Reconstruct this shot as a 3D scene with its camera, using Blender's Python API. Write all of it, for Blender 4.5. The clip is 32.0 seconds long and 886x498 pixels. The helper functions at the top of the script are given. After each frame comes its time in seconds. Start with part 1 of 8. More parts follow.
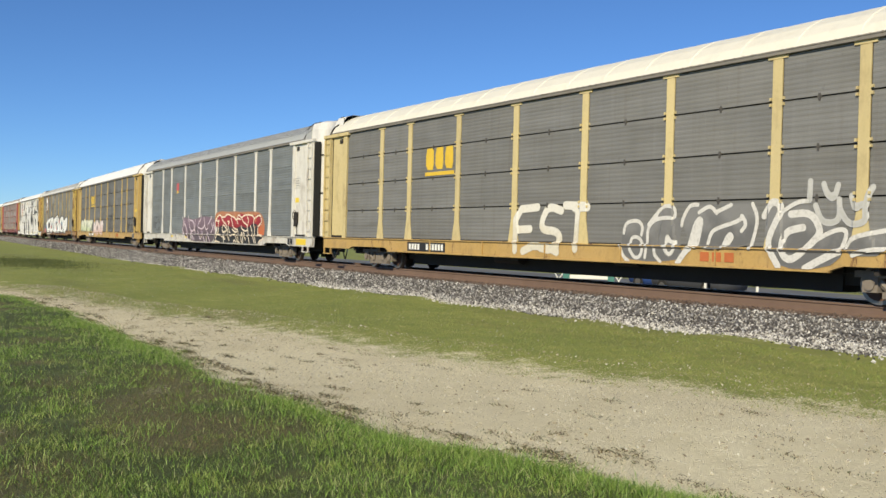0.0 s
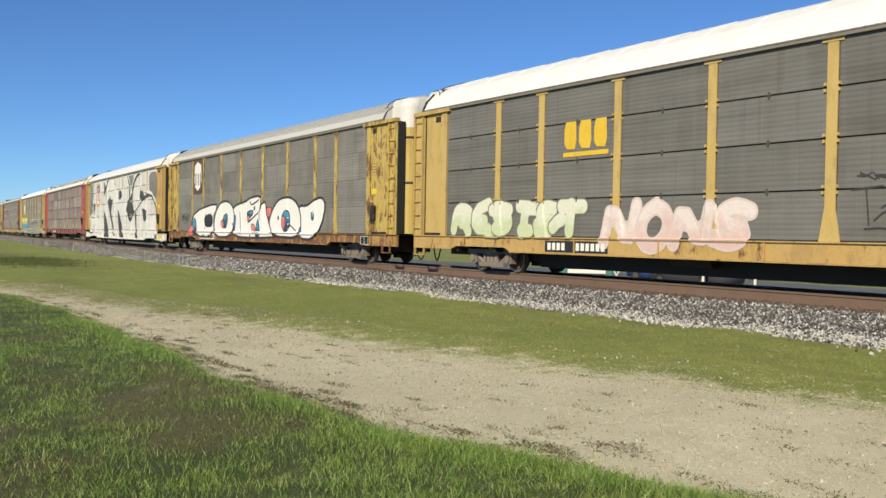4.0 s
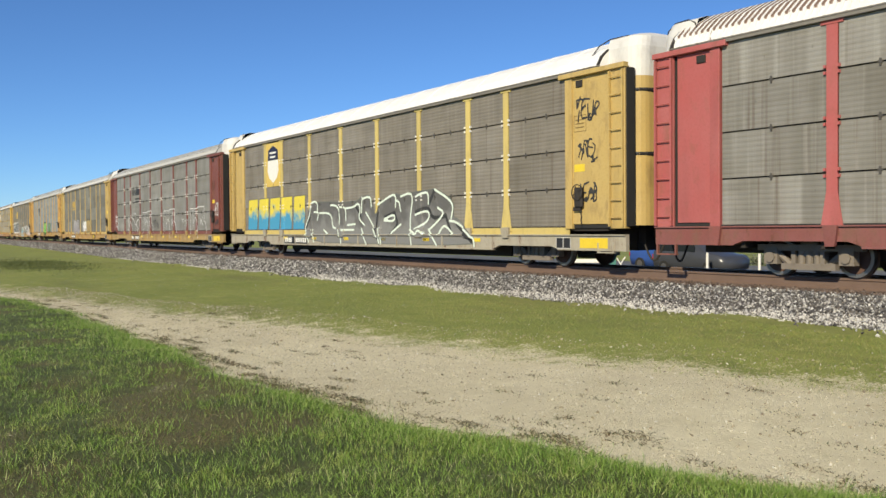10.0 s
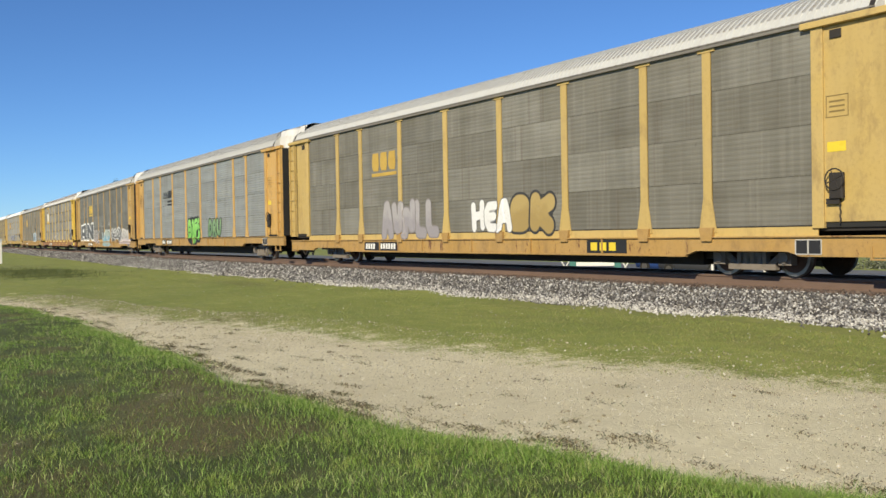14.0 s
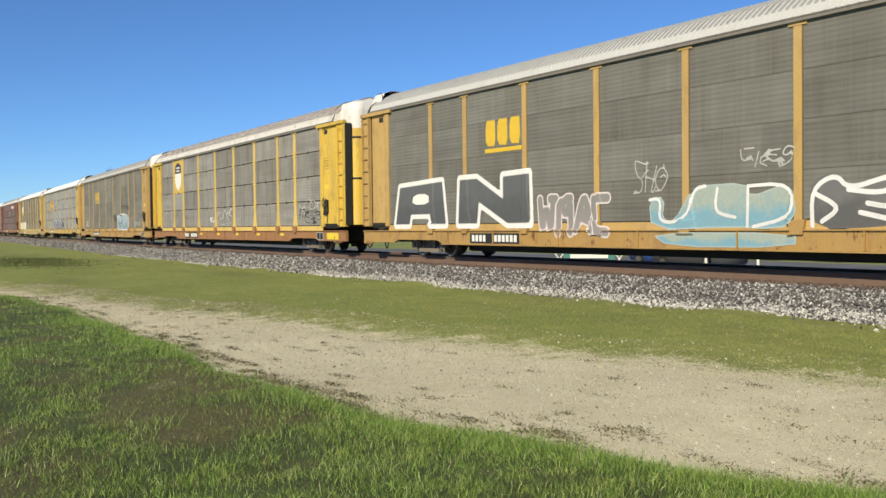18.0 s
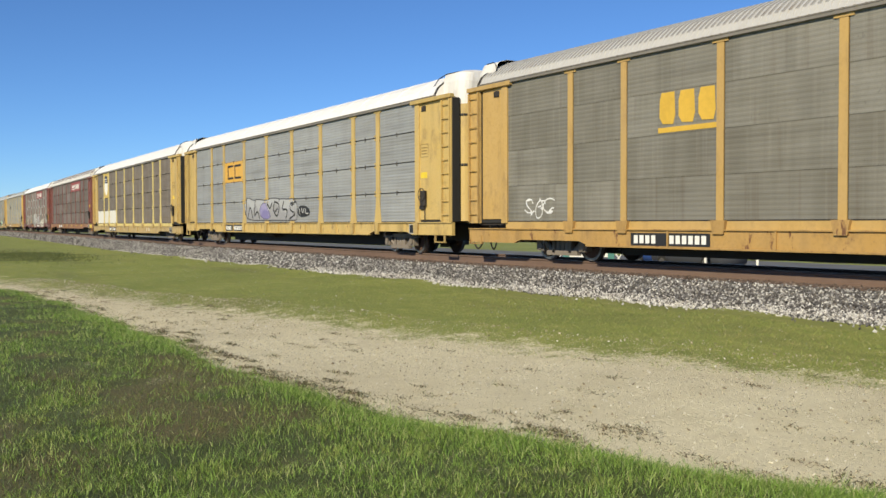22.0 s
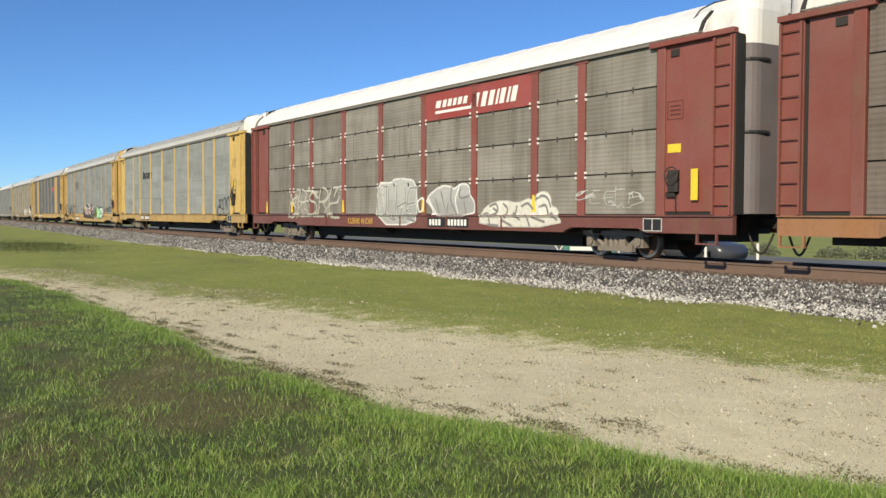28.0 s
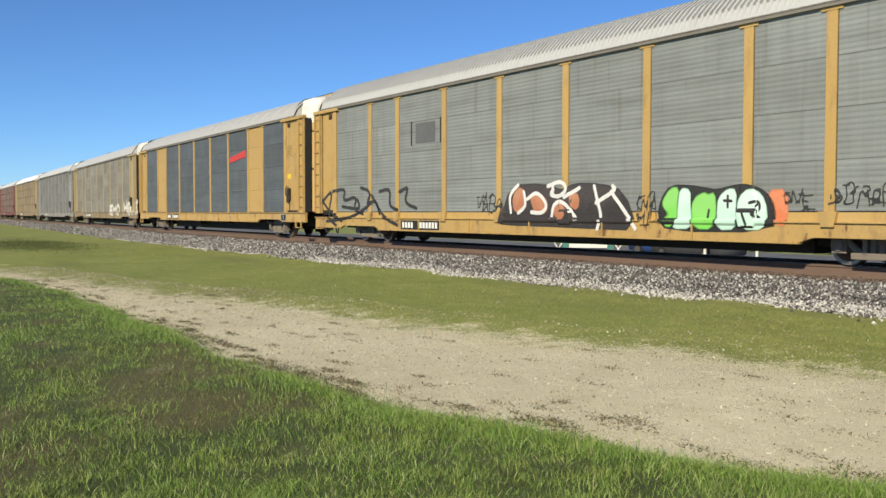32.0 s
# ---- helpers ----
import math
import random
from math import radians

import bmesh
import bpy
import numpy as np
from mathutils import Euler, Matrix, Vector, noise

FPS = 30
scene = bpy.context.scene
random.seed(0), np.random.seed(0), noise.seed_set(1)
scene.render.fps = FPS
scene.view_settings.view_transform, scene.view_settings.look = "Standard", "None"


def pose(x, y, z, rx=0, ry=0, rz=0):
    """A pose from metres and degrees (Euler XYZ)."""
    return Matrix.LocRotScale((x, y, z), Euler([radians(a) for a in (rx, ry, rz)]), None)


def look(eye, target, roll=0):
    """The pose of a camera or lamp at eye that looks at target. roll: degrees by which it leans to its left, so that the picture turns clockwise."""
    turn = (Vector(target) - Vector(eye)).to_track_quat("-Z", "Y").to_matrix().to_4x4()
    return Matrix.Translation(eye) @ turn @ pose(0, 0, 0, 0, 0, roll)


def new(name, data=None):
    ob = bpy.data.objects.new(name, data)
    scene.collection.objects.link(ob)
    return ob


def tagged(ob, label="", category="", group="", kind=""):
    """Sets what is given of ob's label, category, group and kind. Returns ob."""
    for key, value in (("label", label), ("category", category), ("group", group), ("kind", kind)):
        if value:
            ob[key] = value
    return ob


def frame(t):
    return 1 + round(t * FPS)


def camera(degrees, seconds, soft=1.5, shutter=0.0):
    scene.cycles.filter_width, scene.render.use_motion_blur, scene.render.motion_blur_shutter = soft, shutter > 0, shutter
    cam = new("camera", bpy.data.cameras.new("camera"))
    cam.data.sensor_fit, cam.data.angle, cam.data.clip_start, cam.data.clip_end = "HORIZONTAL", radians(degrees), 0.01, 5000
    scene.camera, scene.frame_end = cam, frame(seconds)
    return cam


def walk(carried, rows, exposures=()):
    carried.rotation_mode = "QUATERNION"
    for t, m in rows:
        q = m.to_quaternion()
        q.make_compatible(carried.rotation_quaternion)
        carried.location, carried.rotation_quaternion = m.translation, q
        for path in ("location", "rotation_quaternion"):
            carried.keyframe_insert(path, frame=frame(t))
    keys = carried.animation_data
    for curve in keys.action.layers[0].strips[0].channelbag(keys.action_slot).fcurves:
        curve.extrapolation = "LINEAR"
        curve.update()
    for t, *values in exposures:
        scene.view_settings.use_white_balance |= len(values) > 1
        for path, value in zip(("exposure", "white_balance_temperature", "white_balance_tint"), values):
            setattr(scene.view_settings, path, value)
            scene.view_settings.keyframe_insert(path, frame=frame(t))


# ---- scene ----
# The train runs along a wide arc that passes the eye at DIST metres; RAIL is the height of the rail heads.
EYE_Z, DIST, BEND, YAW, RAIL, SPEED, PITCH, HALF = 0.968, 17.67, 0.001, 0.0425, -0.064, 16.266, 28.95, 13.72
GROUND = -0.62
# the roadside beyond the bank lies lower
ROADSIDE = GROUND - 0.48
cam = camera(50.87, 32.0, soft=1.5)
# seconds, pan to the left of +y, tilt, lean
POSES = [
    (0, 58.474, -0.513, 1.463), (0.5, 58.463, -0.632, 1.405), (1, 58.451, -0.796, 1.470), (1.5, 58.550, -0.818, 1.420), (2, 58.558, -0.832, 1.446),
    (2.5, 58.483, -0.732, 1.419), (3, 58.356, -0.651, 1.583), (3.5, 58.337, -0.689, 1.352), (5.5, 58.566, -0.995, 0.019), (6, 58.697, -0.920, -0.293),
    (6.5, 58.628, -1.001, -0.453), (7, 58.583, -1.143, -0.805), (7.5, 58.446, -1.158, -0.785), (8, 58.463, -1.300, -0.684), (8.5, 58.614, -1.530, -0.607),
    (9, 58.612, -1.415, -0.380), (9.5, 58.562, -1.266, -0.435), (10, 58.536, -1.215, -0.453), (10.5, 58.668, -1.168, -0.461), (11, 58.590, -1.157, -0.749),
    (11.5, 58.586, -1.144, -0.817), (12, 58.589, -1.091, -0.771), (12.5, 58.616, -1.214, -0.596), (13, 58.550, -1.156, -0.601), (13.5, 58.633, -1.044, -0.733),
    (14, 58.812, -0.932, -0.984), (14.5, 58.704, -1.002, -0.764), (16.5, 58.309, -1.545, -0.541), (17, 58.404, -1.453, -0.654), (17.5, 58.447, -1.366, -0.734),
    (18, 58.459, -1.469, -0.625), (18.5, 58.346, -1.508, -0.676), (19, 58.371, -1.512, -0.536), (19.5, 58.370, -1.512, -0.606), (20, 58.307, -1.352, -0.615),
    (20.5, 58.373, -1.325, -0.557), (21, 58.404, -1.465, -0.593), (21.5, 58.517, -1.645, -0.223), (22, 58.433, -1.611, -0.163), (22.5, 58.441, -1.646, -0.100),
    (23, 58.534, -1.683, 0.022), (23.5, 58.675, -1.525, -0.049), (24, 58.687, -1.426, -0.101), (24.5, 58.733, -1.505, -0.071), (25, 58.743, -1.622, -0.050),
    (25.5, 58.541, -1.755, 0.047), (27.5, 58.449, -2.089, 0.143), (28, 58.450, -2.070, 0.212), (28.5, 58.482, -1.921, 0.281), (29, 58.501, -1.881, 0.232),
    (29.5, 58.551, -1.839, 0.242), (30, 58.625, -1.787, -0.055), (30.5, 58.574, -1.789, -0.010), (31, 58.762, -1.921, 0.162), (31.5, 58.551, -2.126, 0.187),
    (32, 58.406, -2.217, 0.056),
]


def view(pan, tilt, lean):
    a, b = radians(pan), radians(tilt)
    eye = Vector((0, 0, EYE_Z))
    return look(eye, eye + Vector((-math.sin(a) * math.cos(b), math.cos(a) * math.cos(b), math.sin(b))), lean)


walk(cam, [(t, view(a, b, c)) for t, a, b, c in POSES], exposures=[(0, 0.07), (3.5, 0.07), (5.5, -0.08), (6, -0.09), (7, -0.13), (7.6, -0.22), (8.3, -0.2), (9.3, 0.1), (11, 0.09), (16, 0.11), (22, 0.11), (28, 0.17), (32, 0.15)])


def on_track(s, off=0.0, z=0.0):
    """The place at s metres along the track, off metres from its middle towards the eye, and the heading. Far off the track runs straight."""
    c = max(s, -78.0)
    a = BEND * c
    p = Vector((math.sin(a) / BEND + off * math.sin(a), DIST + (1 - math.cos(a)) / BEND - off * math.cos(a), z + RAIL))
    p += Vector((math.cos(a), math.sin(a), 0)) * (s - c)
    return Matrix.Rotation(YAW, 3, "Z") @ p, a + YAW


# ---- light ----
SUN_TO = Vector((0.45, -0.75, 0.5)).normalized()
world = bpy.data.worlds.new("sky")
scene.world = world
world.use_nodes = True
wn = world.node_tree.nodes
sky = wn.new("ShaderNodeTexSky")
sky.sky_type = "NISHITA"
sky.sun_disc = False
sky.sun_elevation = math.asin(SUN_TO.z)
sky.sun_rotation = math.atan2(SUN_TO.x, SUN_TO.y)
sky.air_density, sky.dust_density, sky.ozone_density, sky.altitude = 0.9, 0.0, 6.0, 1500
wn["Background"].inputs["Strength"].default_value = 0.095
tint = wn.new("ShaderNodeMix")
tint.data_type, tint.blend_type = "RGBA", "MULTIPLY"
tint.inputs["Factor"].default_value = 1.0
tint.inputs["B"].default_value = (0.8, 0.99, 1.16, 1)
world.node_tree.links.new(sky.outputs[0], tint.inputs["A"])
world.node_tree.links.new(tint.outputs["Result"], wn["Background"].inputs["Color"])
sun_data = bpy.data.lights.new("sun", "SUN")
sun_data.energy, sun_data.angle, sun_data.color = 5.0, radians(0.53), (1.0, 0.885, 0.64)
sun = new("sun", sun_data)
sun.matrix_world = look(SUN_TO * 100, (0, 0, 0))


# ---- materials ----
class Nodes:
    """A small builder for node materials."""

    def __init__(self, name):
        self.mat = bpy.data.materials.new(name)
        self.mat.use_nodes = True
        self.tree = self.mat.node_tree
        self.bsdf = self.tree.nodes["Principled BSDF"]

    def add(self, kind, **settings):
        node = self.tree.nodes.new("ShaderNode" + kind)
        for key, value in settings.items():
            if key in node.inputs:
                node.inputs[key].default_value = value
        return node

    def join(self, a, b):
        self.tree.links.new(a, b)

    def noise(self, vec, scale, detail=4.0, rough=0.6, stretch=None, out="Fac"):
        if stretch is not None:
            mp = self.add("Mapping")
            mp.inputs["Scale"].default_value = stretch
            self.join(vec, mp.inputs["Vector"])
            vec = mp.outputs["Vector"]
        n = self.add("TexNoise", Scale=scale, Detail=detail, Roughness=rough)
        self.join(vec, n.inputs["Vector"])
        return n.outputs[out]

    def ramp(self, fac, lo, hi, a=0.0, b=1.0):
        n = self.add("MapRange")
        for i, v in zip(("From Min", "From Max", "To Min", "To Max"), (lo, hi, a, b)):
            n.inputs[i].default_value = v
        self.join(fac, n.inputs["Value"])
        return n.outputs["Result"]

    def math(self, op, a, b):
        n = self.tree.nodes.new("ShaderNodeMath")
        n.operation = op
        for i, v in enumerate((a, b)):
            if isinstance(v, (int, float)):
                n.inputs[i].default_value = v
            else:
                self.join(v, n.inputs[i])
        return n.outputs[0]

    def mix(self, fac, a, b, blend="MIX"):
        n = self.tree.nodes.new("ShaderNodeMix")
        n.data_type, n.blend_type = "RGBA", blend
        for s, v in ((n.inputs["Factor"], fac), (n.inputs["A"], a), (n.inputs["B"], b)):
            if isinstance(v, (int, float)):
                s.default_value = v
            elif isinstance(v, tuple):
                s.default_value = (*v[:3], 1)
            else:
                self.join(v, s)
        return n.outputs["Result"]

    def bump(self, height, strength, distance):
        n = self.add("Bump", Strength=strength, Distance=distance)
        self.join(height, n.inputs["Height"])
        self.join(n.outputs["Normal"], self.bsdf.inputs["Normal"])

    def done(self, colour, rough=0.6, metal=0.0):
        for s, v in ((self.bsdf.inputs["Base Color"], colour), (self.bsdf.inputs["Roughness"], rough), (self.bsdf.inputs["Metallic"], metal)):
            if isinstance(v, (int, float)):
                s.default_value = v
            elif isinstance(v, tuple):
                s.default_value = (*v[:3], 1)
            else:
                self.join(v, s)
        return self.mat


MADE = {}


def place_vector(n):
    """Object space, shifted by a chance amount for each object."""
    tex = n.add("TexCoord")
    info = n.add("ObjectInfo")
    add = n.tree.nodes.new("ShaderNodeVectorMath")
    add.operation = "ADD"
    comb = n.add("CombineXYZ")
    r = n.math("MULTIPLY", info.outputs["Random"], 37.0)
    for i in (0, 1, 2):
        n.join(r, comb.inputs[i])
    n.join(tex.outputs["Object"], add.inputs[0])
    n.join(comb.outputs[0], add.inputs[1])
    return add.outputs[0], info.outputs["Random"]


def paint(name, colour, dirt=0.35, rust=0.0, rough=0.55, streak=0.5, spread=0.12):
    """Weathered paint on steel: streaks, grime, chips of rust."""
    key = ("paint", name)
    if key in MADE:
        return MADE[key]
    n = Nodes(name)
    vec, rnd = place_vector(n)
    big = n.noise(vec, 0.9, 3.0)
    run = n.noise(vec, 1.0, 3.0, 0.55, (2.3, 2.3, 0.3))
    fine = n.noise(vec, 16.0, 4.0, 0.7)
    dark = tuple(c * 0.45 + 0.02 for c in colour)
    pale = tuple(min(0.9, c * 0.8 + 0.1) for c in colour)
    c = n.mix(n.ramp(big, 0.35, 0.7, 0, 0.35), colour, pale)
    c = n.mix(n.ramp(run, 0.5, 0.78, 0, dirt * streak * 1.4), c, dark)
    c = n.mix(n.ramp(fine, 0.5, 0.8, 0, dirt * 0.7), c, dark)
    c = n.mix(n.ramp(rnd, 0, 1, 0, spread * 2), c, dark)
    stain = n.noise(vec, 1.4, 5.0, 0.7, (1.5, 1.5, 0.7))
    c = n.mix(n.ramp(stain, 0.52, 0.72, 0, dirt), c, (0.16, 0.1, 0.055))
    if rust:
        spot = n.noise(vec, 2.2, 6.0, 0.75, (1.6, 1.6, 0.6))
        c = n.mix(n.ramp(spot, 0.66 - 0.25 * rust, 0.72 - 0.25 * rust, 0, 0.9), c, (0.13, 0.055, 0.03))
    n.bump(fine, 0.15, 0.004)
    MADE[key] = n.done(c, n.ramp(fine, 0.3, 0.7, rough - 0.1, rough + 0.15))
    return MADE[key]


def panel_paint(name, colour, dirt, streak):
    """Galvanised screen panels: dull grey, rain streaks, bands of grime along the ridges."""
    key = ("panel", name)
    if key in MADE:
        return MADE[key]
    n = Nodes(name)
    vec, rnd = place_vector(n)
    big = n.noise(vec, 0.7, 3.0)
    run = n.noise(vec, 1.0, 3.0, 0.6, (3.6, 1.0, 0.3))
    band = n.noise(vec, 1.0, 2.0, 0.5, (0.3, 1.0, 3.4))
    fine = n.noise(vec, 22.0, 4.0, 0.7)
    spot = n.noise(vec, 9.0, 2.0, 0.5, (1.0, 1.0, 0.55))
    low = min(1.0, max(0.0, (max(colour) - 0.42) / 0.2))
    colour = tuple(v * (0.78 + 0.45 * dirt * (1 - low) + 0.28 * low) for v in colour)
    dark = (colour[0] * 0.42, colour[1] * 0.4, colour[2] * 0.36)
    pale = tuple(min(0.85, c * 1.25 + 0.015) for c in colour)
    c = n.mix(n.ramp(band, 0.45, 0.68, 0, 0.42), colour, pale)
    c = n.mix(n.ramp(band, 0.28, 0.42, 0.3, 0), c, dark)
    c = n.mix(n.ramp(spot, 0.7, 0.76, 0, 0.15 + 0.5 * dirt), c, tuple(v * 0.6 for v in dark))
    c = n.mix(n.ramp(run, 0.5, 0.78, 0, streak * 0.55), c, dark)
    c = n.mix(n.ramp(big, 0.4, 0.75, 0, dirt), c, dark)
    smear = n.noise(vec, 1.0, 3.0, 0.5, (1.3, 1.0, 0.12))
    c = n.mix(n.ramp(smear, 0.48, 0.62, 0, dirt * 0.9), c, dark)
    c = n.mix(n.ramp(smear, 0.3, 0.42, dirt * 0.7, 0), c, pale)
    c = n.mix(n.ramp(rnd, 0, 1, 0, 0.1 + dirt * 0.9), c, dark)
    drip = n.noise(vec, 1.0, 3.0, 0.6, (5.5, 1.0, 0.13))
    c = n.mix(n.ramp(drip, 0.58, 0.74, 0, streak * 1.1), c, (0.1, 0.065, 0.042))
    wash = n.noise(vec, 1.0, 2.0, 0.5, (7.5, 1.0, 0.2))
    c = n.mix(n.ramp(wash, 0.55, 0.72, 0, 0.12 + 0.3 * dirt), c, pale)
    c = n.mix(n.ramp(fine, 0.52, 0.75, 0, 0.2), c, dark)
    n.bump(fine, 0.2, 0.003)
    MADE[key] = n.done(c, n.ramp(big, 0.3, 0.7, 0.5, 0.75), 0.1)
    return MADE[key]


def plain(name, colour, rough=0.7, metal=0.0, vary=0.25, scale=8.0):
    key = ("plain", name)
    if key in MADE:
        return MADE[key]
    n = Nodes(name)
    vec, rnd = place_vector(n)
    a = n.noise(vec, scale, 4.0, 0.65)
    b = n.noise(vec, scale * 0.15, 2.0)
    c = n.mix(n.ramp(a, 0.35, 0.75, 0, vary), colour, tuple(v * 0.4 for v in colour))
    c = n.mix(n.ramp(b, 0.35, 0.75, 0, vary), c, tuple(min(0.9, v * 1.4 + 0.01) for v in colour))
    n.bump(a, 0.2, 0.004)
    MADE[key] = n.done(c, rough, metal)
    return MADE[key]


def stone_mix(name, stops, rough=0.85):
    """Loose stones or blades: one of several tones for each island."""
    n = Nodes(name)
    geo = n.add("NewGeometry")
    r = n.tree.nodes.new("ShaderNodeValToRGB")
    r.color_ramp.interpolation = "CONSTANT"
    els = r.color_ramp.elements
    while len(els) < len(stops):
        els.new(0.5)
    at = 0.0
    for e, (share, col) in zip(els, stops):
        e.position, e.color = at, (*col, 1)
        at += share
    n.join(geo.outputs["Random Per Island"], r.inputs["Fac"])
    tex = n.add("TexCoord")
    f = n.noise(tex.outputs["Object"], 60.0, 3.0)
    c = n.mix(n.ramp(f, 0.35, 0.75, 0, 0.35), r.outputs["Color"], (0.03, 0.028, 0.025))
    return n.done(c, rough)


STEEL_DARK = plain("dark_steel", (0.035, 0.03, 0.027), 0.75, 0.2)
# Near-black for the joints, and for shade painted into gaps and openings.
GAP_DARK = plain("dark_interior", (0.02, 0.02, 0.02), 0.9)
RUSTY = plain("rusty_steel", (0.115, 0.062, 0.043), 0.8, 0.1)
TRUCK = plain("truck_grime", (0.21, 0.18, 0.15), 0.8, 0.1)
TREAD = plain("wheel_steel", (0.3, 0.28, 0.26), 0.4, 0.8)
WHITE = plain("white_paint", (0.78, 0.77, 0.73), 0.5, 0.0, 0.18)
BLACK = plain("black_paint", (0.02, 0.02, 0.022), 0.6)
YELLOW_MARK = plain("reflective_yellow", (0.75, 0.55, 0.04), 0.45)


# ---- mesh helpers ----
def box(bm, x0, x1, y0, y1, z0, z1, mat=0):
    vs = [bm.verts.new((x, y, z)) for x in (x0, x1) for y in (y0, y1) for z in (z0, z1)]
    for q in ((0, 1, 3, 2), (4, 6, 7, 5), (0, 4, 5, 1), (2, 3, 7, 6), (0, 2, 6, 4), (1, 5, 7, 3)):
        f = bm.faces.new([vs[i] for i in q])
        f.material_index = mat


def rounded_box(bm, x0, x1, y0, y1, z0, z1, r):
    """A box whose four upright corners are rounded."""
    ring = []
    for cx, cy, a0 in ((x1 - r, y1 - r, 0), (x0 + r, y1 - r, 90), (x0 + r, y0 + r, 180), (x1 - r, y0 + r, 270)):
        for i in range(4):
            a = radians(a0 + i * 30)
            ring.append((cx + r * math.cos(a), cy + r * math.sin(a)))
    lo = [bm.verts.new((x, y, z0)) for x, y in ring]
    hi = [bm.verts.new((x, y, z1)) for x, y in ring]
    k = len(ring)
    for i in range(k):
        bm.faces.new((lo[i], lo[(i + 1) % k], hi[(i + 1) % k], hi[i]))
    bm.faces.new(hi)
    bm.faces.new(lo[::-1])


def rod(bm, a, b, r, sides=6):
    a, b = Vector(a), Vector(b)
    q = (b - a).to_track_quat("Z", "Y")
    rings = [[bm.verts.new(p + q @ Vector((r * math.cos(2 * math.pi * i / sides), r * math.sin(2 * math.pi * i / sides), 0))) for i in range(sides)] for p in (a, b)]
    for i in range(sides):
        bm.faces.new((rings[0][i], rings[0][(i + 1) % sides], rings[1][(i + 1) % sides], rings[1][i]))
    bm.faces.new(rings[1])
    bm.faces.new(rings[0][::-1])


def disc(bm, centre, r0, r1, y0, y1, sides=20, mat=0):
    """A wheel-like ring about the y axis: radius r0 at y0, r1 at y1, closed on both sides."""
    c = Vector(centre)
    ra = [bm.verts.new(c + Vector((r0 * math.cos(2 * math.pi * i / sides), y0, r0 * math.sin(2 * math.pi * i / sides)))) for i in range(sides)]
    rb = [bm.verts.new(c + Vector((r1 * math.cos(2 * math.pi * i / sides), y1, r1 * math.sin(2 * math.pi * i / sides)))) for i in range(sides)]
    fs = [bm.faces.new((ra[i], rb[i], rb[(i + 1) % sides], ra[(i + 1) % sides])) for i in range(sides)]
    fs += [bm.faces.new(ra), bm.faces.new(rb[::-1])]
    for f in fs:
        f.material_index = mat


def mesh_of(bm, name, *mats):
    bmesh.ops.recalc_face_normals(bm, faces=bm.faces)
    me = bpy.data.meshes.new(name)
    bm.to_mesh(me)
    bm.free()
    for m in mats:
        me.materials.append(m)
    return me


def put(name, me, parent=None, at=(0, 0, 0), label=""):
    ob = new(name, me)
    ob.parent = parent
    ob.location = at
    if label:
        tagged(ob, label)
    return ob


def part(name, bm, material, parent, label="", at=(0, 0, 0)):
    mats = material if isinstance(material, (list, tuple)) else (material,)
    return put(name, mesh_of(bm, name, *mats), parent, at, label)


def numpy_mesh(name, verts, faces, mats):
    me = bpy.data.meshes.new(name)
    me.from_pydata(verts.tolist() if hasattr(verts, "tolist") else verts, [], faces.tolist() if hasattr(faces, "tolist") else faces)
    for m in mats:
        me.materials.append(m)
    return me


# ---- ground ----
def path_near(x):
    """The edge of the gravel path on the eye's side."""
    return 3.35 + np.where(x > -10, 0.036 * (x + 10) ** 2, 0) - np.where(x < -19, 0.1 * (-19 - x), 0)


def path_far(x):
    u = x + 30.8
    return np.where(u > 0, 3.15 + 0.16 * u + 0.0032 * u * u, path_near(x) + 0.75)


def rolling(x, y):
    return 0.035 * np.sin(x * 0.55 + 1.3) * np.sin(y * 0.7) + 0.02 * np.sin(x * 1.7 + y * 1.1)


def ground_height(x, y):
    near = np.clip(1 - np.maximum(np.abs(x + 18) - 40, 0) / 20, 0, 1)
    path = smooth(path_near(x) - 0.25, path_near(x) + 0.15, y) * (1 - smooth(path_far(x) - 0.6, path_far(x) + 0.6, y))
    return GROUND + near * (rolling(x, y) - 0.05 * path) - 0.48 * smooth(21.8, 25.0, y)


def smooth(a, b, v):
    t = np.clip((v - a) / (b - a), 0, 1)
    return t * t * (3 - 2 * t)


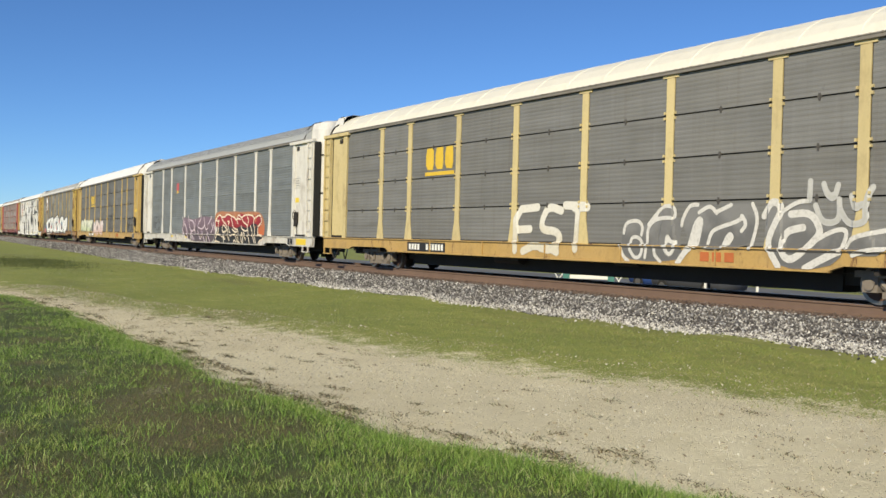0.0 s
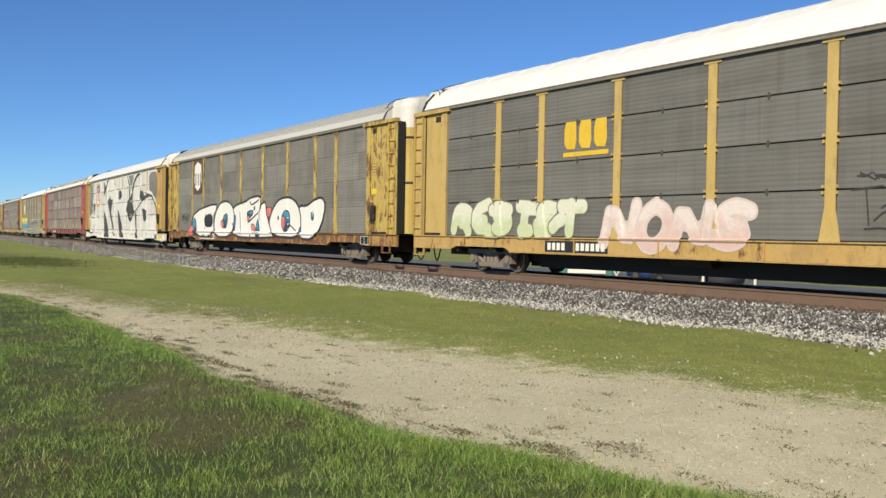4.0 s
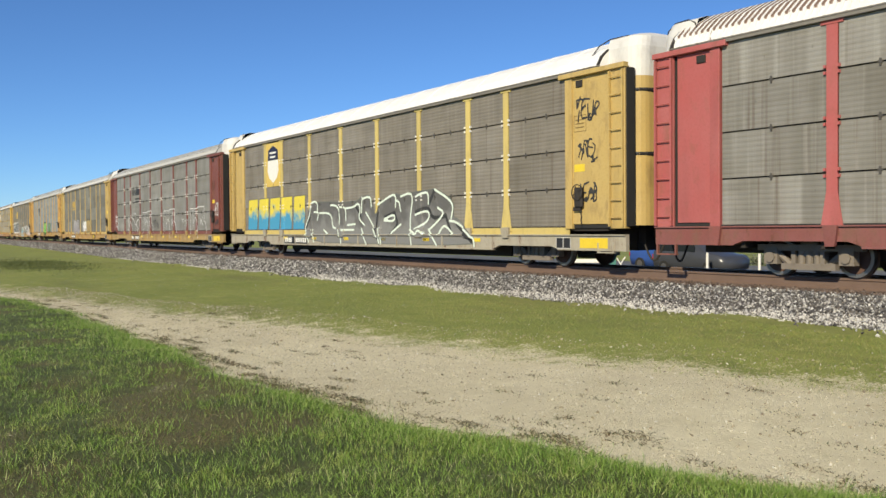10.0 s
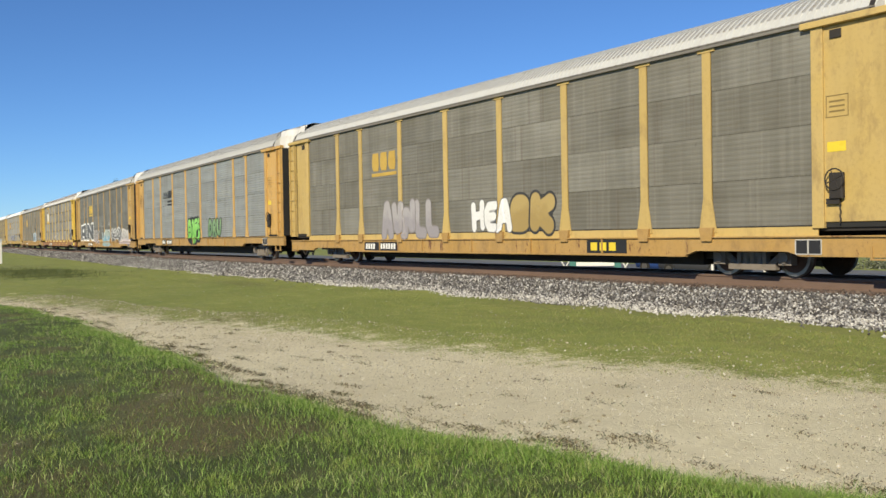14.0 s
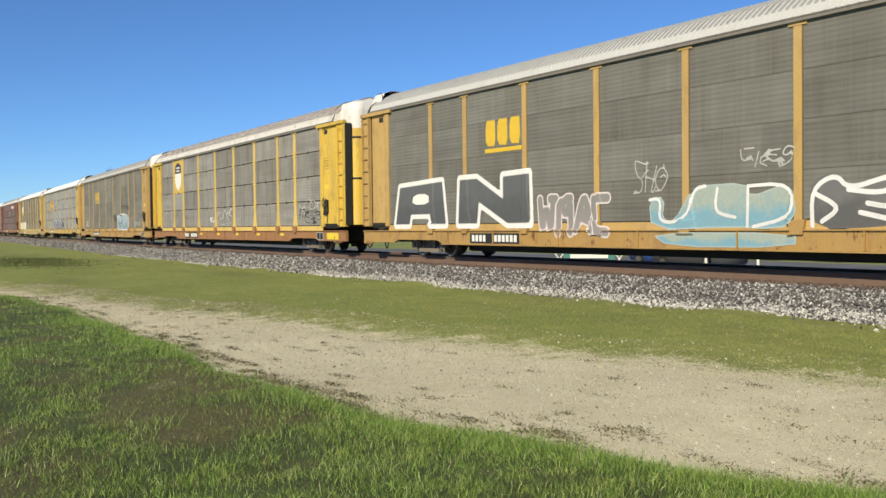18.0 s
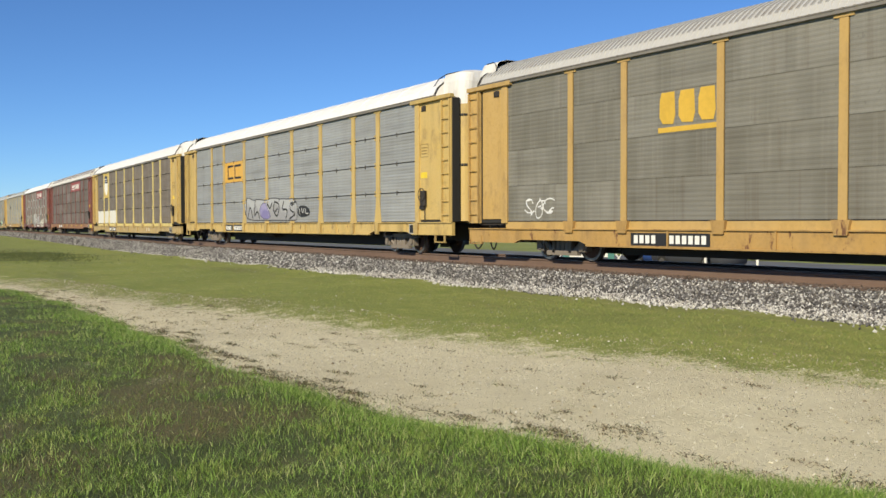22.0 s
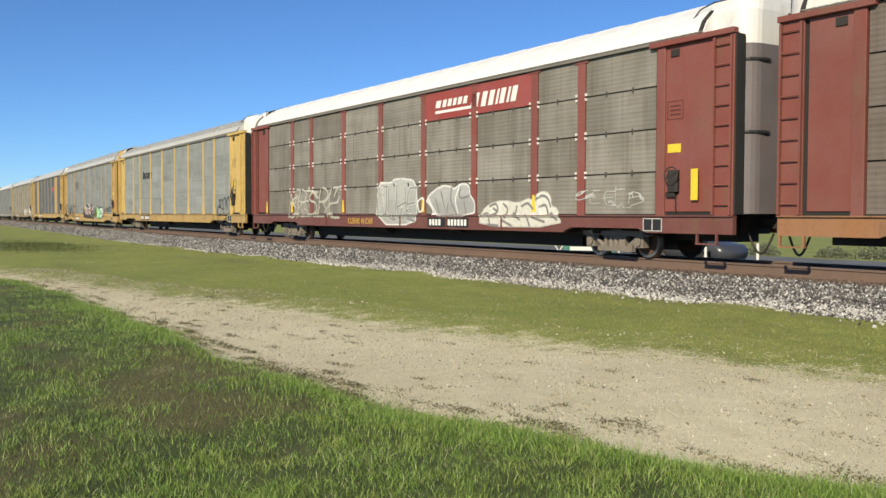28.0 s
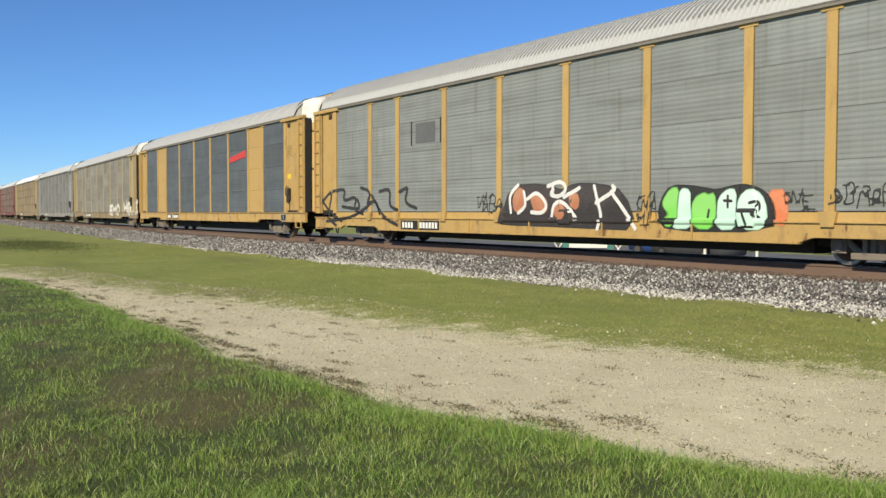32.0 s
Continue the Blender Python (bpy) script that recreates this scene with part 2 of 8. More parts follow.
def ground_material():
    n = Nodes("grass_and_gravel")
    tex = n.add("TexCoord")
    v = tex.outputs["Object"]
    path = n.add("Attribute")
    path.attribute_name = "path"
    strip = n.add("Attribute")
    strip.attribute_name = "strip"
    big = n.noise(v, 0.35, 4.0, 0.6)
    mid = n.noise(v, 2.2, 5.0, 0.65)
    fine = n.noise(v, 26.0, 4.0, 0.7)
    grit = n.noise(v, 90.0, 3.0, 0.7)
    lush = n.mix(n.ramp(mid, 0.35, 0.65), (0.05, 0.068, 0.017), (0.085, 0.11, 0.027))
    dry = n.mix(n.ramp(mid, 0.35, 0.68), (0.2, 0.24, 0.048), (0.285, 0.3, 0.07))
    dry = n.mix(n.ramp(big, 0.45, 0.62, 0, 0.6), dry, (0.17, 0.21, 0.04))
    dull = n.noise(v, 1.0, 4.0, 0.6, (0.1, 0.5, 1.0))
    dry = n.mix(n.ramp(dull, 0.5, 0.68, 0, 0.5), dry, (0.145, 0.138, 0.048))
    dry = n.mix(n.ramp(fine, 0.55, 0.75, 0, 0.5), dry, (0.32, 0.29, 0.11))
    bare = n.add("Attribute")
    bare.attribute_name = "withered"
    lush = n.mix(n.math("MULTIPLY", bare.outputs["Fac"], n.ramp(fine, 0.3, 0.6, 0.55, 1.0)), lush, n.mix(n.ramp(fine, 0.35, 0.65), (0.09, 0.075, 0.028), (0.145, 0.125, 0.048)))
    grass = n.mix(strip.outputs["Fac"], lush, dry)
    soil = n.mix(n.ramp(mid, 0.3, 0.7), (0.65, 0.585, 0.385), (0.76, 0.695, 0.48))
    soil = n.mix(n.ramp(grit, 0.5, 0.75, 0, 0.45), soil, (0.42, 0.36, 0.23))
    soil = n.mix(n.ramp(big, 0.4, 0.65, 0, 0.35), soil, (0.5, 0.44, 0.29))
    soil = n.mix(n.ramp(fine, 0.62, 0.75, 0, 0.6), soil, (0.76, 0.7, 0.54))
    edge = n.math("ADD", path.outputs["Fac"], n.ramp(mid, 0.2, 0.8, -0.42, 0.42))
    edge = n.math("ADD", edge, n.ramp(fine, 0.2, 0.8, -0.5, 0.5))
    c = n.mix(n.ramp(edge, 0.32, 0.62), grass, soil)
    n.bump(n.math("ADD", fine, n.math("MULTIPLY", grit, 0.4)), 0.7, 0.03)
    return n.done(c, 0.95)


def stretch_axis(lo, hi, step, far):
    core = np.arange(lo, hi + 1e-6, step)
    out = []
    d, g = step, 1.35
    a = hi
    while a < far:
        d *= g
        a += d
        out.append(a)
    low = []
    d, a = step, lo
    while a > -far:
        d *= g
        a -= d
        low.append(a)
    return np.array(low[::-1] + core.tolist() + out)


def patchy(x, y, f, seed):
    return np.array([noise.noise(Vector((a * f + seed, b * f, seed * 1.7))) for a, b in zip(x, y)])


def brown_patch(x, y):
    """How withered the lawn is, 0 to 1."""
    v = 0.6 * patchy(x, y, 0.5, 3.1) + 0.5 * patchy(x, y, 1.3, 5.7) - 0.33
    for bx, by, r, q in ((-11.0, 2.7, 2.0, 0.36), (-8.4, 1.8, 1.1, 0.34), (-17.8, 2.2, 2.4, 0.3), (-6.1, 0.5, 0.8, 0.42), (-7.0, 1.8, 0.6, 0.3), (-9.6, 2.7, 1.3, 0.32), (-4.9, 0.1, 0.8, 0.4), (-7.6, 0.9, 1.0, 0.25)):
        v = v + q * np.exp(-((x - bx) ** 2 / (2 * r * r) + (y - by) ** 2 / (0.5 * r * r)))
    return np.clip(v / 0.25, 0, 1)


def build_ground():
    xs, ys = stretch_axis(-46, 3, 0.2, 3000), np.unique(np.concatenate([stretch_axis(-1, 14, 0.15, 3000), np.arange(20.5, 27, 0.5)]))
    X, Y = np.meshgrid(xs, ys, indexing="ij")
    Z = ground_height(X, Y)
    k, m = X.shape
    idx = np.arange(k * m).reshape(k, m)
    faces = np.stack([idx[:-1, :-1], idx[1:, :-1], idx[1:, 1:], idx[:-1, 1:]], -1).reshape(-1, 4)
    me = numpy_mesh("ground", np.stack([X, Y, Z], -1).reshape(-1, 3), faces, [ground_material()])
    inside = smooth(path_near(X) - 0.2, path_near(X) + 0.2, Y) * (1 - smooth(path_far(X) - 1.9, path_far(X) + 1.0, Y))
    strip = smooth(path_near(X), path_near(X) + 1.2, Y)
    near = (X > -50) & (X < 4) & (Y > -3) & (Y < 6)
    withered = np.zeros(X.shape)
    withered[near] = brown_patch(X[near], Y[near])
    for name, val in (("path", inside), ("strip", strip), ("withered", withered)):
        a = me.attributes.new(name, "FLOAT", "POINT")
        a.data.foreach_set("value", val.reshape(-1).astype(np.float32))
    for p in me.polygons:
        p.use_smooth = True
    return tagged(put("ground", me), "green grass with a pale gravel path worn across it", "ground", kind="structure")


build_ground()


def along(s, off, z):
    p, _ = on_track(s, off, z)
    return tuple(p)


def track_strip(name, profile, material, s0=-420.0, s1=60.0, step=6.0):
    """A body of one cross-section (offset towards the eye, height) swept along the track."""
    ss = np.arange(s0, s1 + 0.1, step)
    verts, faces = [], []
    k = len(profile)
    for s in ss:
        verts += [along(s, o, z) for o, z in profile]
    for i in range(len(ss) - 1):
        for j in range(k - 1):
            faces.append((i * k + j, (i + 1) * k + j, (i + 1) * k + j + 1, i * k + j + 1))
    return numpy_mesh(name, verts, faces, [material])


def ballast_material():
    n = Nodes("crushed_stone")
    tex = n.add("TexCoord")
    vor = n.add("TexVoronoi", Scale=17.0)
    n.join(tex.outputs["Object"], vor.inputs["Vector"])
    tone = n.add("SeparateColor")
    n.join(vor.outputs["Color"], tone.inputs[0])
    big = n.noise(tex.outputs["Object"], 1.5, 3.0)
    c = n.mix(n.ramp(tone.outputs[0], 0.3, 0.9), (0.1, 0.085, 0.075), (0.38, 0.35, 0.32))
    # darkens towards each stone's edge: shade between stones, put into the colour
    c = n.mix(n.ramp(vor.outputs["Distance"], 0.0, 0.6, 0, 0.6), c, (0.05, 0.046, 0.043))
    c = n.mix(n.ramp(big, 0.4, 0.7, 0, 0.3), c, (0.16, 0.13, 0.11))
    n.bump(vor.outputs["Distance"], 1.0, 0.04)
    return n.done(c, 0.9)


TOE, FOOT = 4.3, GROUND - RAIL
BED = ballast_material()
bed = put("ballast_bed", track_strip("ballast_bed", [(-4.3, FOOT - 0.06), (-1.9, -0.27), (-1.2, -0.24), (1.2, -0.24), (1.9, -0.27), (TOE, FOOT - 0.06)], BED))
tagged(bed, "bank of grey and white crushed stone under the track", "ballast", kind="structure")


def build_rails():
    prof = [(0.075, -0.18), (0.075, -0.165), (0.015, -0.14), (0.012, -0.045), (0.037, -0.03), (0.037, -0.004), (0.03, 0.0), (-0.03, 0.0), (-0.037, -0.004), (-0.037, -0.03), (-0.012, -0.045), (-0.015, -0.14), (-0.075, -0.165), (-0.075, -0.18)]
    prof = [(o, z * 1.36) for o, z in prof]
    web = plain("rail_rust", (0.15, 0.098, 0.075), 0.85, 0.0, 0.3, 3.0)
    for off in (0.755, -0.755):
        me = track_strip("rail", [(off + o, z) for o, z in prof], web)
        me.materials.append(TREAD)
        k = len(prof) - 1
        for p in me.polygons:
            if p.index % k == 6:
                p.material_index = 1
        tagged(put("rail", me), "rusty brown steel running rail", "rail", "rails of the track", kind="structure")
    # ties
    bm = bmesh.new()
    box(bm, -0.115, 0.115, -1.3, 1.3, -0.4, -0.235)
    bmesh.ops.bevel(bm, geom=bm.edges[:], offset=0.012, segments=1, affect="EDGES")
    me = mesh_of(bm, "tie", plain("tie_timber", (0.085, 0.06, 0.048), 0.9, 0.0, 0.4, 5.0))
    holder = tagged(new("railway_ties"), "dark brown timber ties bedded in crushed stone", "railway ties", kind="structure")
    for i in range(230):
        s = 6.0 - i * 0.54
        p, a = on_track(s)
        ob = put("tie", me, holder, p)
        ob.rotation_euler = (0, 0, a)
        ob.rotation_euler.z += 0.02 * math.sin(i * 2.3)


build_rails()


# ---- loose stones, pebbles and blades ----
def scatter_solids(name, pts, sizes, material, rng, squash=0.7):
    """Small irregular octahedral stones, one island each."""
    base = np.array([(1, 0, 0), (-1, 0, 0), (0, 1, 0), (0, -1, 0), (0, 0, 1), (0, 0, -1)], float)
    tri = np.array([(0, 2, 4), (2, 1, 4), (1, 3, 4), (3, 0, 4), (2, 0, 5), (1, 2, 5), (3, 1, 5), (0, 3, 5)])
    k = len(pts)
    jit = rng.uniform(0.6, 1.25, (k, 6, 1))
    a = rng.uniform(0, 6.28, k)
    tilt = rng.normal(0, 0.5, (k, 2))
    v = base[None] * jit * np.array([1, 0.8, squash])
    v += rng.uniform(-0.22, 0.22, (k, 6, 3))
    ca, sa = np.cos(a)[:, None], np.sin(a)[:, None]
    x, y = v[..., 0] * ca - v[..., 1] * sa, v[..., 0] * sa + v[..., 1] * ca
    z = v[..., 2] + tilt[:, :1] * x + tilt[:, 1:] * y
    v = np.stack([x, y, z], -1) * sizes[:, None, None] + pts[:, None]
    faces = (tri[None] + (np.arange(k) * 6)[:, None, None]).reshape(-1, 3)
    return numpy_mesh(name, v.reshape(-1, 3), faces, [material])


def bank_height(off):
    return np.interp(off, [1.2, 1.9, TOE], [-0.24, -0.27, FOOT - 0.02])


def track_points(s, off, z):
    a = BEND * s
    x, y = np.sin(a) / BEND + off * np.sin(a), DIST + (1 - np.cos(a)) / BEND - off * np.cos(a)
    c, d = math.cos(YAW), math.sin(YAW)
    return np.stack([x * c - y * d, x * d + y * c, z + RAIL], -1)


def build_ballast_stones():
    rng = np.random.default_rng(3)
    k = 70000
    u = rng.uniform(0, 1, k)
    s = 2.0 - 70.0 * u ** 1.6
    off = rng.uniform(1.0, TOE, k) + np.where(rng.uniform(0, 1, k) < 0.08, rng.exponential(0.25, k), 0)
    size = rng.uniform(0.02, 0.042, k) * (1 + 0.5 * (u > 0.6))
    z = np.where(off < TOE, bank_height(off), FOOT) + size * rng.uniform(0.0, 0.6, k)
    light = stone_mix("ballast_stones", [(0.3, (0.07, 0.066, 0.066)), (0.27, (0.15, 0.143, 0.14)), (0.18, (0.27, 0.26, 0.25)), (0.15, (0.46, 0.45, 0.43)), (0.1, (0.64, 0.63, 0.6))])
    far = np.array([tuple(on_track(q, o, bank_height(o) + 0.02)[0]) for q, o in zip(-64 - 110 * rng.uniform(0, 1, 9000) ** 1.4, rng.uniform(1.1, TOE, 9000))])
    pts = np.concatenate([track_points(s, off, z), far])
    size = np.concatenate([size, rng.uniform(0.04, 0.075, 9000)])
    rusty = np.concatenate([off + rng.normal(0, 0.12, k) < 1.62, np.zeros(9000, bool)])
    brown = stone_mix("rusty_stones", [(0.4, (0.13, 0.088, 0.068)), (0.35, (0.09, 0.062, 0.05)), (0.25, (0.19, 0.145, 0.12))])
    tagged(put("rusty_stones", scatter_solids("rusty_stones", pts[rusty], size[rusty], brown, rng)), "rust-stained stones beside the rail", "ballast", kind="stuff")
    pts, size = pts[~rusty], size[~rusty]
    me = scatter_solids("ballast_stones", pts, size, light, rng)
    tagged(put("ballast_stones", me), "loose grey and white crushed stones beside the rails", "ballast", kind="stuff")
    # pale stones that have rolled to the toe of the bank
    k = 17000
    s = 2.0 - 60.0 * rng.uniform(0, 1, k) ** 1.5
    off = TOE - 0.3 + rng.normal(0, 0.22, k) + 0.14 * np.sin(s * 0.9)
    size = rng.uniform(0.014, 0.034, k)
    z = np.where(off < TOE, bank_height(off), FOOT) + size * 0.5
    pale = stone_mix("pale_stones", [(0.5, (0.62, 0.6, 0.56)), (0.25, (0.45, 0.43, 0.4)), (0.25, (0.75, 0.73, 0.69))])
    me = scatter_solids("pale_stones", track_points(s, off, z), size, pale, rng)
    tagged(put("pale_stones", me), "pale stones strewn along the foot of the bank", "stones", kind="stuff")
    # pebbles on the path and in the thin grass beyond it
    k = 30000
    x = rng.uniform(-30, -1.5, k)
    lo, hi = path_near(x), path_far(x) + 1.0
    y = lo + (hi - lo) * rng.uniform(0, 1, k)
    size = rng.uniform(0.004, 0.012, k) * np.where(rng.uniform(0, 1, k) < 0.06, 2.0, 1.0)
    z = ground_height(x, y) + size * 0.2
    peb = stone_mix("path_pebbles", [(0.3, (0.38, 0.33, 0.22)), (0.3, (0.22, 0.18, 0.12)), (0.22, (0.5, 0.44, 0.32)), (0.18, (0.7, 0.66, 0.56))])
    me = scatter_solids("pebbles", np.stack([x, y, z], -1), size, peb, rng)
    tagged(put("pebbles", me), "small pebbles on the pale gravel path", "pebbles", kind="stuff")
    k = 420
    x = rng.uniform(-40, -2, k)
    y = path_far(x) + (12.4 - path_far(x)) * rng.uniform(0, 1, k)
    size = rng.uniform(0.006, 0.015, k)
    me = scatter_solids("scattered_stones", np.stack([x, y, ground_height(x, y) + size * 0.4], -1), size, pale, rng)
    tagged(put("scattered_stones", me), "pale stones scattered over the thin grass", "stones", kind="stuff")


build_ballast_stones()


def blades(name, x, y, height, width, material, rng, lean=0.5):
    k = len(x)
    z = ground_height(x, y) - 0.01
    a = rng.uniform(0, 6.28, k)
    dx, dy = np.cos(a), np.sin(a)
    l = rng.normal(0, lean, (k, 2)) * height[:, None]
    p = np.stack([x, y, z], -1)
    side = np.stack([dx, dy, 0 * dx], -1) * width[:, None] / 2
    up = np.stack([0.35 * l[:, 0], 0.35 * l[:, 1], height * 0.55], -1)
    tip = np.stack([l[:, 0], l[:, 1], height], -1)
    v = np.stack([p - side, p + side, p + up + side * 0.75, p + up - side * 0.75, p + tip], 1).reshape(-1, 3)
    o = (np.arange(k) * 5)[:, None]
    q = o + np.array([0, 1, 2, 3])
    t = o + np.array([3, 2, 4])
    me = bpy.data.meshes.new(name)
    me.from_pydata(v.tolist(), [], q.tolist() + t.tolist())
    me.materials.append(material)
    return me


def blade_material(name, stops):
    m = stone_mix(name, stops, 0.6)
    b = m.node_tree.nodes["Principled BSDF"]
    b.inputs["Subsurface Weight"].default_value = 0.0
    return m


def build_grass():
    rng = np.random.default_rng(11)
    lush = blade_material("grass_blades", [(0.3, (0.12, 0.2, 0.03)), (0.3, (0.17, 0.265, 0.042)), (0.18, (0.24, 0.35, 0.065)), (0.1, (0.06, 0.09, 0.018)), (0.12, (0.33, 0.37, 0.13))])
    bright = blade_material("tuft_blades", [(0.34, (0.14, 0.25, 0.03)), (0.3, (0.2, 0.34, 0.05)), (0.14, (0.31, 0.44, 0.1)), (0.12, (0.06, 0.1, 0.018)), (0.1, (0.42, 0.45, 0.2))])
    dull = blade_material("dry_blades", [(0.22, (0.13, 0.09, 0.04)), (0.26, (0.1, 0.12, 0.028)), (0.17, (0.22, 0.17, 0.08)), (0.35, (0.15, 0.2, 0.035))])
    k = 470000
    d = 3.4 + 36 * rng.uniform(0, 1, k) ** 2.3
    a = np.radians(rng.uniform(26, 92, k))
    x, y = -d * np.sin(a), d * np.cos(a)
    # the lawn round and behind the eye
    r, b = 10 * np.sqrt(rng.uniform(0, 1, 70000)), rng.uniform(-math.pi, math.pi, 70000)
    b_far = (r < 3.4) | (b < math.radians(26)) | (b > math.radians(92))
    x, y, d = np.concatenate([x, -r[b_far] * np.sin(b[b_far])]), np.concatenate([y, r[b_far] * np.cos(b[b_far])]), np.concatenate([d, r[b_far]])
    k = len(x)
    edge = path_near(x) + 0.12 * np.sin(x * 3.1) + 0.1 * np.sin(x * 7.7)
    keep = y < edge + rng.normal(0, 0.1, k)
    x, y, d = x[keep], y[keep], d[keep]
    brown = brown_patch(x, y)
    tuft = patchy(x, y, 2.6, 8.2)
    bare = rng.uniform(0, 1, len(x)) < brown * 0.6 + 0.08
    thin = bare & (rng.uniform(0, 1, len(x)) < 0.15)
    h = rng.uniform(0.024, 0.054, len(x)) * (1 + 0.9 * np.clip(tuft, -0.7, 1))
    h[bare] *= 0.7
    w = rng.uniform(0.002, 0.0042, len(x)) * (1 + 0.06 * d)
    # noise picks low blades that get a darker colour, as if shaded
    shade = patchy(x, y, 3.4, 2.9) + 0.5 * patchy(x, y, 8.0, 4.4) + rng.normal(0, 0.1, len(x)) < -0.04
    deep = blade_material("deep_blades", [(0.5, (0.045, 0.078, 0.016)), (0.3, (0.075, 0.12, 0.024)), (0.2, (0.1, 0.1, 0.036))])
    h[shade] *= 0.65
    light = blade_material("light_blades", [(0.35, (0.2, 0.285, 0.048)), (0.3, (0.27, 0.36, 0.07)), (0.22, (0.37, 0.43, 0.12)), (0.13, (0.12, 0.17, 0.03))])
    # and taller ones that get a lighter colour, as if sunlit
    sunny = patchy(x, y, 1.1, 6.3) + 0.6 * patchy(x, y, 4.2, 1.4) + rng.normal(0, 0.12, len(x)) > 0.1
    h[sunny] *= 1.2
    for nm, sel, mat, label in (("shaded_grass", shade & ~bare, deep, "grass in low tangled patches, coloured dark green for shade"), ("grass", ~bare & ~shade & ~sunny, lush, "lush green grass, short, sunlit"), ("pale_grass", ~bare & ~shade & sunny, light, "yellowish green grass in patches coloured lighter for sun"), ("withered_grass", bare & ~thin, dull, "short withered brownish grass in patches")):
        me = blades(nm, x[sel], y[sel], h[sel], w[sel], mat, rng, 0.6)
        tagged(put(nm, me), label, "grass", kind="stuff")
    # bright tufts, many of them along the edge of the path
    cl, per = 3000, 60
    d = 3.4 + 22 * rng.uniform(0, 1, cl) ** 1.7
    a = np.radians(rng.uniform(26, 90, cl))
    cx, cy = -d * np.sin(a), d * np.cos(a)
    cy = np.where(rng.uniform(0, 1, cl) < 0.22, path_near(cx) - np.abs(rng.normal(0, 0.22, cl)), cy)
    keep = (cy < path_near(cx) + 0.05) & (cy > -1.5) & (rng.uniform(0, 1, cl) > 0.8 * brown_patch(cx, cy))
    cx, cy = cx[keep], cy[keep]
    size = rng.uniform(0.6, 1.7, len(cx))
    x = np.repeat(cx, per) + rng.normal(0, 0.1, len(cx) * per) * np.repeat(size, per)
    y = np.repeat(cy, per) + rng.normal(0, 0.1, len(cx) * per) * np.repeat(size, per)
    h = rng.uniform(0.025, 0.065, len(x)) * np.repeat(size, per)
    w = rng.uniform(0.0022, 0.0042, len(x)) * (1 + 0.05 * np.hypot(x, y))
    tagged(put("grass_tufts", blades("grass_tufts", x, y, h, w, bright, rng, 0.6)), "bright green tufts of taller grass", "grass", kind="stuff")
    # short sunburnt grass between path and ballast
    k = 85000
    u = rng.uniform(0, 1, k)
    x = -1.0 - 48 * u ** 1.5
    y = path_far(x) - 1.3 + (13.45 - path_far(x)) * rng.uniform(0, 1, k) ** 0.72
    h = rng.uniform(0.015, 0.045, k)
    w = rng.uniform(0.006, 0.012, k)
    thin = blade_material("short_blades", [(0.37, (0.235, 0.275, 0.052)), (0.33, (0.17, 0.235, 0.04)), (0.18, (0.31, 0.31, 0.09)), (0.12, (0.37, 0.33, 0.14))])
    tagged(put("short_grass", blades("short_grass", x, y, h, w, thin, rng, 0.9)), "short yellowish grass beside the ballast", "grass", kind="stuff")
    # low weeds on the path
    cl = 150
    cx = rng.uniform(-24, -3, cl)
    side = rng.uniform(0, 1, cl) ** 3.2
    cy = path_near(cx) + 0.15 + (path_far(cx) - path_near(cx)) * side * 0.9
    per = 70
    x = np.repeat(cx, per) + rng.normal(0, 1, cl * per) * np.repeat(rng.uniform(0.05, 0.2, cl), per)
    y = np.repeat(cy, per) + rng.normal(0, 0.045, cl * per)
    h, w = rng.uniform(0.01, 0.035, cl * per), rng.uniform(0.008, 0.016, cl * per)
    weed = blade_material("weed_leaves", [(0.4, (0.1, 0.08, 0.035)), (0.3, (0.08, 0.1, 0.025)), (0.3, (0.17, 0.12, 0.06))])
    tagged(put("path_weeds", blades("path_weeds", x, y, h, w, weed, rng, 1.2)), "flat dark weeds growing on the gravel path", "weeds", kind="stuff")

    # matted dark weeds along the near edge of the path
    cl, per = 60, 220
    cx = rng.uniform(-16, -3, cl)
    cy = path_near(cx) + 0.05 + np.abs(rng.normal(0, 0.35, cl))
    x = np.repeat(cx, per) + rng.normal(0, 1, cl * per) * np.repeat(rng.uniform(0.08, 0.3, cl), per)
    y = np.repeat(cy, per) + rng.normal(0, 0.05, cl * per)
    h, w = rng.uniform(0.008, 0.03, cl * per), rng.uniform(0.008, 0.018, cl * per)
    tagged(put("matted_weeds", blades("matted_weeds", x, y, h, w, weed, rng, 1.6)), "dark matted weeds along the edge of the path", "weeds", kind="stuff")


build_grass()


# ---- beyond the track ----
def asphalt():
    n = Nodes("worn_asphalt")
    tex = n.add("TexCoord")
    a = n.noise(tex.outputs["Object"], 0.4, 4.0)
    b = n.noise(tex.outputs["Object"], 30.0, 4.0, 0.7)
    c = n.mix(n.ramp(a, 0.3, 0.7), (0.1, 0.1, 0.1), (0.16, 0.16, 0.155))
    c = n.mix(n.ramp(b, 0.5, 0.75, 0, 0.4), c, (0.1, 0.1, 0.098))
    n.bump(b, 0.3, 0.01)
    return n.done(c, 0.9)


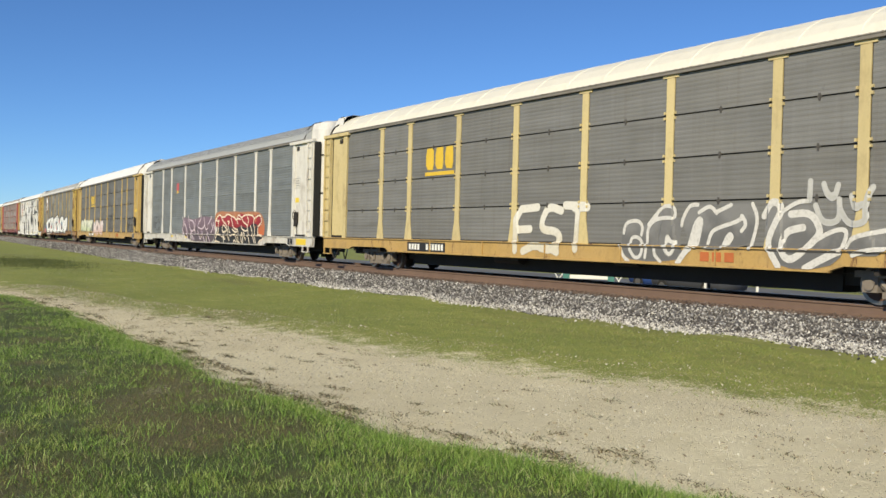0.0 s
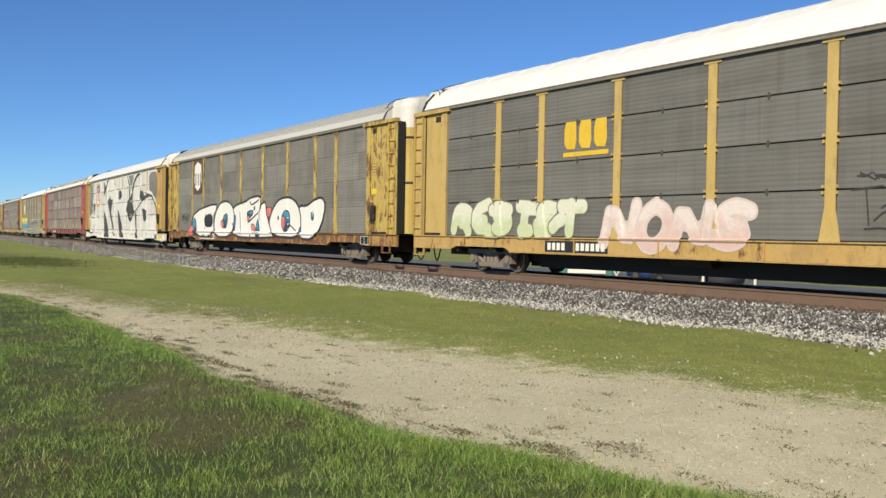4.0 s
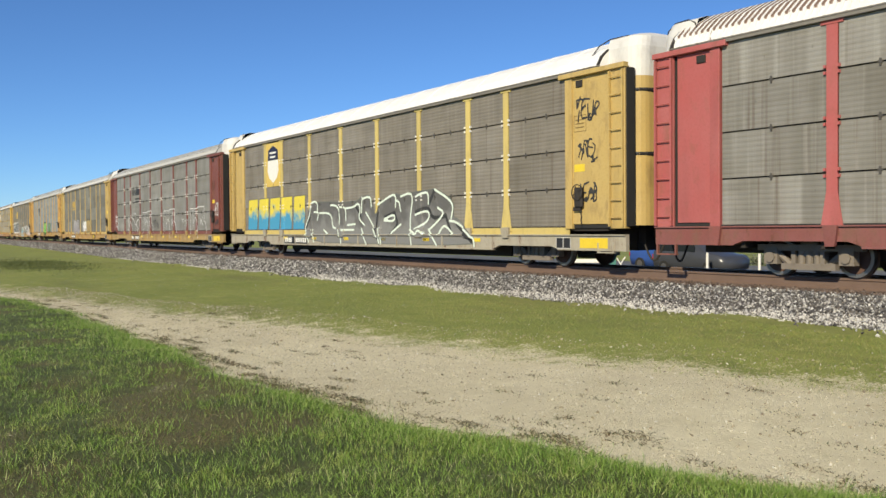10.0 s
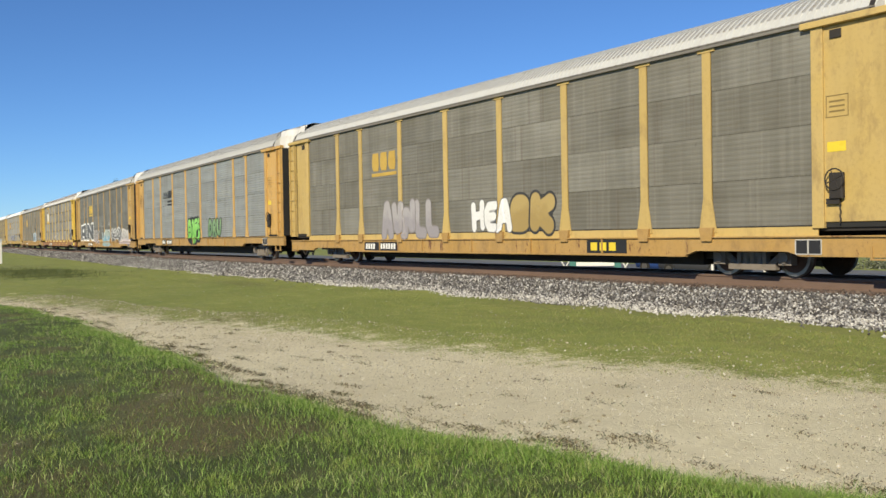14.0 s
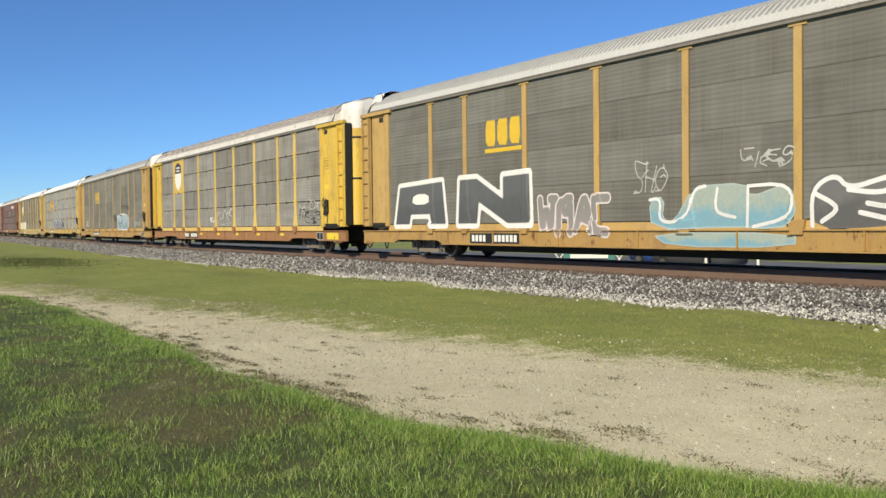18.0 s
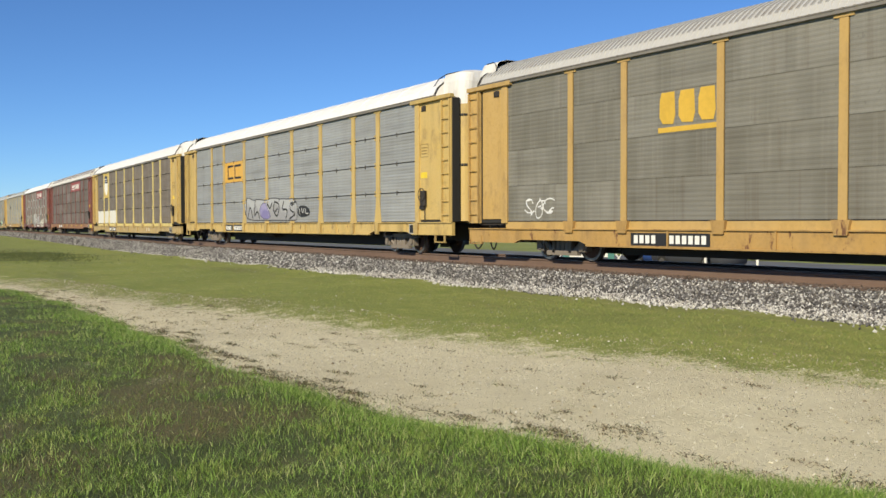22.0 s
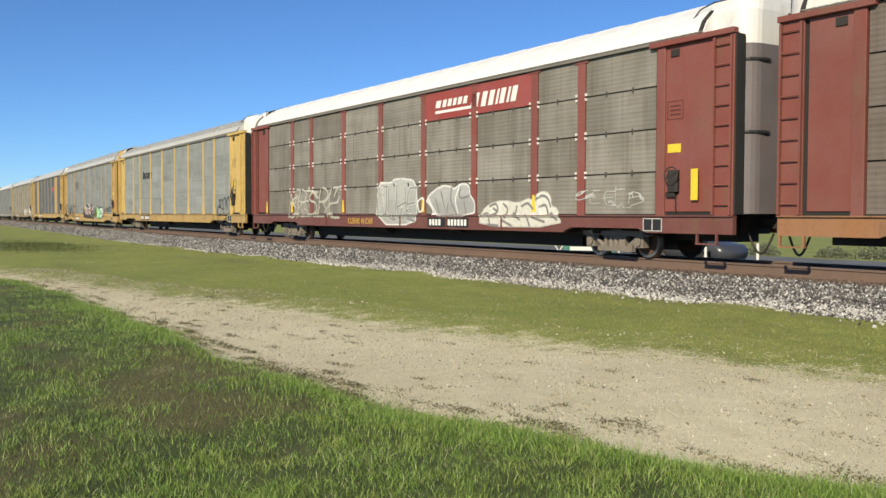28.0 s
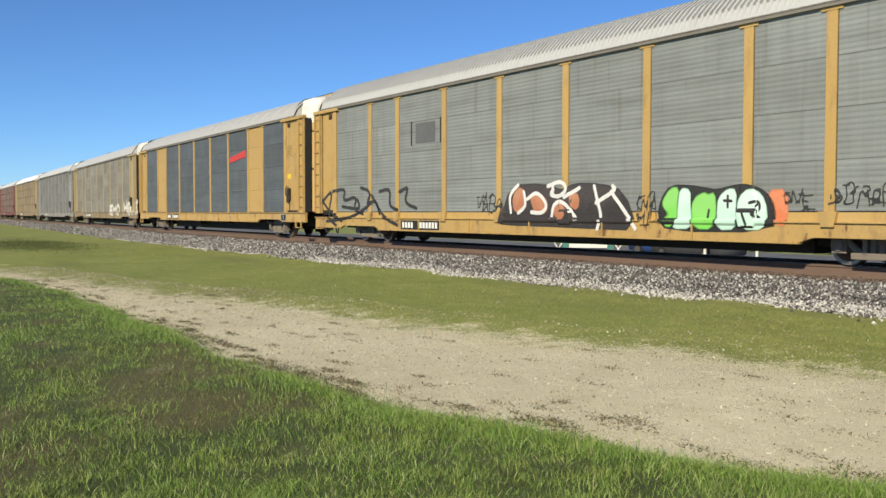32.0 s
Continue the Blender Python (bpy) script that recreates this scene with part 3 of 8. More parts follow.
def build_road():
    bm = bmesh.new()
    box(bm, -400, 120, 27.8, 39.0, ROADSIDE - 0.2, ROADSIDE + 0.05)
    tagged(part("road", bm, asphalt(), None), "worn grey asphalt road beyond the railway", "road", kind="structure")
    bm = bmesh.new()
    box(bm, -400, 120, 27.6, 27.797, ROADSIDE - 0.2, ROADSIDE + 0.12)
    bmesh.ops.bevel(bm, geom=bm.edges[:], offset=0.02, segments=2, affect="EDGES")
    tagged(part("kerb", bm, plain("kerb_concrete", (0.4, 0.39, 0.37), 0.85), None), "pale concrete kerb along the road", "kerb", kind="structure")


def build_barrier():
    root = new("road_barrier")
    tagged(root, "white board barrier on teal crossed legs", "barrier")
    root.matrix_world = pose(-33.4, 28.48, ROADSIDE + 0.05, 0, 0, 46)
    bm = bmesh.new()
    box(bm, -0.88, 0.88, -0.03, 0.03, 0.4, 0.58)
    bmesh.ops.bevel(bm, geom=bm.edges[:], offset=0.01, segments=1, affect="EDGES")
    part("board", bm, WHITE, root)
    teal = plain("teal_paint", (0.05, 0.19, 0.17), 0.5)
    for sx in (-1, 1):
        bm = bmesh.new()
        box(bm, sx * 1.03 - 0.15, sx * 1.03 + 0.15, -0.05, 0.05, 0.0, 0.64)
        part("end_block", bm, teal, root, "teal painted end block")
        for a in (-1, 1):
            bm = bmesh.new()
            rod(bm, (sx * 1.2, a * 0.02, 0.35 + a * 0.28), (sx * 1.6, a * 0.02, 0.35 - a * 0.33), 0.03)
            part("leg", bm, WHITE, root, "white crossed leg")


def build_parked_car(x, y, turn, label, blue):
    """A small hatchback."""
    root = new("parked_car")
    tagged(root, label, "car", "parked cars")
    root.matrix_world = pose(x, y, ROADSIDE + 0.05, 0, 0, turn)
    secs = [(-2.0, 0.78, 0.32, 0.75, 0.85), (-1.9, 0.84, 0.24, 0.95, 1.3), (-1.2, 0.86, 0.2, 0.98, 1.46), (0.2, 0.86, 0.2, 0.97, 1.44), (0.9, 0.86, 0.2, 0.95, 1.0), (1.75, 0.84, 0.24, 0.85, 0.86), (2.05, 0.72, 0.32, 0.68, 0.7)]
    bm = bmesh.new()
    rings = []
    for x, w, z0, z1, z2 in secs:
        t = w * 0.74
        rings.append([bm.verts.new((x, y, z)) for y, z in ((-w * 0.9, z0), (-w, (z0 + z1) / 2), (-w, z1), (-t, z2), (0, z2 + 0.02), (t, z2), (w, z1), (w, (z0 + z1) / 2), (w * 0.9, z0))])
    for a, b in zip(rings[:-1], rings[1:]):
        for j in range(8):
            bm.faces.new((a[j], a[j + 1], b[j + 1], b[j]))
        bm.faces.new((a[8], a[0], b[0], b[8]))
    bm.faces.new(rings[0][::-1])
    bm.faces.new(rings[-1])
    body = part("body", bm, blue, root)
    for p in body.data.polygons:
        p.use_smooth = True
    glass = plain("dark_glass", (0.02, 0.025, 0.03), 0.1)
    bm = bmesh.new()
    box(bm, -1.98, -1.9, -0.6, 0.6, 0.98, 1.24)
    part("rear_window", bm, glass, root)
    for sy in (-1, 1):
        bm = bmesh.new()
        box(bm, -1.6, 0.5, sy * 0.83 - 0.02, sy * 0.83 + 0.02, 1.0, 1.28)
        part("side_window", bm, glass, root)
        bm = bmesh.new()
        box(bm, -2.03, -1.95, sy * 0.66 - 0.13, sy * 0.66 + 0.13, 0.66, 0.86)
        part("tail_light", bm, plain("lamp_red", (0.4, 0.02, 0.02), 0.3), root)
        for x in (-1.25, 1.25):
            bm = bmesh.new()
            disc(bm, (x, sy * 0.78, 0.3), 0.3, 0.3, -0.09, 0.09, 20)
            w = part("wheel", bm, plain("tyre_rubber", (0.02, 0.02, 0.02), 0.85), root)
            bm = bmesh.new()
            disc(bm, (x, sy * 0.86, 0.3), 0.18, 0.17, -0.02, 0.03, 16)
            part("rim", bm, TREAD, w)


def build_posts():
    bm = bmesh.new()
    rod(bm, (0, 0, -0.1), (0, 0, 1.0), 0.055, 10)
    me = mesh_of(bm, "white_post", WHITE)
    for x, y in ((-26.2, 28.4), (-23.8, 28.6)):
        ob = put("white_post", me, None, (x, y, ROADSIDE + 0.05))
        tagged(ob, "slim white roadside post", "post", "roadside posts")
    root = new("marker_post")
    tagged(root, "white trackside marker post in the grass", "post")
    root.matrix_world = pose(-73.0, 7.38, GROUND)
    bm = bmesh.new()
    box(bm, -0.1, 0.1, -0.1, 0.1, -0.1, 1.75)
    bmesh.ops.bevel(bm, geom=bm.edges[:], offset=0.02, segments=1, affect="EDGES")
    part("shaft", bm, WHITE, root)
    bm = bmesh.new()
    box(bm, -0.11, 0.11, -0.11, 0.11, 1.55, 1.76)
    part("cap", bm, plain("cap_grey", (0.5, 0.5, 0.48), 0.6), root)


def build_shrubs():
    """Low pale shrubs at the roadside, and dark blades that paint a shadow on the grass far off by the marker."""
    rng = np.random.default_rng(5)
    sage = blade_material("sage_leaves", [(0.5, (0.2, 0.21, 0.15)), (0.3, (0.3, 0.29, 0.22)), (0.2, (0.11, 0.13, 0.07))])
    for x, y, s in ((-28.2, 27.0, 0.3), (-25.6, 27.0, 0.38), (-22.8, 27.0, 0.27), (-31.9, 27.0, 0.32), (-37.7, 27.0, 0.32)):
        k = 500
        d = rng.normal(0, 1, (k, 3))
        d /= np.linalg.norm(d, axis=1)[:, None]
        p = d * s * rng.uniform(0.35, 1.1, (k, 1)) * np.array([1.3, 1, 0.8])
        p[:, 2] = np.abs(p[:, 2]) + 0.02
        me = scatter_solids("shrub", p, rng.uniform(0.015, 0.035, k), sage, rng)
        ob = put("shrub", me, None, (x, y, ROADSIDE))
        tagged(ob, "low dusty sage-green shrub by the road", "shrub", "roadside shrubs")
    leafy = blade_material("shrub_leaves", [(0.5, (0.13, 0.15, 0.09)), (0.3, (0.2, 0.21, 0.15)), (0.2, (0.08, 0.1, 0.05))])
    for x, y, s in ((-29.2, 40.6, 0.6), (-27.4, 41.2, 0.75), (-23.6, 40.8, 0.6), (-33.8, 41.0, 0.65)):
        k = 900
        d = rng.normal(0, 1, (k, 3))
        d /= np.linalg.norm(d, axis=1)[:, None]
        p = d * s * rng.uniform(0.35, 1.1, (k, 1)) * np.array([1.5, 1, 0.9])
        p[:, 2] = np.abs(p[:, 2]) + 0.02
        ob = put("shrub", scatter_solids("shrub", p, rng.uniform(0.03, 0.06, k), leafy, rng), None, (x, y, ROADSIDE))
        tagged(ob, "grey-green leafy shrub on the far side of the road", "shrub", "roadside shrubs")
    # a shadow lying on the far grass, put in as darker blades
    k = 12000
    x, y = rng.normal(-50, 4.0, k), rng.normal(6.6, 1.1, k)
    dark = blade_material("dark_weeds", [(0.6, (0.085, 0.11, 0.026)), (0.4, (0.12, 0.14, 0.035))])
    me = blades("dark_weeds", x, y, rng.uniform(0.03, 0.09, k), rng.uniform(0.02, 0.04, k), dark, rng, 0.5)
    tagged(put("dark_weeds", me), "patch of dark blades painting a shadow on the grass", "weeds", kind="stuff")


def build_tree():
    """A tall far tree whose thin top shows over the cars."""
    rng = np.random.default_rng(9)
    root = new("tall_tree")
    tagged(root, "tall dark tree with a sparse uneven top", "tree")
    root.matrix_world = pose(-244.4, 52.4, GROUND)
    bm = bmesh.new()
    rod(bm, (0, 0, 0), (0.2, 0, 8), 0.35, 8)
    rod(bm, (0.2, 0, 8), (0.1, 0.1, 15), 0.2, 8)
    tips = []
    for i in range(22):
        a, z = rng.uniform(0, 6.28), rng.uniform(5, 15.5)
        r = 2.4 * (1 - (z - 5) / 11.5) + rng.uniform(0, 0.5)
        tip = Vector((r * math.cos(a), r * math.sin(a), z + rng.uniform(0.4, 1.6)))
        rod(bm, (0.15, 0, z - 0.5), tip, 0.07, 5)
        tips.append(tip)
    part("trunk", bm, plain("bark", (0.09, 0.07, 0.05), 0.9), root)
    pts = np.concatenate([np.array(t)[None] + rng.normal(0, 0.32, (80, 3)) for t in tips])
    leaf = blade_material("tree_leaves", [(0.5, (0.03, 0.05, 0.02)), (0.3, (0.05, 0.07, 0.03)), (0.2, (0.075, 0.09, 0.04))])
    put("crown", scatter_solids("crown", pts, rng.uniform(0.07, 0.17, len(pts)), leaf, rng, 0.5), root)


build_road()
build_barrier()
build_parked_car(-31.9, 32.2, 1, "blue hatchback parked beside the road", plain("blue_car_paint", (0.05, 0.12, 0.42), 0.25, 0.2, 0.1))
build_parked_car(-28.0, 29.9, -1, "dark grey hatchback parked beside the road", plain("grey_car_paint", (0.07, 0.075, 0.09), 0.3, 0.2, 0.1))
build_posts()
build_shrubs()
build_tree()


# ---- the railcars ----
POSTS = (-9.24, -7.3, -4.38, -1.46, 1.46, 4.38, 7.3, 9.24)
JAMB = 12.0
ROWS = (1.0, 1.93, 2.86, 3.78, 4.66)
SIDE = 1.50
POST_DEPTH = 0.022
# corner of the side at the leading and the trailing end
CORNER = {1: 14.14, -1: 13.76}
WIDE = 0.235
CACHE = {}


def cached(key, make):
    if key not in CACHE:
        CACHE[key] = make()
    return CACHE[key]


def ridged_panel(length, height, mat, depth=0.003, ridges=9):
    """A screen panel pressed into level ridges; its origin is its lower corner."""
    prof = []
    p = height / ridges
    for i in range(ridges):
        z = i * p
        prof += [(0.0, z), (0.0, z + 0.42 * p), (depth, z + 0.55 * p), (depth, z + 0.88 * p)]
    prof.append((0.0, height))
    verts, faces = [], []
    for x in (0.0, length):
        verts += [(x, y, z) for y, z in prof]
    k = len(prof)
    for j in range(k - 1):
        faces.append((j, k + j, k + j + 1, j + 1))
    b = len(verts)
    verts += [(0, 0.03, 0), (length, 0.03, 0), (length, 0.03, height), (0, 0.03, height)]
    faces += [(b, b + 3, b + 2, b + 1), (0, b, b + 1, k), (k - 1, 2 * k - 1, b + 2, b + 3)]
    return numpy_mesh("panel", verts, faces, [mat])


def post_mesh(mat, clip_mat, wide, clips, foot):
    bm = bmesh.new()
    h = wide / 2
    top, bottom = 4.64, 0.98
    box(bm, -h, h, -POST_DEPTH, 0.01, bottom, top)
    box(bm, -h - 0.12, h + 0.12, -POST_DEPTH - 0.012, 0.01, top - 0.05, top + 0.03)
    if foot:
        lo = [bm.verts.new(v) for v in ((-h - 0.13, -POST_DEPTH - 0.004, 0.9), (h + 0.13, -POST_DEPTH - 0.004, 0.9), (h, -POST_DEPTH - 0.004, 1.6), (-h, -POST_DEPTH - 0.004, 1.6))]
        hi = [bm.verts.new(v.co + Vector((0, POST_DEPTH, 0))) for v in lo]
        bm.faces.new(lo)
        for i in range(4):
            bm.faces.new((lo[i], lo[(i + 1) % 4], hi[(i + 1) % 4], hi[i]))
    if clips:
        for z in ROWS[1:4]:
            for sx in (-1, 1):
                x = sx * (h + 0.035)
                box(bm, x - 0.022, x + 0.022, -0.05, 0.0, z + 0.03, z + 0.085, 1)
                box(bm, x - 0.022, x + 0.022, -0.05, 0.0, z - 0.085, z - 0.03, 1)
    return mesh_of(bm, "post", mat, clip_mat)


def seam_clip_mesh():
    bm = bmesh.new()
    box(bm, -0.022, 0.022, -0.02, 0.0, -0.075, 0.06)
    box(bm, -0.05, 0.05, -0.014, 0.0, -0.02, 0.02)
    return mesh_of(bm, "seam_clip", plain("clip_steel", (0.07, 0.065, 0.06), 0.7))


def base_strip_mesh(mat, low):
    """The plain strip below the lowest panels and the dark joint over it."""
    bm = bmesh.new()
    box(bm, -JAMB, JAMB, -SIDE - 0.0025, -SIDE + 0.02, 0.79 if low else 0.96, 0.985)
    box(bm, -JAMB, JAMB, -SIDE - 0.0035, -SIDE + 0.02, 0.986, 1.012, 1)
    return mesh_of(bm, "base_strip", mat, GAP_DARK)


def eave_mesh(mat):
    """Channel under the roof's edge, with its row of rivets."""
    bm = bmesh.new()
    box(bm, -13.28, 13.28, -1.588, -1.5, 4.655, 4.72)
    box(bm, -13.28, 13.28, -1.6, -1.5, 4.722, 4.745)
    for i in range(111):
        x = -13.2 + i * 0.24
        box(bm, x - 0.02, x + 0.02, -1.606, -1.59, 4.72, 4.75)
    return mesh_of(bm, "eave_rail", mat)


def strap_mesh(rise):
    """Dark seal bent over the roof's end."""
    half = [(1.58, 4.66), (1.6, 4.75), (1.47, 5.0), (1.17, 5.26), (0.76, 5.48)]
    prof = [(-y, 4.68 + (z - 4.68) * rise) for y, z in half] + [(0, 4.7 + rise)] + [(y, 4.68 + (z - 4.68) * rise) for y, z in half[::-1]]
    verts = [(x, y * s, 4.5 + (z - 4.5) * s) for x, s in ((-0.05, 0.96), (-0.05, 1.0), (0.05, 1.0), (0.05, 0.96)) for y, z in prof]
    k = len(prof)
    faces = [(i * k + j, i * k + j + 1, (i + 1) * k + j + 1, (i + 1) * k + j) for i in range(3) for j in range(k - 1)]
    return numpy_mesh("roof_strap", verts, faces, [STEEL_DARK])


def hoop_mesh(side):
    """Bent rod from the roof over the end door."""
    bm = bmesh.new()
    pts = ((12.5, -1.3, 5.05), (12.66, -1.2, 5.28), (12.95, -1.08, 5.4), (13.45, -0.95, 5.42), (13.78, -0.85, 5.3), (13.84, -0.8, 5.0), (13.84, -0.8, 3.9))
    for a, b in zip(pts[:-1], pts[1:]):
        rod(bm, ((a[0] + 0.2) * side, a[1], a[2]), ((b[0] + 0.2) * side, b[1], b[2]), 0.015)
    return mesh_of(bm, "roof_hoop", STEEL_DARK)


EAVE = plain("eave_steel", (0.2, 0.185, 0.165), 0.75, 0.1)


def roof_mesh(mat, valley, ribbed, rise=1.0):
    half = [(1.55, 4.68), (1.57, 4.75), (1.44, 4.98), (1.15, 5.24), (0.75, 5.46)]
    half = [(y, 4.68 + (z - 4.68) * rise) for y, z in half]
    prof = [(-y, z) for y, z in half] + [(0, 4.68 + rise)] + half[::-1]
    xs, lift = [], []
    end = 13.3
    if ribbed:
        k = int(2 * end / 0.165)
        for i in range(k):
            a = -end + 2 * end * i / k
            b = 2 * end / k
            xs += [a, a + 0.45 * b, a + 0.55 * b, a + 0.95 * b]
            lift += [0, 0, ribbed, ribbed]
    else:
        for i in range(19):
            a = -end + 2 * end * i / 19
            xs += [a, a + 0.03, a + 0.05]
            lift += [0.014, 0.014, 0]
    xs.append(end)
    lift.append(0)
    verts = []
    for x, l in zip(xs, lift):
        verts += [(x, y * (1 + (l / 2.4 if 1 < j < 9 else 0)), z + (l if 1 < j < 9 else 0)) for j, (y, z) in enumerate(prof)]
    k = len(prof)
    faces = [(i * k + j, i * k + j + 1, (i + 1) * k + j + 1, (i + 1) * k + j) for i in range(len(xs) - 1) for j in range(k - 1)]
    faces += [tuple(range(k))[::-1], tuple(range((len(xs) - 1) * k, len(xs) * k))]
    me = numpy_mesh("roof", verts, faces, [mat, valley])
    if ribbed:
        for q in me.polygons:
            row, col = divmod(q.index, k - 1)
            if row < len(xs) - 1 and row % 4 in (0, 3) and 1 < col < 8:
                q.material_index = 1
    return me


def end_door_mesh(mat, cap_mat, corner):
    """The tall rounded clamshell at a car's end: painted below, pale above, domed top."""
    bm = bmesh.new()
    rings = []
    for z, inset in ((1.02, 0), (4.42, 0), (4.43, 0), (5.1, 0.02), (5.36, 0.1), (5.45, 0.28)):
        w, x1, r = 1.3 - inset * 1.6, corner + 0.16 - inset * 0.8, 0.45
        pts = [(corner - 0.95, w), (x1 - r, w)]
        for i in range(1, 7):
            a = radians(90 - i * 14)
            pts.append((x1 - r + r * math.cos(a), w - r + r * math.sin(a)))
        pts += [(x, -y) for x, y in pts[::-1]]
        rings.append([bm.verts.new((x, y, z)) for x, y in pts])
    for i in range(len(rings) - 1):
        k = len(rings[i])
        for j in range(k - 1):
            f = bm.faces.new((rings[i][j], rings[i][j + 1], rings[i + 1][j + 1], rings[i + 1][j]))
            f.material_index = 0 if i < 1 else 1
    bm.faces.new(rings[-1]).material_index = 1
    bm.faces.new(rings[0][::-1])
    return mesh_of(bm, "end_door", mat, cap_mat)


def bar_mesh(corner):
    """Black bar and keeper across the middle of the end door, painting the dark of a recess."""
    bm = bmesh.new()
    path = ((corner - 0.12, -1.25), (corner + 0.04, -1.12), (corner + 0.13, -0.95), (corner + 0.165, -0.7))
    for a, b in zip(path[:-1], path[1:]):
        rod(bm, (*a, 0), (*b, 0), 0.05, 8)
    box(bm, corner + 0.14, corner + 0.19, -0.72, -0.62, -0.03, 0.03)
    return mesh_of(bm, "lock_bar", BLACK)


def seam_mesh(corner):
    """Upright joint between the two leaves of the end door."""
    bm = bmesh.new()
    box(bm, corner + 0.14, corner + 0.165, -0.03, 0.03, 1.03, 5.1)
    return mesh_of(bm, "door_joint", GAP_DARK)


def ladder_rails(mat, corner):
    bm = bmesh.new()
    for x in (corner - 0.52, corner - 0.05):
        box(bm, x - 0.025, x + 0.025, -1.61, -1.55, 1.0, 4.55)
        for z in (1.1, 2.8, 4.5):
            box(bm, x - 0.02, x + 0.02, -1.56, -1.5, z - 0.03, z + 0.03)
    return mesh_of(bm, "ladder", mat)


def rung_mesh(mat, corner):
    bm = bmesh.new()
    rod(bm, (corner - 0.5, -1.59, 0), (corner - 0.07, -1.59, 0), 0.015)
    return mesh_of(bm, "rung", mat)


def plate_pieces(mat, c):
    """The recessed plate beside the end door, its jamb, the ladder's backing, corner post, header and latch, with
    near-black strips that paint the shade of the gaps between them.
    """
    made = []
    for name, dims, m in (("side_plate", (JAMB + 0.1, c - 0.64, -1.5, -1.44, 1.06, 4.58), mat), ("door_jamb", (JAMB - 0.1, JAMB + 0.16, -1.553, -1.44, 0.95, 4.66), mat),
                          # two near-black boxes paint the shade of the openings beside and under the plate
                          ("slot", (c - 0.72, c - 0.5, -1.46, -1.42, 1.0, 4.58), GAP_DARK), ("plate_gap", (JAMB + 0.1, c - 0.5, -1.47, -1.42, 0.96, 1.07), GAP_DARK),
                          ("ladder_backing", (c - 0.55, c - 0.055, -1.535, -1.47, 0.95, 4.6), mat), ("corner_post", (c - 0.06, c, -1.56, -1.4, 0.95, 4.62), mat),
                          # near-black strips put the shade between corner post and end door into colour
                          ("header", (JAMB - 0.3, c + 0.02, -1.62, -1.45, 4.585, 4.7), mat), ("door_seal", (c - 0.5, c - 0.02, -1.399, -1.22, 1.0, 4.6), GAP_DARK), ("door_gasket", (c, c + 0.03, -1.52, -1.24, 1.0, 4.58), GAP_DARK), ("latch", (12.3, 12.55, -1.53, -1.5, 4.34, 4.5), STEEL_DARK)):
        bm = bmesh.new()
        box(bm, *dims)
        bmesh.ops.bevel(bm, geom=bm.edges[:], offset=0.008, segments=1, affect="EDGES")
        made.append((name, mesh_of(bm, name, m)))
    return made


def sill_pieces(mat, gusset, low):
    """Web and two flanges of the side sill, cut higher over the trucks; on some cars a bracket under each post."""
    made = []
    d = 0.17 if low else 0.0
    x0, x1 = -CORNER[-1], CORNER[1]
    bm = bmesh.new()
    lo, up = 0.6 - d, 0.69 - d
    prof = [(x0, lo), (-11.6, lo), (-11.3, up), (-8.9, up), (-8.6, lo), (8.6, lo), (8.9, up), (11.3, up), (11.6, lo), (x1, lo)]
    for (a, za), (b, zb) in zip(prof[:-1], prof[1:]):
        vs = [[bm.verts.new((x, y, z)) for x, z in ((a, za), (b, zb), (b, 0.957 - d), (a, 0.957 - d))] for y in (-1.53, -1.42)]
        for i in range(4):
            bm.faces.new((vs[0][i], vs[0][(i + 1) % 4], vs[1][(i + 1) % 4], vs[1][i]))
        bm.faces.new(vs[0])
        bm.faces.new(vs[1][::-1])
    bmesh.ops.remove_doubles(bm, verts=bm.verts, dist=0.0005)
    made.append(("side_sill", mesh_of(bm, "side_sill", mat), (0.0,)))
    for name, dims in (("sill_top_flange", (x0, x1, -1.58, -1.42, 0.958 - d, 0.985 - d)), ("sill_bottom_flange", (-8.6, 8.6, -1.57, -1.42, 0.565 - d, 0.598 - d))):
        bm = bmesh.new()
        box(bm, *dims)
        made.append((name, mesh_of(bm, name, mat), (0.0,)))
    bm = bmesh.new()
    box(bm, -0.018, 0.018, -1.575, -1.53, 0.61 - d, 0.95 - d)
    made.append(("sill_rib", mesh_of(bm, "sill_rib", mat), tuple((a + b) / 2 for a, b in zip(POSTS[1:7], POSTS[2:7]))))
    if gusset:
        bm = bmesh.new()
        vs = [bm.verts.new((a, y, z)) for y in (-1.6, -1.53) for a, z in ((-0.16, 0.985), (0.16, 0.985), (0.1, 0.6), (-0.1, 0.6))]
        for q in ((0, 1, 2, 3), (4, 7, 6, 5), (0, 4, 5, 1), (1, 5, 6, 2), (2, 6, 7, 3), (3, 7, 4, 0)):
            bm.faces.new([vs[i] for i in q])
        made.append(("gusset", mesh_of(bm, "gusset", mat), (*POSTS, -JAMB, JAMB)))
    elif low:
        bm = bmesh.new()
        vs = [bm.verts.new((a, y, z)) for y in (-1.59, -1.5) for a, z in ((-0.2, 1.0), (0.2, 1.0), (0.14, 0.72), (-0.14, 0.72))]
        for q in ((0, 1, 2, 3), (4, 7, 6, 5), (0, 4, 5, 1), (1, 5, 6, 2), (2, 6, 7, 3), (3, 7, 4, 0)):
            bm.faces.new([vs[i] for i in q])
        made.append(("post_bracket", mesh_of(bm, "post_bracket", mat), POSTS))
    return made


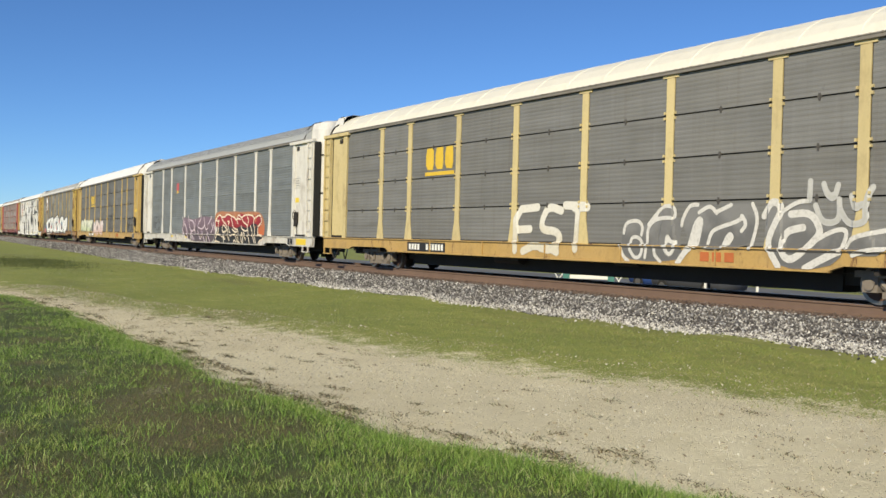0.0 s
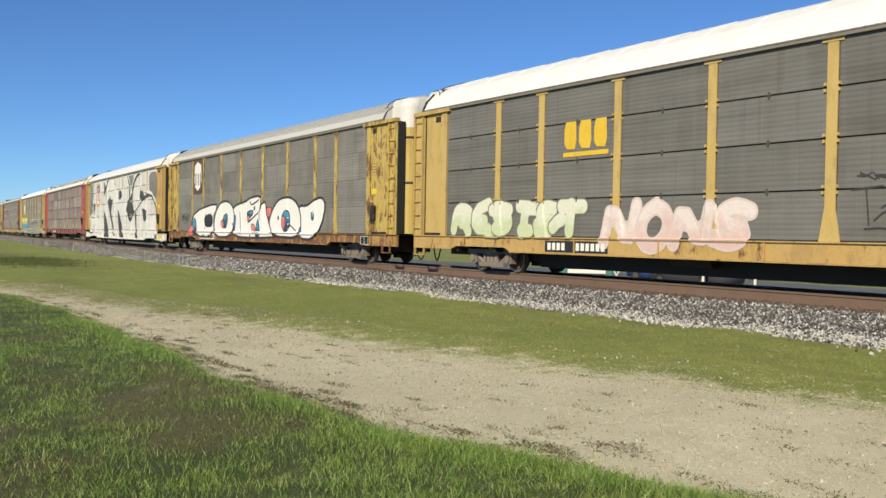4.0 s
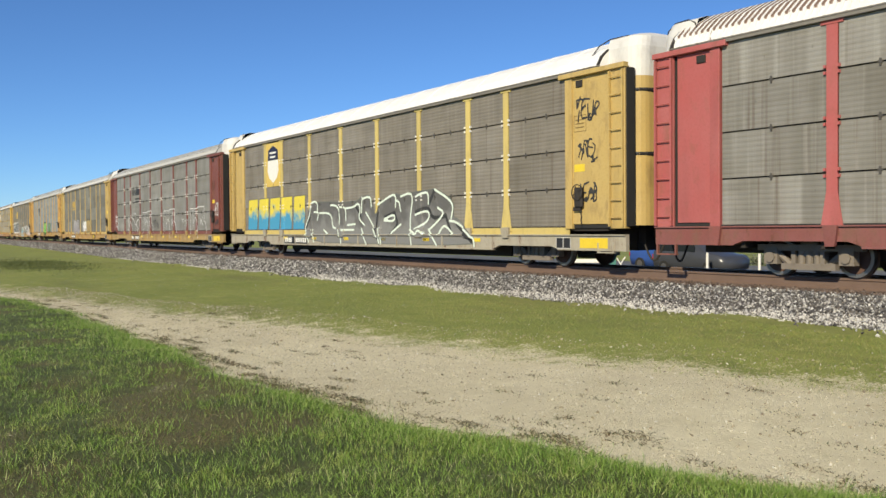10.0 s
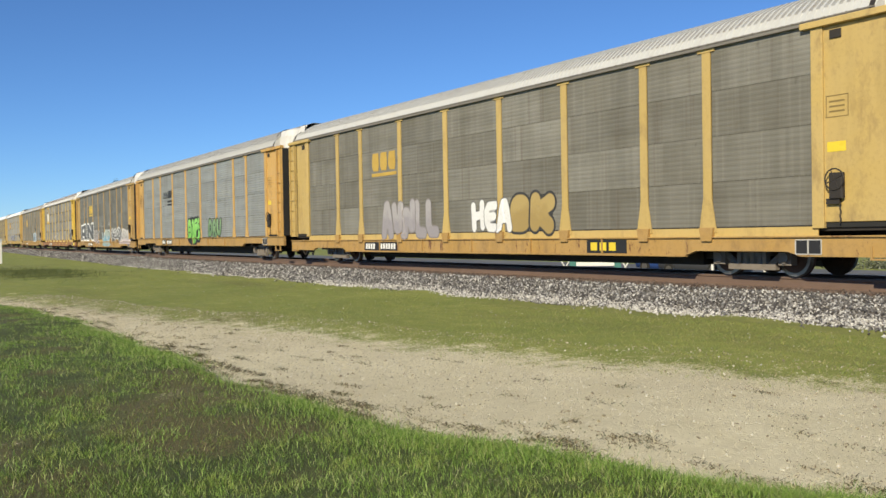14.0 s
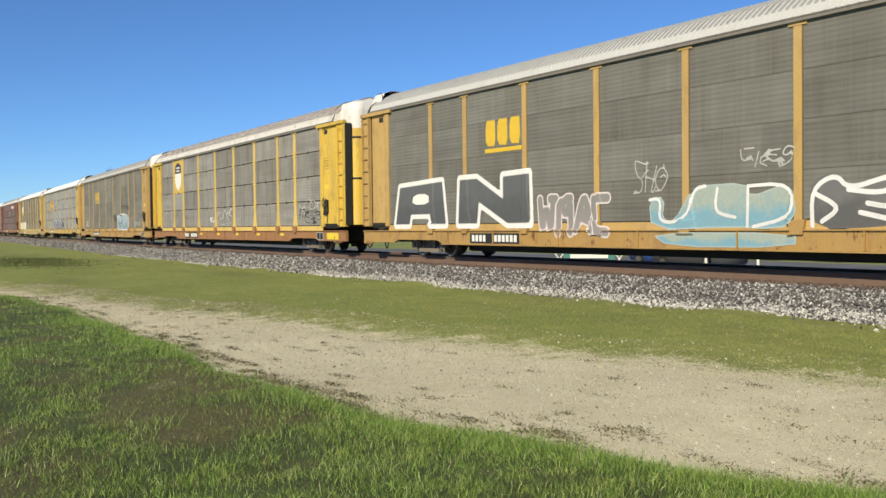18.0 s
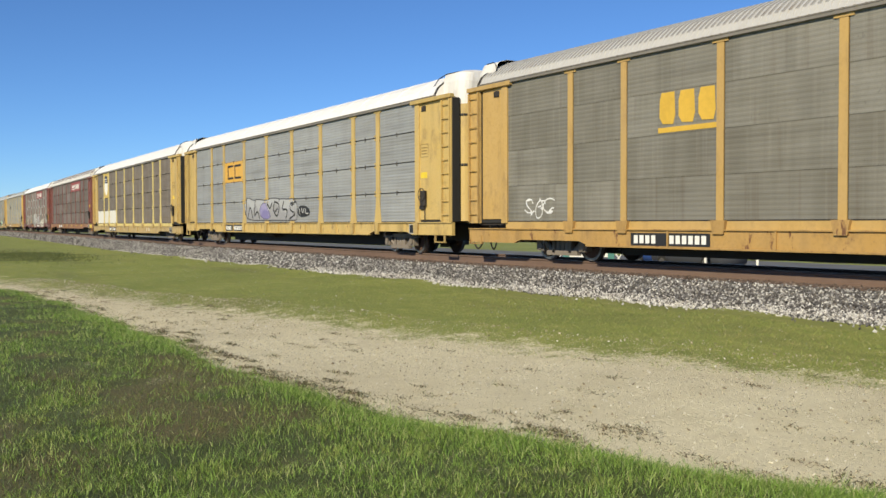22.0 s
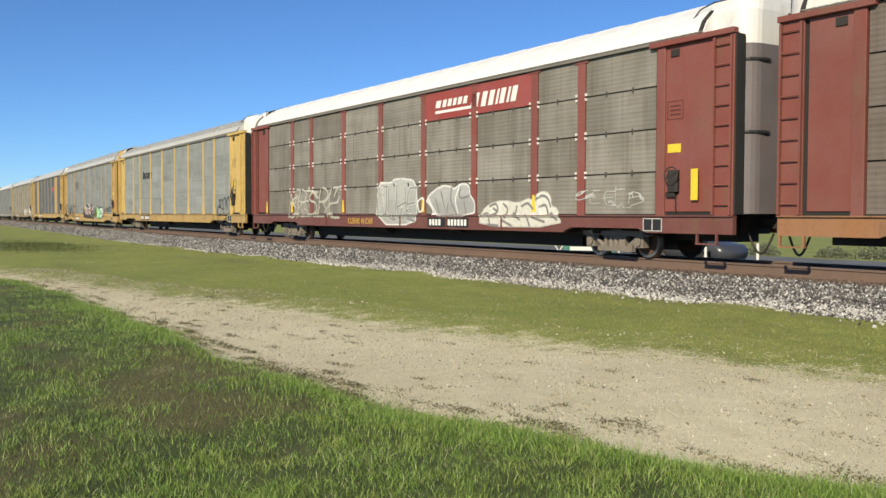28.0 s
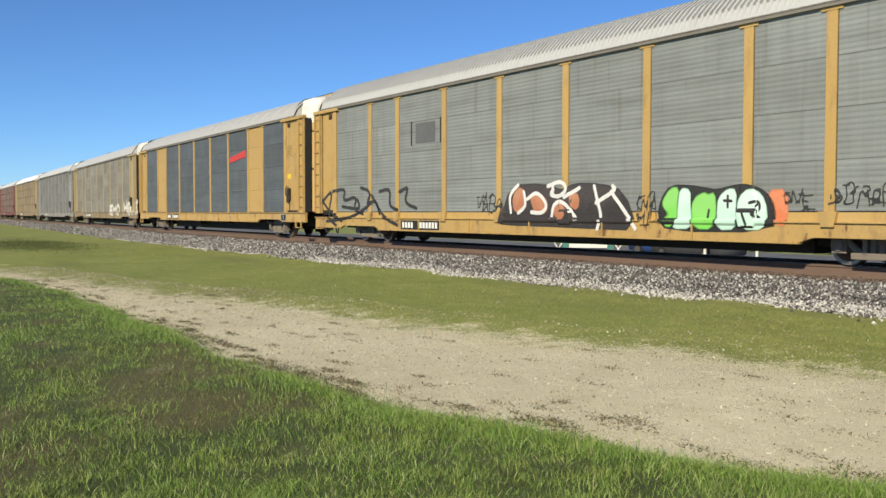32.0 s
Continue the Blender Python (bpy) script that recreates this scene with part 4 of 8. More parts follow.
def underframe_mesh():
    bm = bmesh.new()
    box(bm, -13.4, 13.4, -1.42, 1.42, 0.9, 0.97)
    box(bm, -13.3, 13.3, -0.35, 0.35, 0.42, 0.9)
    box(bm, -8.3, 8.3, -0.62, 0.62, 0.19, 0.9)
    for x0, x1 in ((-8.9, -8.3), (8.3, 8.9)):
        box(bm, x0, x1, -0.55, 0.55, 0.32, 0.9)
    for i in range(-6, 7):
        box(bm, i * 1.9 - 0.05, i * 1.9 + 0.05, -1.4, 1.4, 0.55, 0.9)
    rod(bm, (-3.0, -0.9, 0.55), (-1.8, -0.9, 0.55), 0.18, 10)
    rod(bm, (2.2, -0.95, 0.6), (3.0, -0.95, 0.6), 0.14, 10)
    rod(bm, (-11, -0.95, 0.56), (11, -0.95, 0.56), 0.02)
    return mesh_of(bm, "underframe", STEEL_DARK)


def gap_shade_mesh():
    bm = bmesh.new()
    # Near-black sheet behind the panels: it paints the shade seen through their gaps.
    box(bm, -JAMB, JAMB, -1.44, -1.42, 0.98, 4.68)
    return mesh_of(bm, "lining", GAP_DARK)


def far_side_mesh(mat):
    bm = bmesh.new()
    box(bm, -13.5, 13.5, 1.46, 1.52, 0.6, 4.7)
    for x in (*POSTS, -JAMB, JAMB):
        box(bm, x - 0.1, x + 0.1, 1.52, 1.58, 0.98, 4.66)
    return mesh_of(bm, "far_side", mat)


def truck_mesh():
    """Side frames, bolster and springs of a two-axle truck."""
    bm = bmesh.new()
    for sy in (-1, 1):
        y0, y1 = sorted((sy * 0.95, sy * 1.1))
        box(bm, -1.2, 1.2, y0, y1, 0.5, 0.62)
        box(bm, -0.62, 0.62, y0, y1, 0.14, 0.26)
        for sx in (-1, 1):
            box(bm, sx * 0.865 - 0.16, sx * 0.865 + 0.16, y0 - 0.02, y1 + 0.02, 0.24, 0.56)
            rod(bm, (sx * 0.8, sy * 1.02, 0.5), (sx * 0.4, sy * 1.02, 0.2), 0.07)
            box(bm, sx * 0.33 - 0.05, sx * 0.33 + 0.05, y0, y1, 0.2, 0.56)
            disc(bm, (sx * 0.865, sy * 1.13, 0.38), 0.11, 0.09, -0.03, 0.03, 10)
        for i in (-1, 0, 1):
            rod(bm, (i * 0.18, sy * 1.02, 0.25), (i * 0.18, sy * 1.02, 0.5), 0.075, 8)
    box(bm, -0.2, 0.2, -1.05, 1.05, 0.4, 0.66)
    return mesh_of(bm, "truck", TRUCK)


def wheel_mesh():
    bm = bmesh.new()
    disc(bm, (0, 0, 0), 0.40, 0.38, -0.03, 0.0, 24, 0)
    disc(bm, (0, 0, 0), 0.38, 0.37, 0.0, 0.11, 24, 1)
    disc(bm, (0, 0, 0), 0.15, 0.13, -0.06, 0.14, 14, 0)
    disc(bm, (0, 0, 0), 0.31, 0.30, -0.045, 0.12, 20, 0)
    return mesh_of(bm, "wheel", RUSTY, TREAD)


def axle_mesh():
    bm = bmesh.new()
    rod(bm, (0, -0.95, 0), (0, 0.95, 0), 0.08, 10)
    return mesh_of(bm, "axle", STEEL_DARK)


def coupler_mesh():
    bm = bmesh.new()
    box(bm, 13.3, 14.2, -0.1, 0.1, 0.72, 0.92)
    rounded_box(bm, 14.15, 14.48, -0.17, 0.15, 0.66, 0.98, 0.08)
    box(bm, 13.35, 13.6, -0.35, 0.35, 0.6, 1.02)
    for i in range(8):
        a, b = i / 8, (i + 1) / 8
        rod(bm, (13.7 + 0.6 * a, -0.5 + 0.1 * a, 0.62 - 0.42 * math.sin(math.pi * a)), (13.7 + 0.6 * b, -0.5 + 0.1 * b, 0.62 - 0.42 * math.sin(math.pi * b)), 0.025)
    return mesh_of(bm, "coupler", STEEL_DARK)


def step_mesh(mat):
    """Stirrup step hung from the corner."""
    bm = bmesh.new()
    for x in (13.15, 13.7):
        box(bm, x - 0.02, x + 0.02, -1.55, -1.49, 0.4, 0.62)
    box(bm, 13.13, 13.72, -1.56, -1.46, 0.38, 0.41)
    return mesh_of(bm, "step", mat)


def brake_mesh():
    """Hand brake: a small wheel before its housing, with the chain hanging below."""
    bm = bmesh.new()
    for i in range(14):
        a, b = 2 * math.pi * i / 14, 2 * math.pi * (i + 1) / 14
        rod(bm, (0.19 * math.cos(a), -0.12, 0.22 + 0.19 * math.sin(a)), (0.19 * math.cos(b), -0.12, 0.22 + 0.19 * math.sin(b)), 0.014, 5)
    for i in range(4):
        a = 2 * math.pi * i / 4 + 0.4
        rod(bm, (0, -0.1, 0.22), (0.19 * math.cos(a), -0.12, 0.22 + 0.19 * math.sin(a)), 0.012, 5)
    rounded_box(bm, -0.13, 0.15, -0.11, 0.0, -0.12, 0.34, 0.04)
    box(bm, -0.2, 0.06, -0.07, 0.0, -0.22, -0.12)
    for i in range(5):
        z = -0.22 - i * 0.07
        rod(bm, (0.06 + 0.012 * (-1) ** i, -0.03, z), (0.06 - 0.012 * (-1) ** i, -0.03, z - 0.07), 0.014, 5)
    return mesh_of(bm, "hand_brake", STEEL_DARK)


def mirror_x(me):
    m2 = me.copy()
    m2.transform(Matrix.Diagonal((-1, 1, 1, 1)))
    m2.flip_normals()
    return m2


def build_car(style):
    """One enclosed car-carrier wagon on its two trucks; its middle is the origin, rail height."""
    k = style["key"]
    body = paint("body_" + k, style["post"], style.get("grime", 0.36), style.get("rust", 0.0))
    door = paint("door_" + k, style.get("door", style["post"]), style.get("grime", 0.55), style.get("rust", 0.0))
    sill = paint("sill_" + k, style.get("sill", style["post"]), style.get("sill_dirt", 0.6), style.get("rust", 0.0) + 0.28)
    roof = paint("roof_" + k, style["roof"], style.get("roof_dirt", 0.12), style.get("roof_rust", 0.0), 0.45, 0.3)
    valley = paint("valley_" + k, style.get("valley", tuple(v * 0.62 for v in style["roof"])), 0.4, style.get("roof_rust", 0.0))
    cap = paint("cap_" + k, style.get("cap", (0.72, 0.71, 0.68)), 0.25)
    screen = panel_paint("screen_" + k, style["panel"], style.get("dirt", 0.3), style.get("streak", 0.3))
    root = new("autorack_railcar")
    tagged(root, style["label"], "railcar", "cars of the freight train")
    seams, seam = style.get("seams", True), 0.03
    low = style.get("low", False)
    edges = (-JAMB, *POSTS, JAMB)
    wide = style.get("wide", WIDE)
    for i in range(len(edges) - 1):
        x0, x1 = edges[i] + wide / 2 + 0.018, edges[i + 1] - wide / 2 - 0.018
        for r in range(4):
            z0, z1 = ROWS[r], ROWS[r + 1]
            g = seam / 2 if seams else 0.003
            size = (round(x1 - x0, 3), round(z1 - z0 - 2 * g, 3))
            mat = screen
            if (i, r) in style.get("fresh", ()):
                mat = paint("fresh_" + k, style.get("fresh_colour", (0.7, 0.68, 0.62)), 0.15)
            me = cached(("panel", size, mat.name), lambda: ridged_panel(size[0], size[1], mat, style.get("ridge", 0.004)))
            put("panel", me, root, (x0, -SIDE, z0 + g))
    clip = cached("seam_clip", seam_clip_mesh)
    if seams:
        for i in range(len(edges) - 1):
            n = 2 if style.get("clips") and edges[i + 1] - edges[i] > 2.5 else 1
            for j in range(n):
                for z in ROWS[1:4]:
                    put("seam_clip", clip, root, (edges[i] + (edges[i + 1] - edges[i]) * (j + 1) / (n + 1), -SIDE, z))
    strip = put("base_strip", base_strip_mesh(body if low else screen, low), root)
    put("eave_rail", eave_mesh(style.get("eave", EAVE)), root)
    for sx in (-1, 1):
        put("roof_hoop", cached(("hoop", sx), lambda: hoop_mesh(sx)), root)
        put("roof_strap", strap_mesh(style.get("rise", 1.0)), root, (sx * 13.22, 0, 0))
    pm = cached(("post", k), lambda: post_mesh(body, WHITE if style.get("clips") else body, wide, seams, style.get("foot", True)))
    for x in POSTS:
        put("post", pm, root, (x, -SIDE, 0))
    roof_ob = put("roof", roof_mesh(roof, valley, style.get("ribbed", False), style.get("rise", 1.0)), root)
    if style.get("roof_label"):
        tagged(roof_ob, style["roof_label"])
    put("lining", cached("lining", gap_shade_mesh), root)
    put("far_side", far_side_mesh(body), root)
    put("underframe", cached("underframe", underframe_mesh), root)
    for name, me, xs in sill_pieces(sill, style.get("gusset", False), low):
        for x in xs:
            put(name, me, root, (x, 0, 0))
    end_paint = paint("end_" + k, style.get("end", style.get("door", style["post"])), 0.4)
    step = step_mesh(sill)
    coup = cached("coupler", coupler_mesh)
    for side in (1, -1):
        flip = (lambda m: m) if side == 1 else mirror_x
        corner = CORNER[side]
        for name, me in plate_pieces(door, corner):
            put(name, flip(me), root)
        e = put("end_door", flip(end_door_mesh(end_paint, cap, corner)), root)
        put("door_joint", cached(("joint", side), lambda: flip(seam_mesh(corner))), e)
        for z in (2.65, 4.1):
            put("lock_bar", cached(("bar", side), lambda: flip(bar_mesh(corner))), e, (0, 0, z))
        l = put("ladder", flip(ladder_rails(door, corner)), root)
        rm = flip(rung_mesh(door, corner))
        for i in range(9):
            put("rung", rm, l, (0, 0, 1.2 + i * 0.4))
        put("step", flip(step), root)
        put("coupler", cached(("coupler", side), lambda: flip(coup)), root)
        t = put("truck", cached("truck", truck_mesh), root, (side * 10.06, 0, 0))
        wm = cached("wheel", wheel_mesh)
        for sx in (-1, 1):
            for sy in (-1, 1):
                w = put("wheel", wm, t, (sx * 0.865, sy * 0.70, 0.38))
                if sy < 0:
                    w.rotation_euler = (0, 0, math.pi)
            put("axle", cached("axle", axle_mesh), t, (sx * 0.865, 0, 0.38))
    if style.get("brake", True):
        put("hand_brake", cached("brake", brake_mesh), root, (12.45, -1.51, 1.6))
    return root


YEL, ORA = (0.53, 0.375, 0.12), (0.5, 0.325, 0.105)
CREAM, GOLD = (0.61, 0.5, 0.25), (0.55, 0.39, 0.13)
GREY, OLIVE, SLATE = (0.23, 0.23, 0.225), (0.25, 0.24, 0.205), (0.22, 0.24, 0.25)
MAROON, RED, PINK = (0.2, 0.055, 0.04), (0.23, 0.06, 0.045), (0.42, 0.1, 0.095)
SNOW, ASH = (0.86, 0.85, 0.82), (0.55, 0.55, 0.53)

STYLES = [
    dict(key="a", shift=0.0, slack=-0.54, rise=0.88, post=CREAM, panel=GREY, roof=(0.82, 0.79, 0.68), sill=ORA, dirt=0.12, streak=0.15, label="grey and yellow autorack car with cream roof, tagged with silver graffiti"),
    dict(key="b", shift=-0.01, slack=-0.61, rise=0.9, marked=True, ridge=0.004, post=(0.72, 0.7, 0.65), panel=SLATE, roof=(0.4, 0.42, 0.43), sill=(0.6, 0.58, 0.53), seams=False, ribbed=0.045, dirt=0.1, streak=0.1, label="grey autorack car with white posts, purple and red graffiti"),
    dict(key="c", shift=-0.02, slack=-0.71, rise=1.06, post=YEL, panel=(0.2, 0.195, 0.185), roof=SNOW, sill=ORA, dirt=0.15, label="grey and yellow autorack car with white roof and black tags"),
    dict(key="d", shift=-0.11, slack=-0.49, rise=0.95, ribbed=0.022, post=(0.55, 0.4, 0.1), panel=(0.26, 0.25, 0.225), roof=ASH, sill=(0.42, 0.24, 0.07), seams=False, dirt=0.3, rust=0.6, grime=0.6, label="weathered grey autorack car with peeling yellow posts, white and blue graffiti"),
    dict(key="e", shift=-0.01, slack=-0.42, low=True, rise=0.9, marked=True, post=(0.8, 0.79, 0.77), door=ORA, panel=(0.74, 0.73, 0.71), roof=SNOW, sill=(0.76, 0.75, 0.72), sill_dirt=0.3, grime=0.5, dirt=0.2, streak=0.5, foot=False, label="autorack car painted over white with huge black-cut letters, orange doors"),
    dict(key="f", shift=-0.07, slack=-0.53, valley=(0.28, 0.2, 0.16), rise=0.93, post=PINK, panel=(0.33, 0.32, 0.295), roof=SNOW, ribbed=0.045, sill=(0.24, 0.075, 0.065), gusset=True, dirt=0.5, streak=0.55, roof_dirt=0.25, roof_rust=0.06, label="faded red autorack car with streaked grey panels, ribbed white roof"),
    dict(key="g", shift=0.06, slack=-0.28, low=True, marked=True, rise=0.9, post=(0.64, 0.5, 0.16), door=GOLD, panel=(0.285, 0.26, 0.222), roof=SNOW, sill=(0.4, 0.36, 0.28), clips=True, dirt=0.3, streak=0.45, label="yellow autorack car with brown-grey panels and silver-green graffiti"),
    dict(key="h", shift=-0.07, slack=-0.48, low=True, rise=0.8, marked=True, ribbed=0.022, ridge=0.005, post=MAROON, panel=(0.31, 0.305, 0.285), roof=ASH, sill=(0.42, 0.28, 0.1), clips=True, dirt=0.3, streak=0.3, label="maroon autorack car with pale ribbed panels and white scrawled tags"),
    dict(key="i", shift=0.11, slack=-0.18, low=True, rise=0.86, ribbed=0.022, post=GOLD, panel=OLIVE, roof=ASH, sill=(0.43, 0.26, 0.075), seams=False, dirt=0.35, streak=0.35, label="grey-green autorack car with yellow posts and small tags"),
    dict(key="j", shift=0.28, slack=0.22, ridge=0.006, rise=0.96, ribbed=0.05, post=(0.6, 0.36, 0.1), panel=(0.34, 0.36, 0.36), roof=ASH, sill=(0.43, 0.26, 0.075), seams=False, dirt=0.12, label="light grey autorack car with orange posts and green bubble graffiti"),
    dict(key="k", shift=0.21, slack=-0.01, low=True, rise=0.86, ribbed=0.022, post=ORA, panel=(0.22, 0.215, 0.19), roof=ASH, sill=(0.43, 0.26, 0.075), seams=False, foot=False, wide=0.19, dirt=0.25, label="dark grey autorack car with orange posts, white block letters"),
    dict(key="l", shift=-0.18, slack=-0.3, valley=(0.25, 0.19, 0.15), low=True, rise=0.96, marked=True, post=(0.66, 0.47, 0.13), door=(0.68, 0.46, 0.06), panel=(0.34, 0.325, 0.295), roof=(0.74, 0.72, 0.68), ribbed=0.045, roof_rust=0.1, roof_dirt=0.4, sill=(0.36, 0.17, 0.06), dirt=0.35, streak=0.6, label="yellow autorack car with streaked grey panels and rusted ribbed roof"),
    dict(key="m", shift=-0.15, slack=-0.32, low=True, rise=0.86, ribbed=0.022, post=ORA, panel=OLIVE, roof=(0.5, 0.49, 0.47), sill=(0.43, 0.26, 0.075), seams=False, wide=0.19, dirt=0.3, foot=False, label="olive-grey autorack car with orange posts and pale blue graffiti"),
    dict(key="n", shift=-0.01, slack=-0.05, rise=0.9, ridge=0.005, post=GOLD, panel=(0.37, 0.385, 0.395), roof=SNOW, sill=GOLD, gusset=True, wide=0.27, dirt=0.1, streak=0.1, label="clean light grey autorack car with golden yellow posts, white roof"),
    dict(key="o", shift=-0.03, slack=-0.14, low=True, rise=0.97, post=(0.68, 0.55, 0.2), door=GOLD, panel=(0.24, 0.2, 0.16), roof=SNOW, sill=(0.5, 0.36, 0.14), dirt=0.2, streak=0.3, fresh=((0, 0), (1, 0), (2, 0)), label="brown-grey autorack car with yellow posts and white patched panels"),
    dict(key="p", shift=0.0, slack=-0.48, valley=(0.25, 0.19, 0.16), marked=True, post=MAROON, panel=(0.2, 0.165, 0.14), roof=(0.72, 0.7, 0.66), ribbed=0.045, roof_rust=0.12, sill=(0.3, 0.14, 0.06), dirt=0.4, streak=0.5, label="maroon autorack car with dark weathered panels and ribbed roof"),
    dict(key="q", shift=-0.01, slack=0.11, rise=0.98, end=(0.15, 0.13, 0.14), post=RED, panel=(0.29, 0.27, 0.235), roof=SNOW, sill=(0.16, 0.05, 0.04), clips=True, foot=False, wide=0.29, dirt=0.5, streak=0.5, label="dark red autorack car with white roof and silver graffiti"),
    dict(key="r", shift=0.03, slack=0.1, rise=0.88, ridge=0.005, post=(0.64, 0.44, 0.13), panel=(0.35, 0.365, 0.35), roof=(0.5, 0.5, 0.48), ribbed=0.045, sill=ORA, seams=False, dirt=0.15, label="light grey ribbed autorack car with yellow posts"),
    dict(key="s", shift=-0.04, slack=0.13, low=True, rise=1.06, ridge=0.0055, post=ORA, panel=(0.3, 0.325, 0.325), roof=(0.5, 0.51, 0.51), ribbed=0.045, cap=ORA, sill=ORA, seams=False, foot=False, dirt=0.12, label="blue-grey autorack car with orange posts, green and black graffiti"),
    dict(key="t", shift=0.0, slack=-0.81, post=ORA, panel=(0.13, 0.15, 0.17), roof=(0.5, 0.5, 0.48), sill=ORA, seams=False, foot=False, dirt=0.1, wide=0.2, fresh=tuple((i, r) for i in (1, 7) for r in range(4)), fresh_colour=ORA, label="dark slate autorack car with broad orange end panels"),
    dict(key="u", shift=0.0, slack=-3.12, post=(0.42, 0.33, 0.17), panel=(0.3, 0.28, 0.24), roof=ASH, sill=(0.3, 0.22, 0.12), seams=False, label="tan-grey autorack car with yellow posts and white tags"),
    dict(key="v", shift=0.0, slack=0.0, post=(0.3, 0.3, 0.3), panel=(0.24, 0.235, 0.22), roof=ASH, sill=(0.3, 0.28, 0.25), seams=False, label="dull grey autorack car with grey roof"),
    dict(key="w", shift=0.0, slack=0.0, post=(0.42, 0.33, 0.17), panel=(0.32, 0.24, 0.15), roof=SNOW, sill=(0.3, 0.22, 0.12), label="orange and tan autorack car with white roof"),
    dict(key="x", shift=0.0, slack=0.0, post=MAROON, panel=(0.24, 0.17, 0.14), roof=ASH, sill=MAROON, label="maroon autorack car with brownish panels"),
    dict(key="y", shift=0.0, slack=0.0, post=(0.42, 0.33, 0.17), panel=(0.3, 0.29, 0.27), roof=SNOW, sill=(0.3, 0.22, 0.12), seams=False, label="grey and yellow autorack car far down the train"),
    dict(key="z", shift=0.0, slack=0.0, post=(0.5, 0.48, 0.44), panel=(0.4, 0.39, 0.36), roof=SNOW, sill=(0.4, 0.36, 0.3), label="pale grey autorack car with white roof"),
    dict(key="aa", shift=0.0, slack=0.0, post=(0.42, 0.33, 0.17), panel=GREY, roof=ASH, sill=(0.3, 0.22, 0.12), label="grey autorack car at the far end of the train"),
    dict(key="ab", shift=0.0, slack=0.0, post=MAROON, panel=(0.25, 0.2, 0.17), roof=SNOW, sill=MAROON, label="maroon autorack car at the far end of the train"),
]
CARS = [build_car(st) for st in STYLES]


# ---- painted marks and graffiti on the cars ----
GLYPHS = {
    "A": "0,0 .4,1 .65,1 1,0|.2,.38 .85,.38", "B": "0,0 0,1 .7,1 .9,.75 .6,.52 .95,.3 .75,0 0,0|0,.52 .6,.52",
    "C": "1,.85 .6,1 .1,.8 0,.5 .1,.2 .6,0 1,.15", "E": "1,1 0,.95 0,.05 1,0|0,.5 .8,.5", "F": "1,1 0,.95 0,0|0,.5 .75,.55",
    "G": "1,.85 .5,1 .1,.8 0,.45 .2,.08 .7,0 1,.2 1,.45 .6,.45", "H": "0,0 0,1|1,0 1,1|0,.5 1,.5", "K": "0,0 0,1|1,1 .1,.5 1,0",
    "L": "0,1 0,0 .9,0", "M": "0,0 .1,1 .5,.4 .9,1 1,0", "N": "0,0 0,1 1,0 1,1", "O": ".5,1 .1,.8 0,.4 .3,0 .75,.05 1,.45 .85,.85 .5,1",
    "P": "0,0 0,1 .8,.95 .95,.7 .6,.5 0,.45", "D": "0,0 0,1 .6,.95 1,.5 .6,.05 0,0", "J": ".9,1 .9,.2 .5,0 .1,.2", "I": ".2,1 .8,1|.5,1 .5,0|.2,0 .8,0",
    "R": "0,0 0,1 .8,.95 .95,.7 .7,.5 0,.45|.45,.45 1,0", "S": "1,.88 .5,1 .05,.8 .2,.55 .8,.45 .95,.2 .5,0 0,.1", "T": "0,1 1,1|.5,1 .5,0",
    "U": "0,1 0,.25 .4,0 .9,.15 1,1", "V": "0,1 .5,0 1,1", "W": "0,1 .25,0 .5,.7 .75,0 1,1", "X": "0,0 1,1|0,1 1,0", "Y": "0,1 .5,.5 1,1|.5,.5 .45,0",
    "Z": "0,1 1,1 0,0 1,0", "h": "0,1 .05,0|.1,.5 .8,.55 .85,0", "x": "0,.5 .7,0|.05,0 .75,.5", "z": "1,1 0,.95 .15,.5 .9,.6 .75,.1 0,0", "~": "0,.3 .3,.9 .5,.2 .8,.8 1,.1",
}


def polyline(text):
    return [np.array([[float(v) for v in p.split(",")] for p in run.split()]) for run in text.split("|")]


def rounded(p, closed=False, turns=2):
    """Cut the corners of a line, so that it bends like a drawn one."""
    for _ in range(turns if len(p) > 2 else 0):
        q = np.concatenate([p, p[:1]]) if closed else p
        a, b = q[:-1] * 0.75 + q[1:] * 0.25, q[:-1] * 0.25 + q[1:] * 0.75
        p = np.stack([a, b], 1).reshape(-1, 2)
        if not closed:
            p = np.concatenate([q[:1], p[1:-1], q[-1:]])
    return p


def wall_y(x, z, wide, low):
    """The outer face of a car's side at this place, a paint film proud of it."""
    d = 0.17 if low else 0.0
    y = np.full_like(x, -SIDE - 0.009)
    for p in POSTS:
        flare = 0.03 + 0.15 * np.clip((1.6 - z) / 0.7, 0, 1)
        y = np.where((np.abs(x - p) < wide / 2 + flare) & (z > 0.96), -SIDE - POST_DEPTH - 0.012, y)
        if low:
            y = np.where((np.abs(x - p) < 0.23) & (z > 0.7) & (z < 1.02), -1.597, y)
    u = np.abs(x)
    y = np.where(u > JAMB - 0.12, -1.507, y)
    y = np.where((u > JAMB - 0.12) & (u < JAMB + 0.19), -1.56, y)
    y = np.where(u > 13.25, -1.545, y)
    y = np.where(z < 0.94 - d, np.minimum(y, -1.54), y)
    return np.where((z > 0.935 - d) & (z < 1.0 - d), np.minimum(y, -1.587), y)


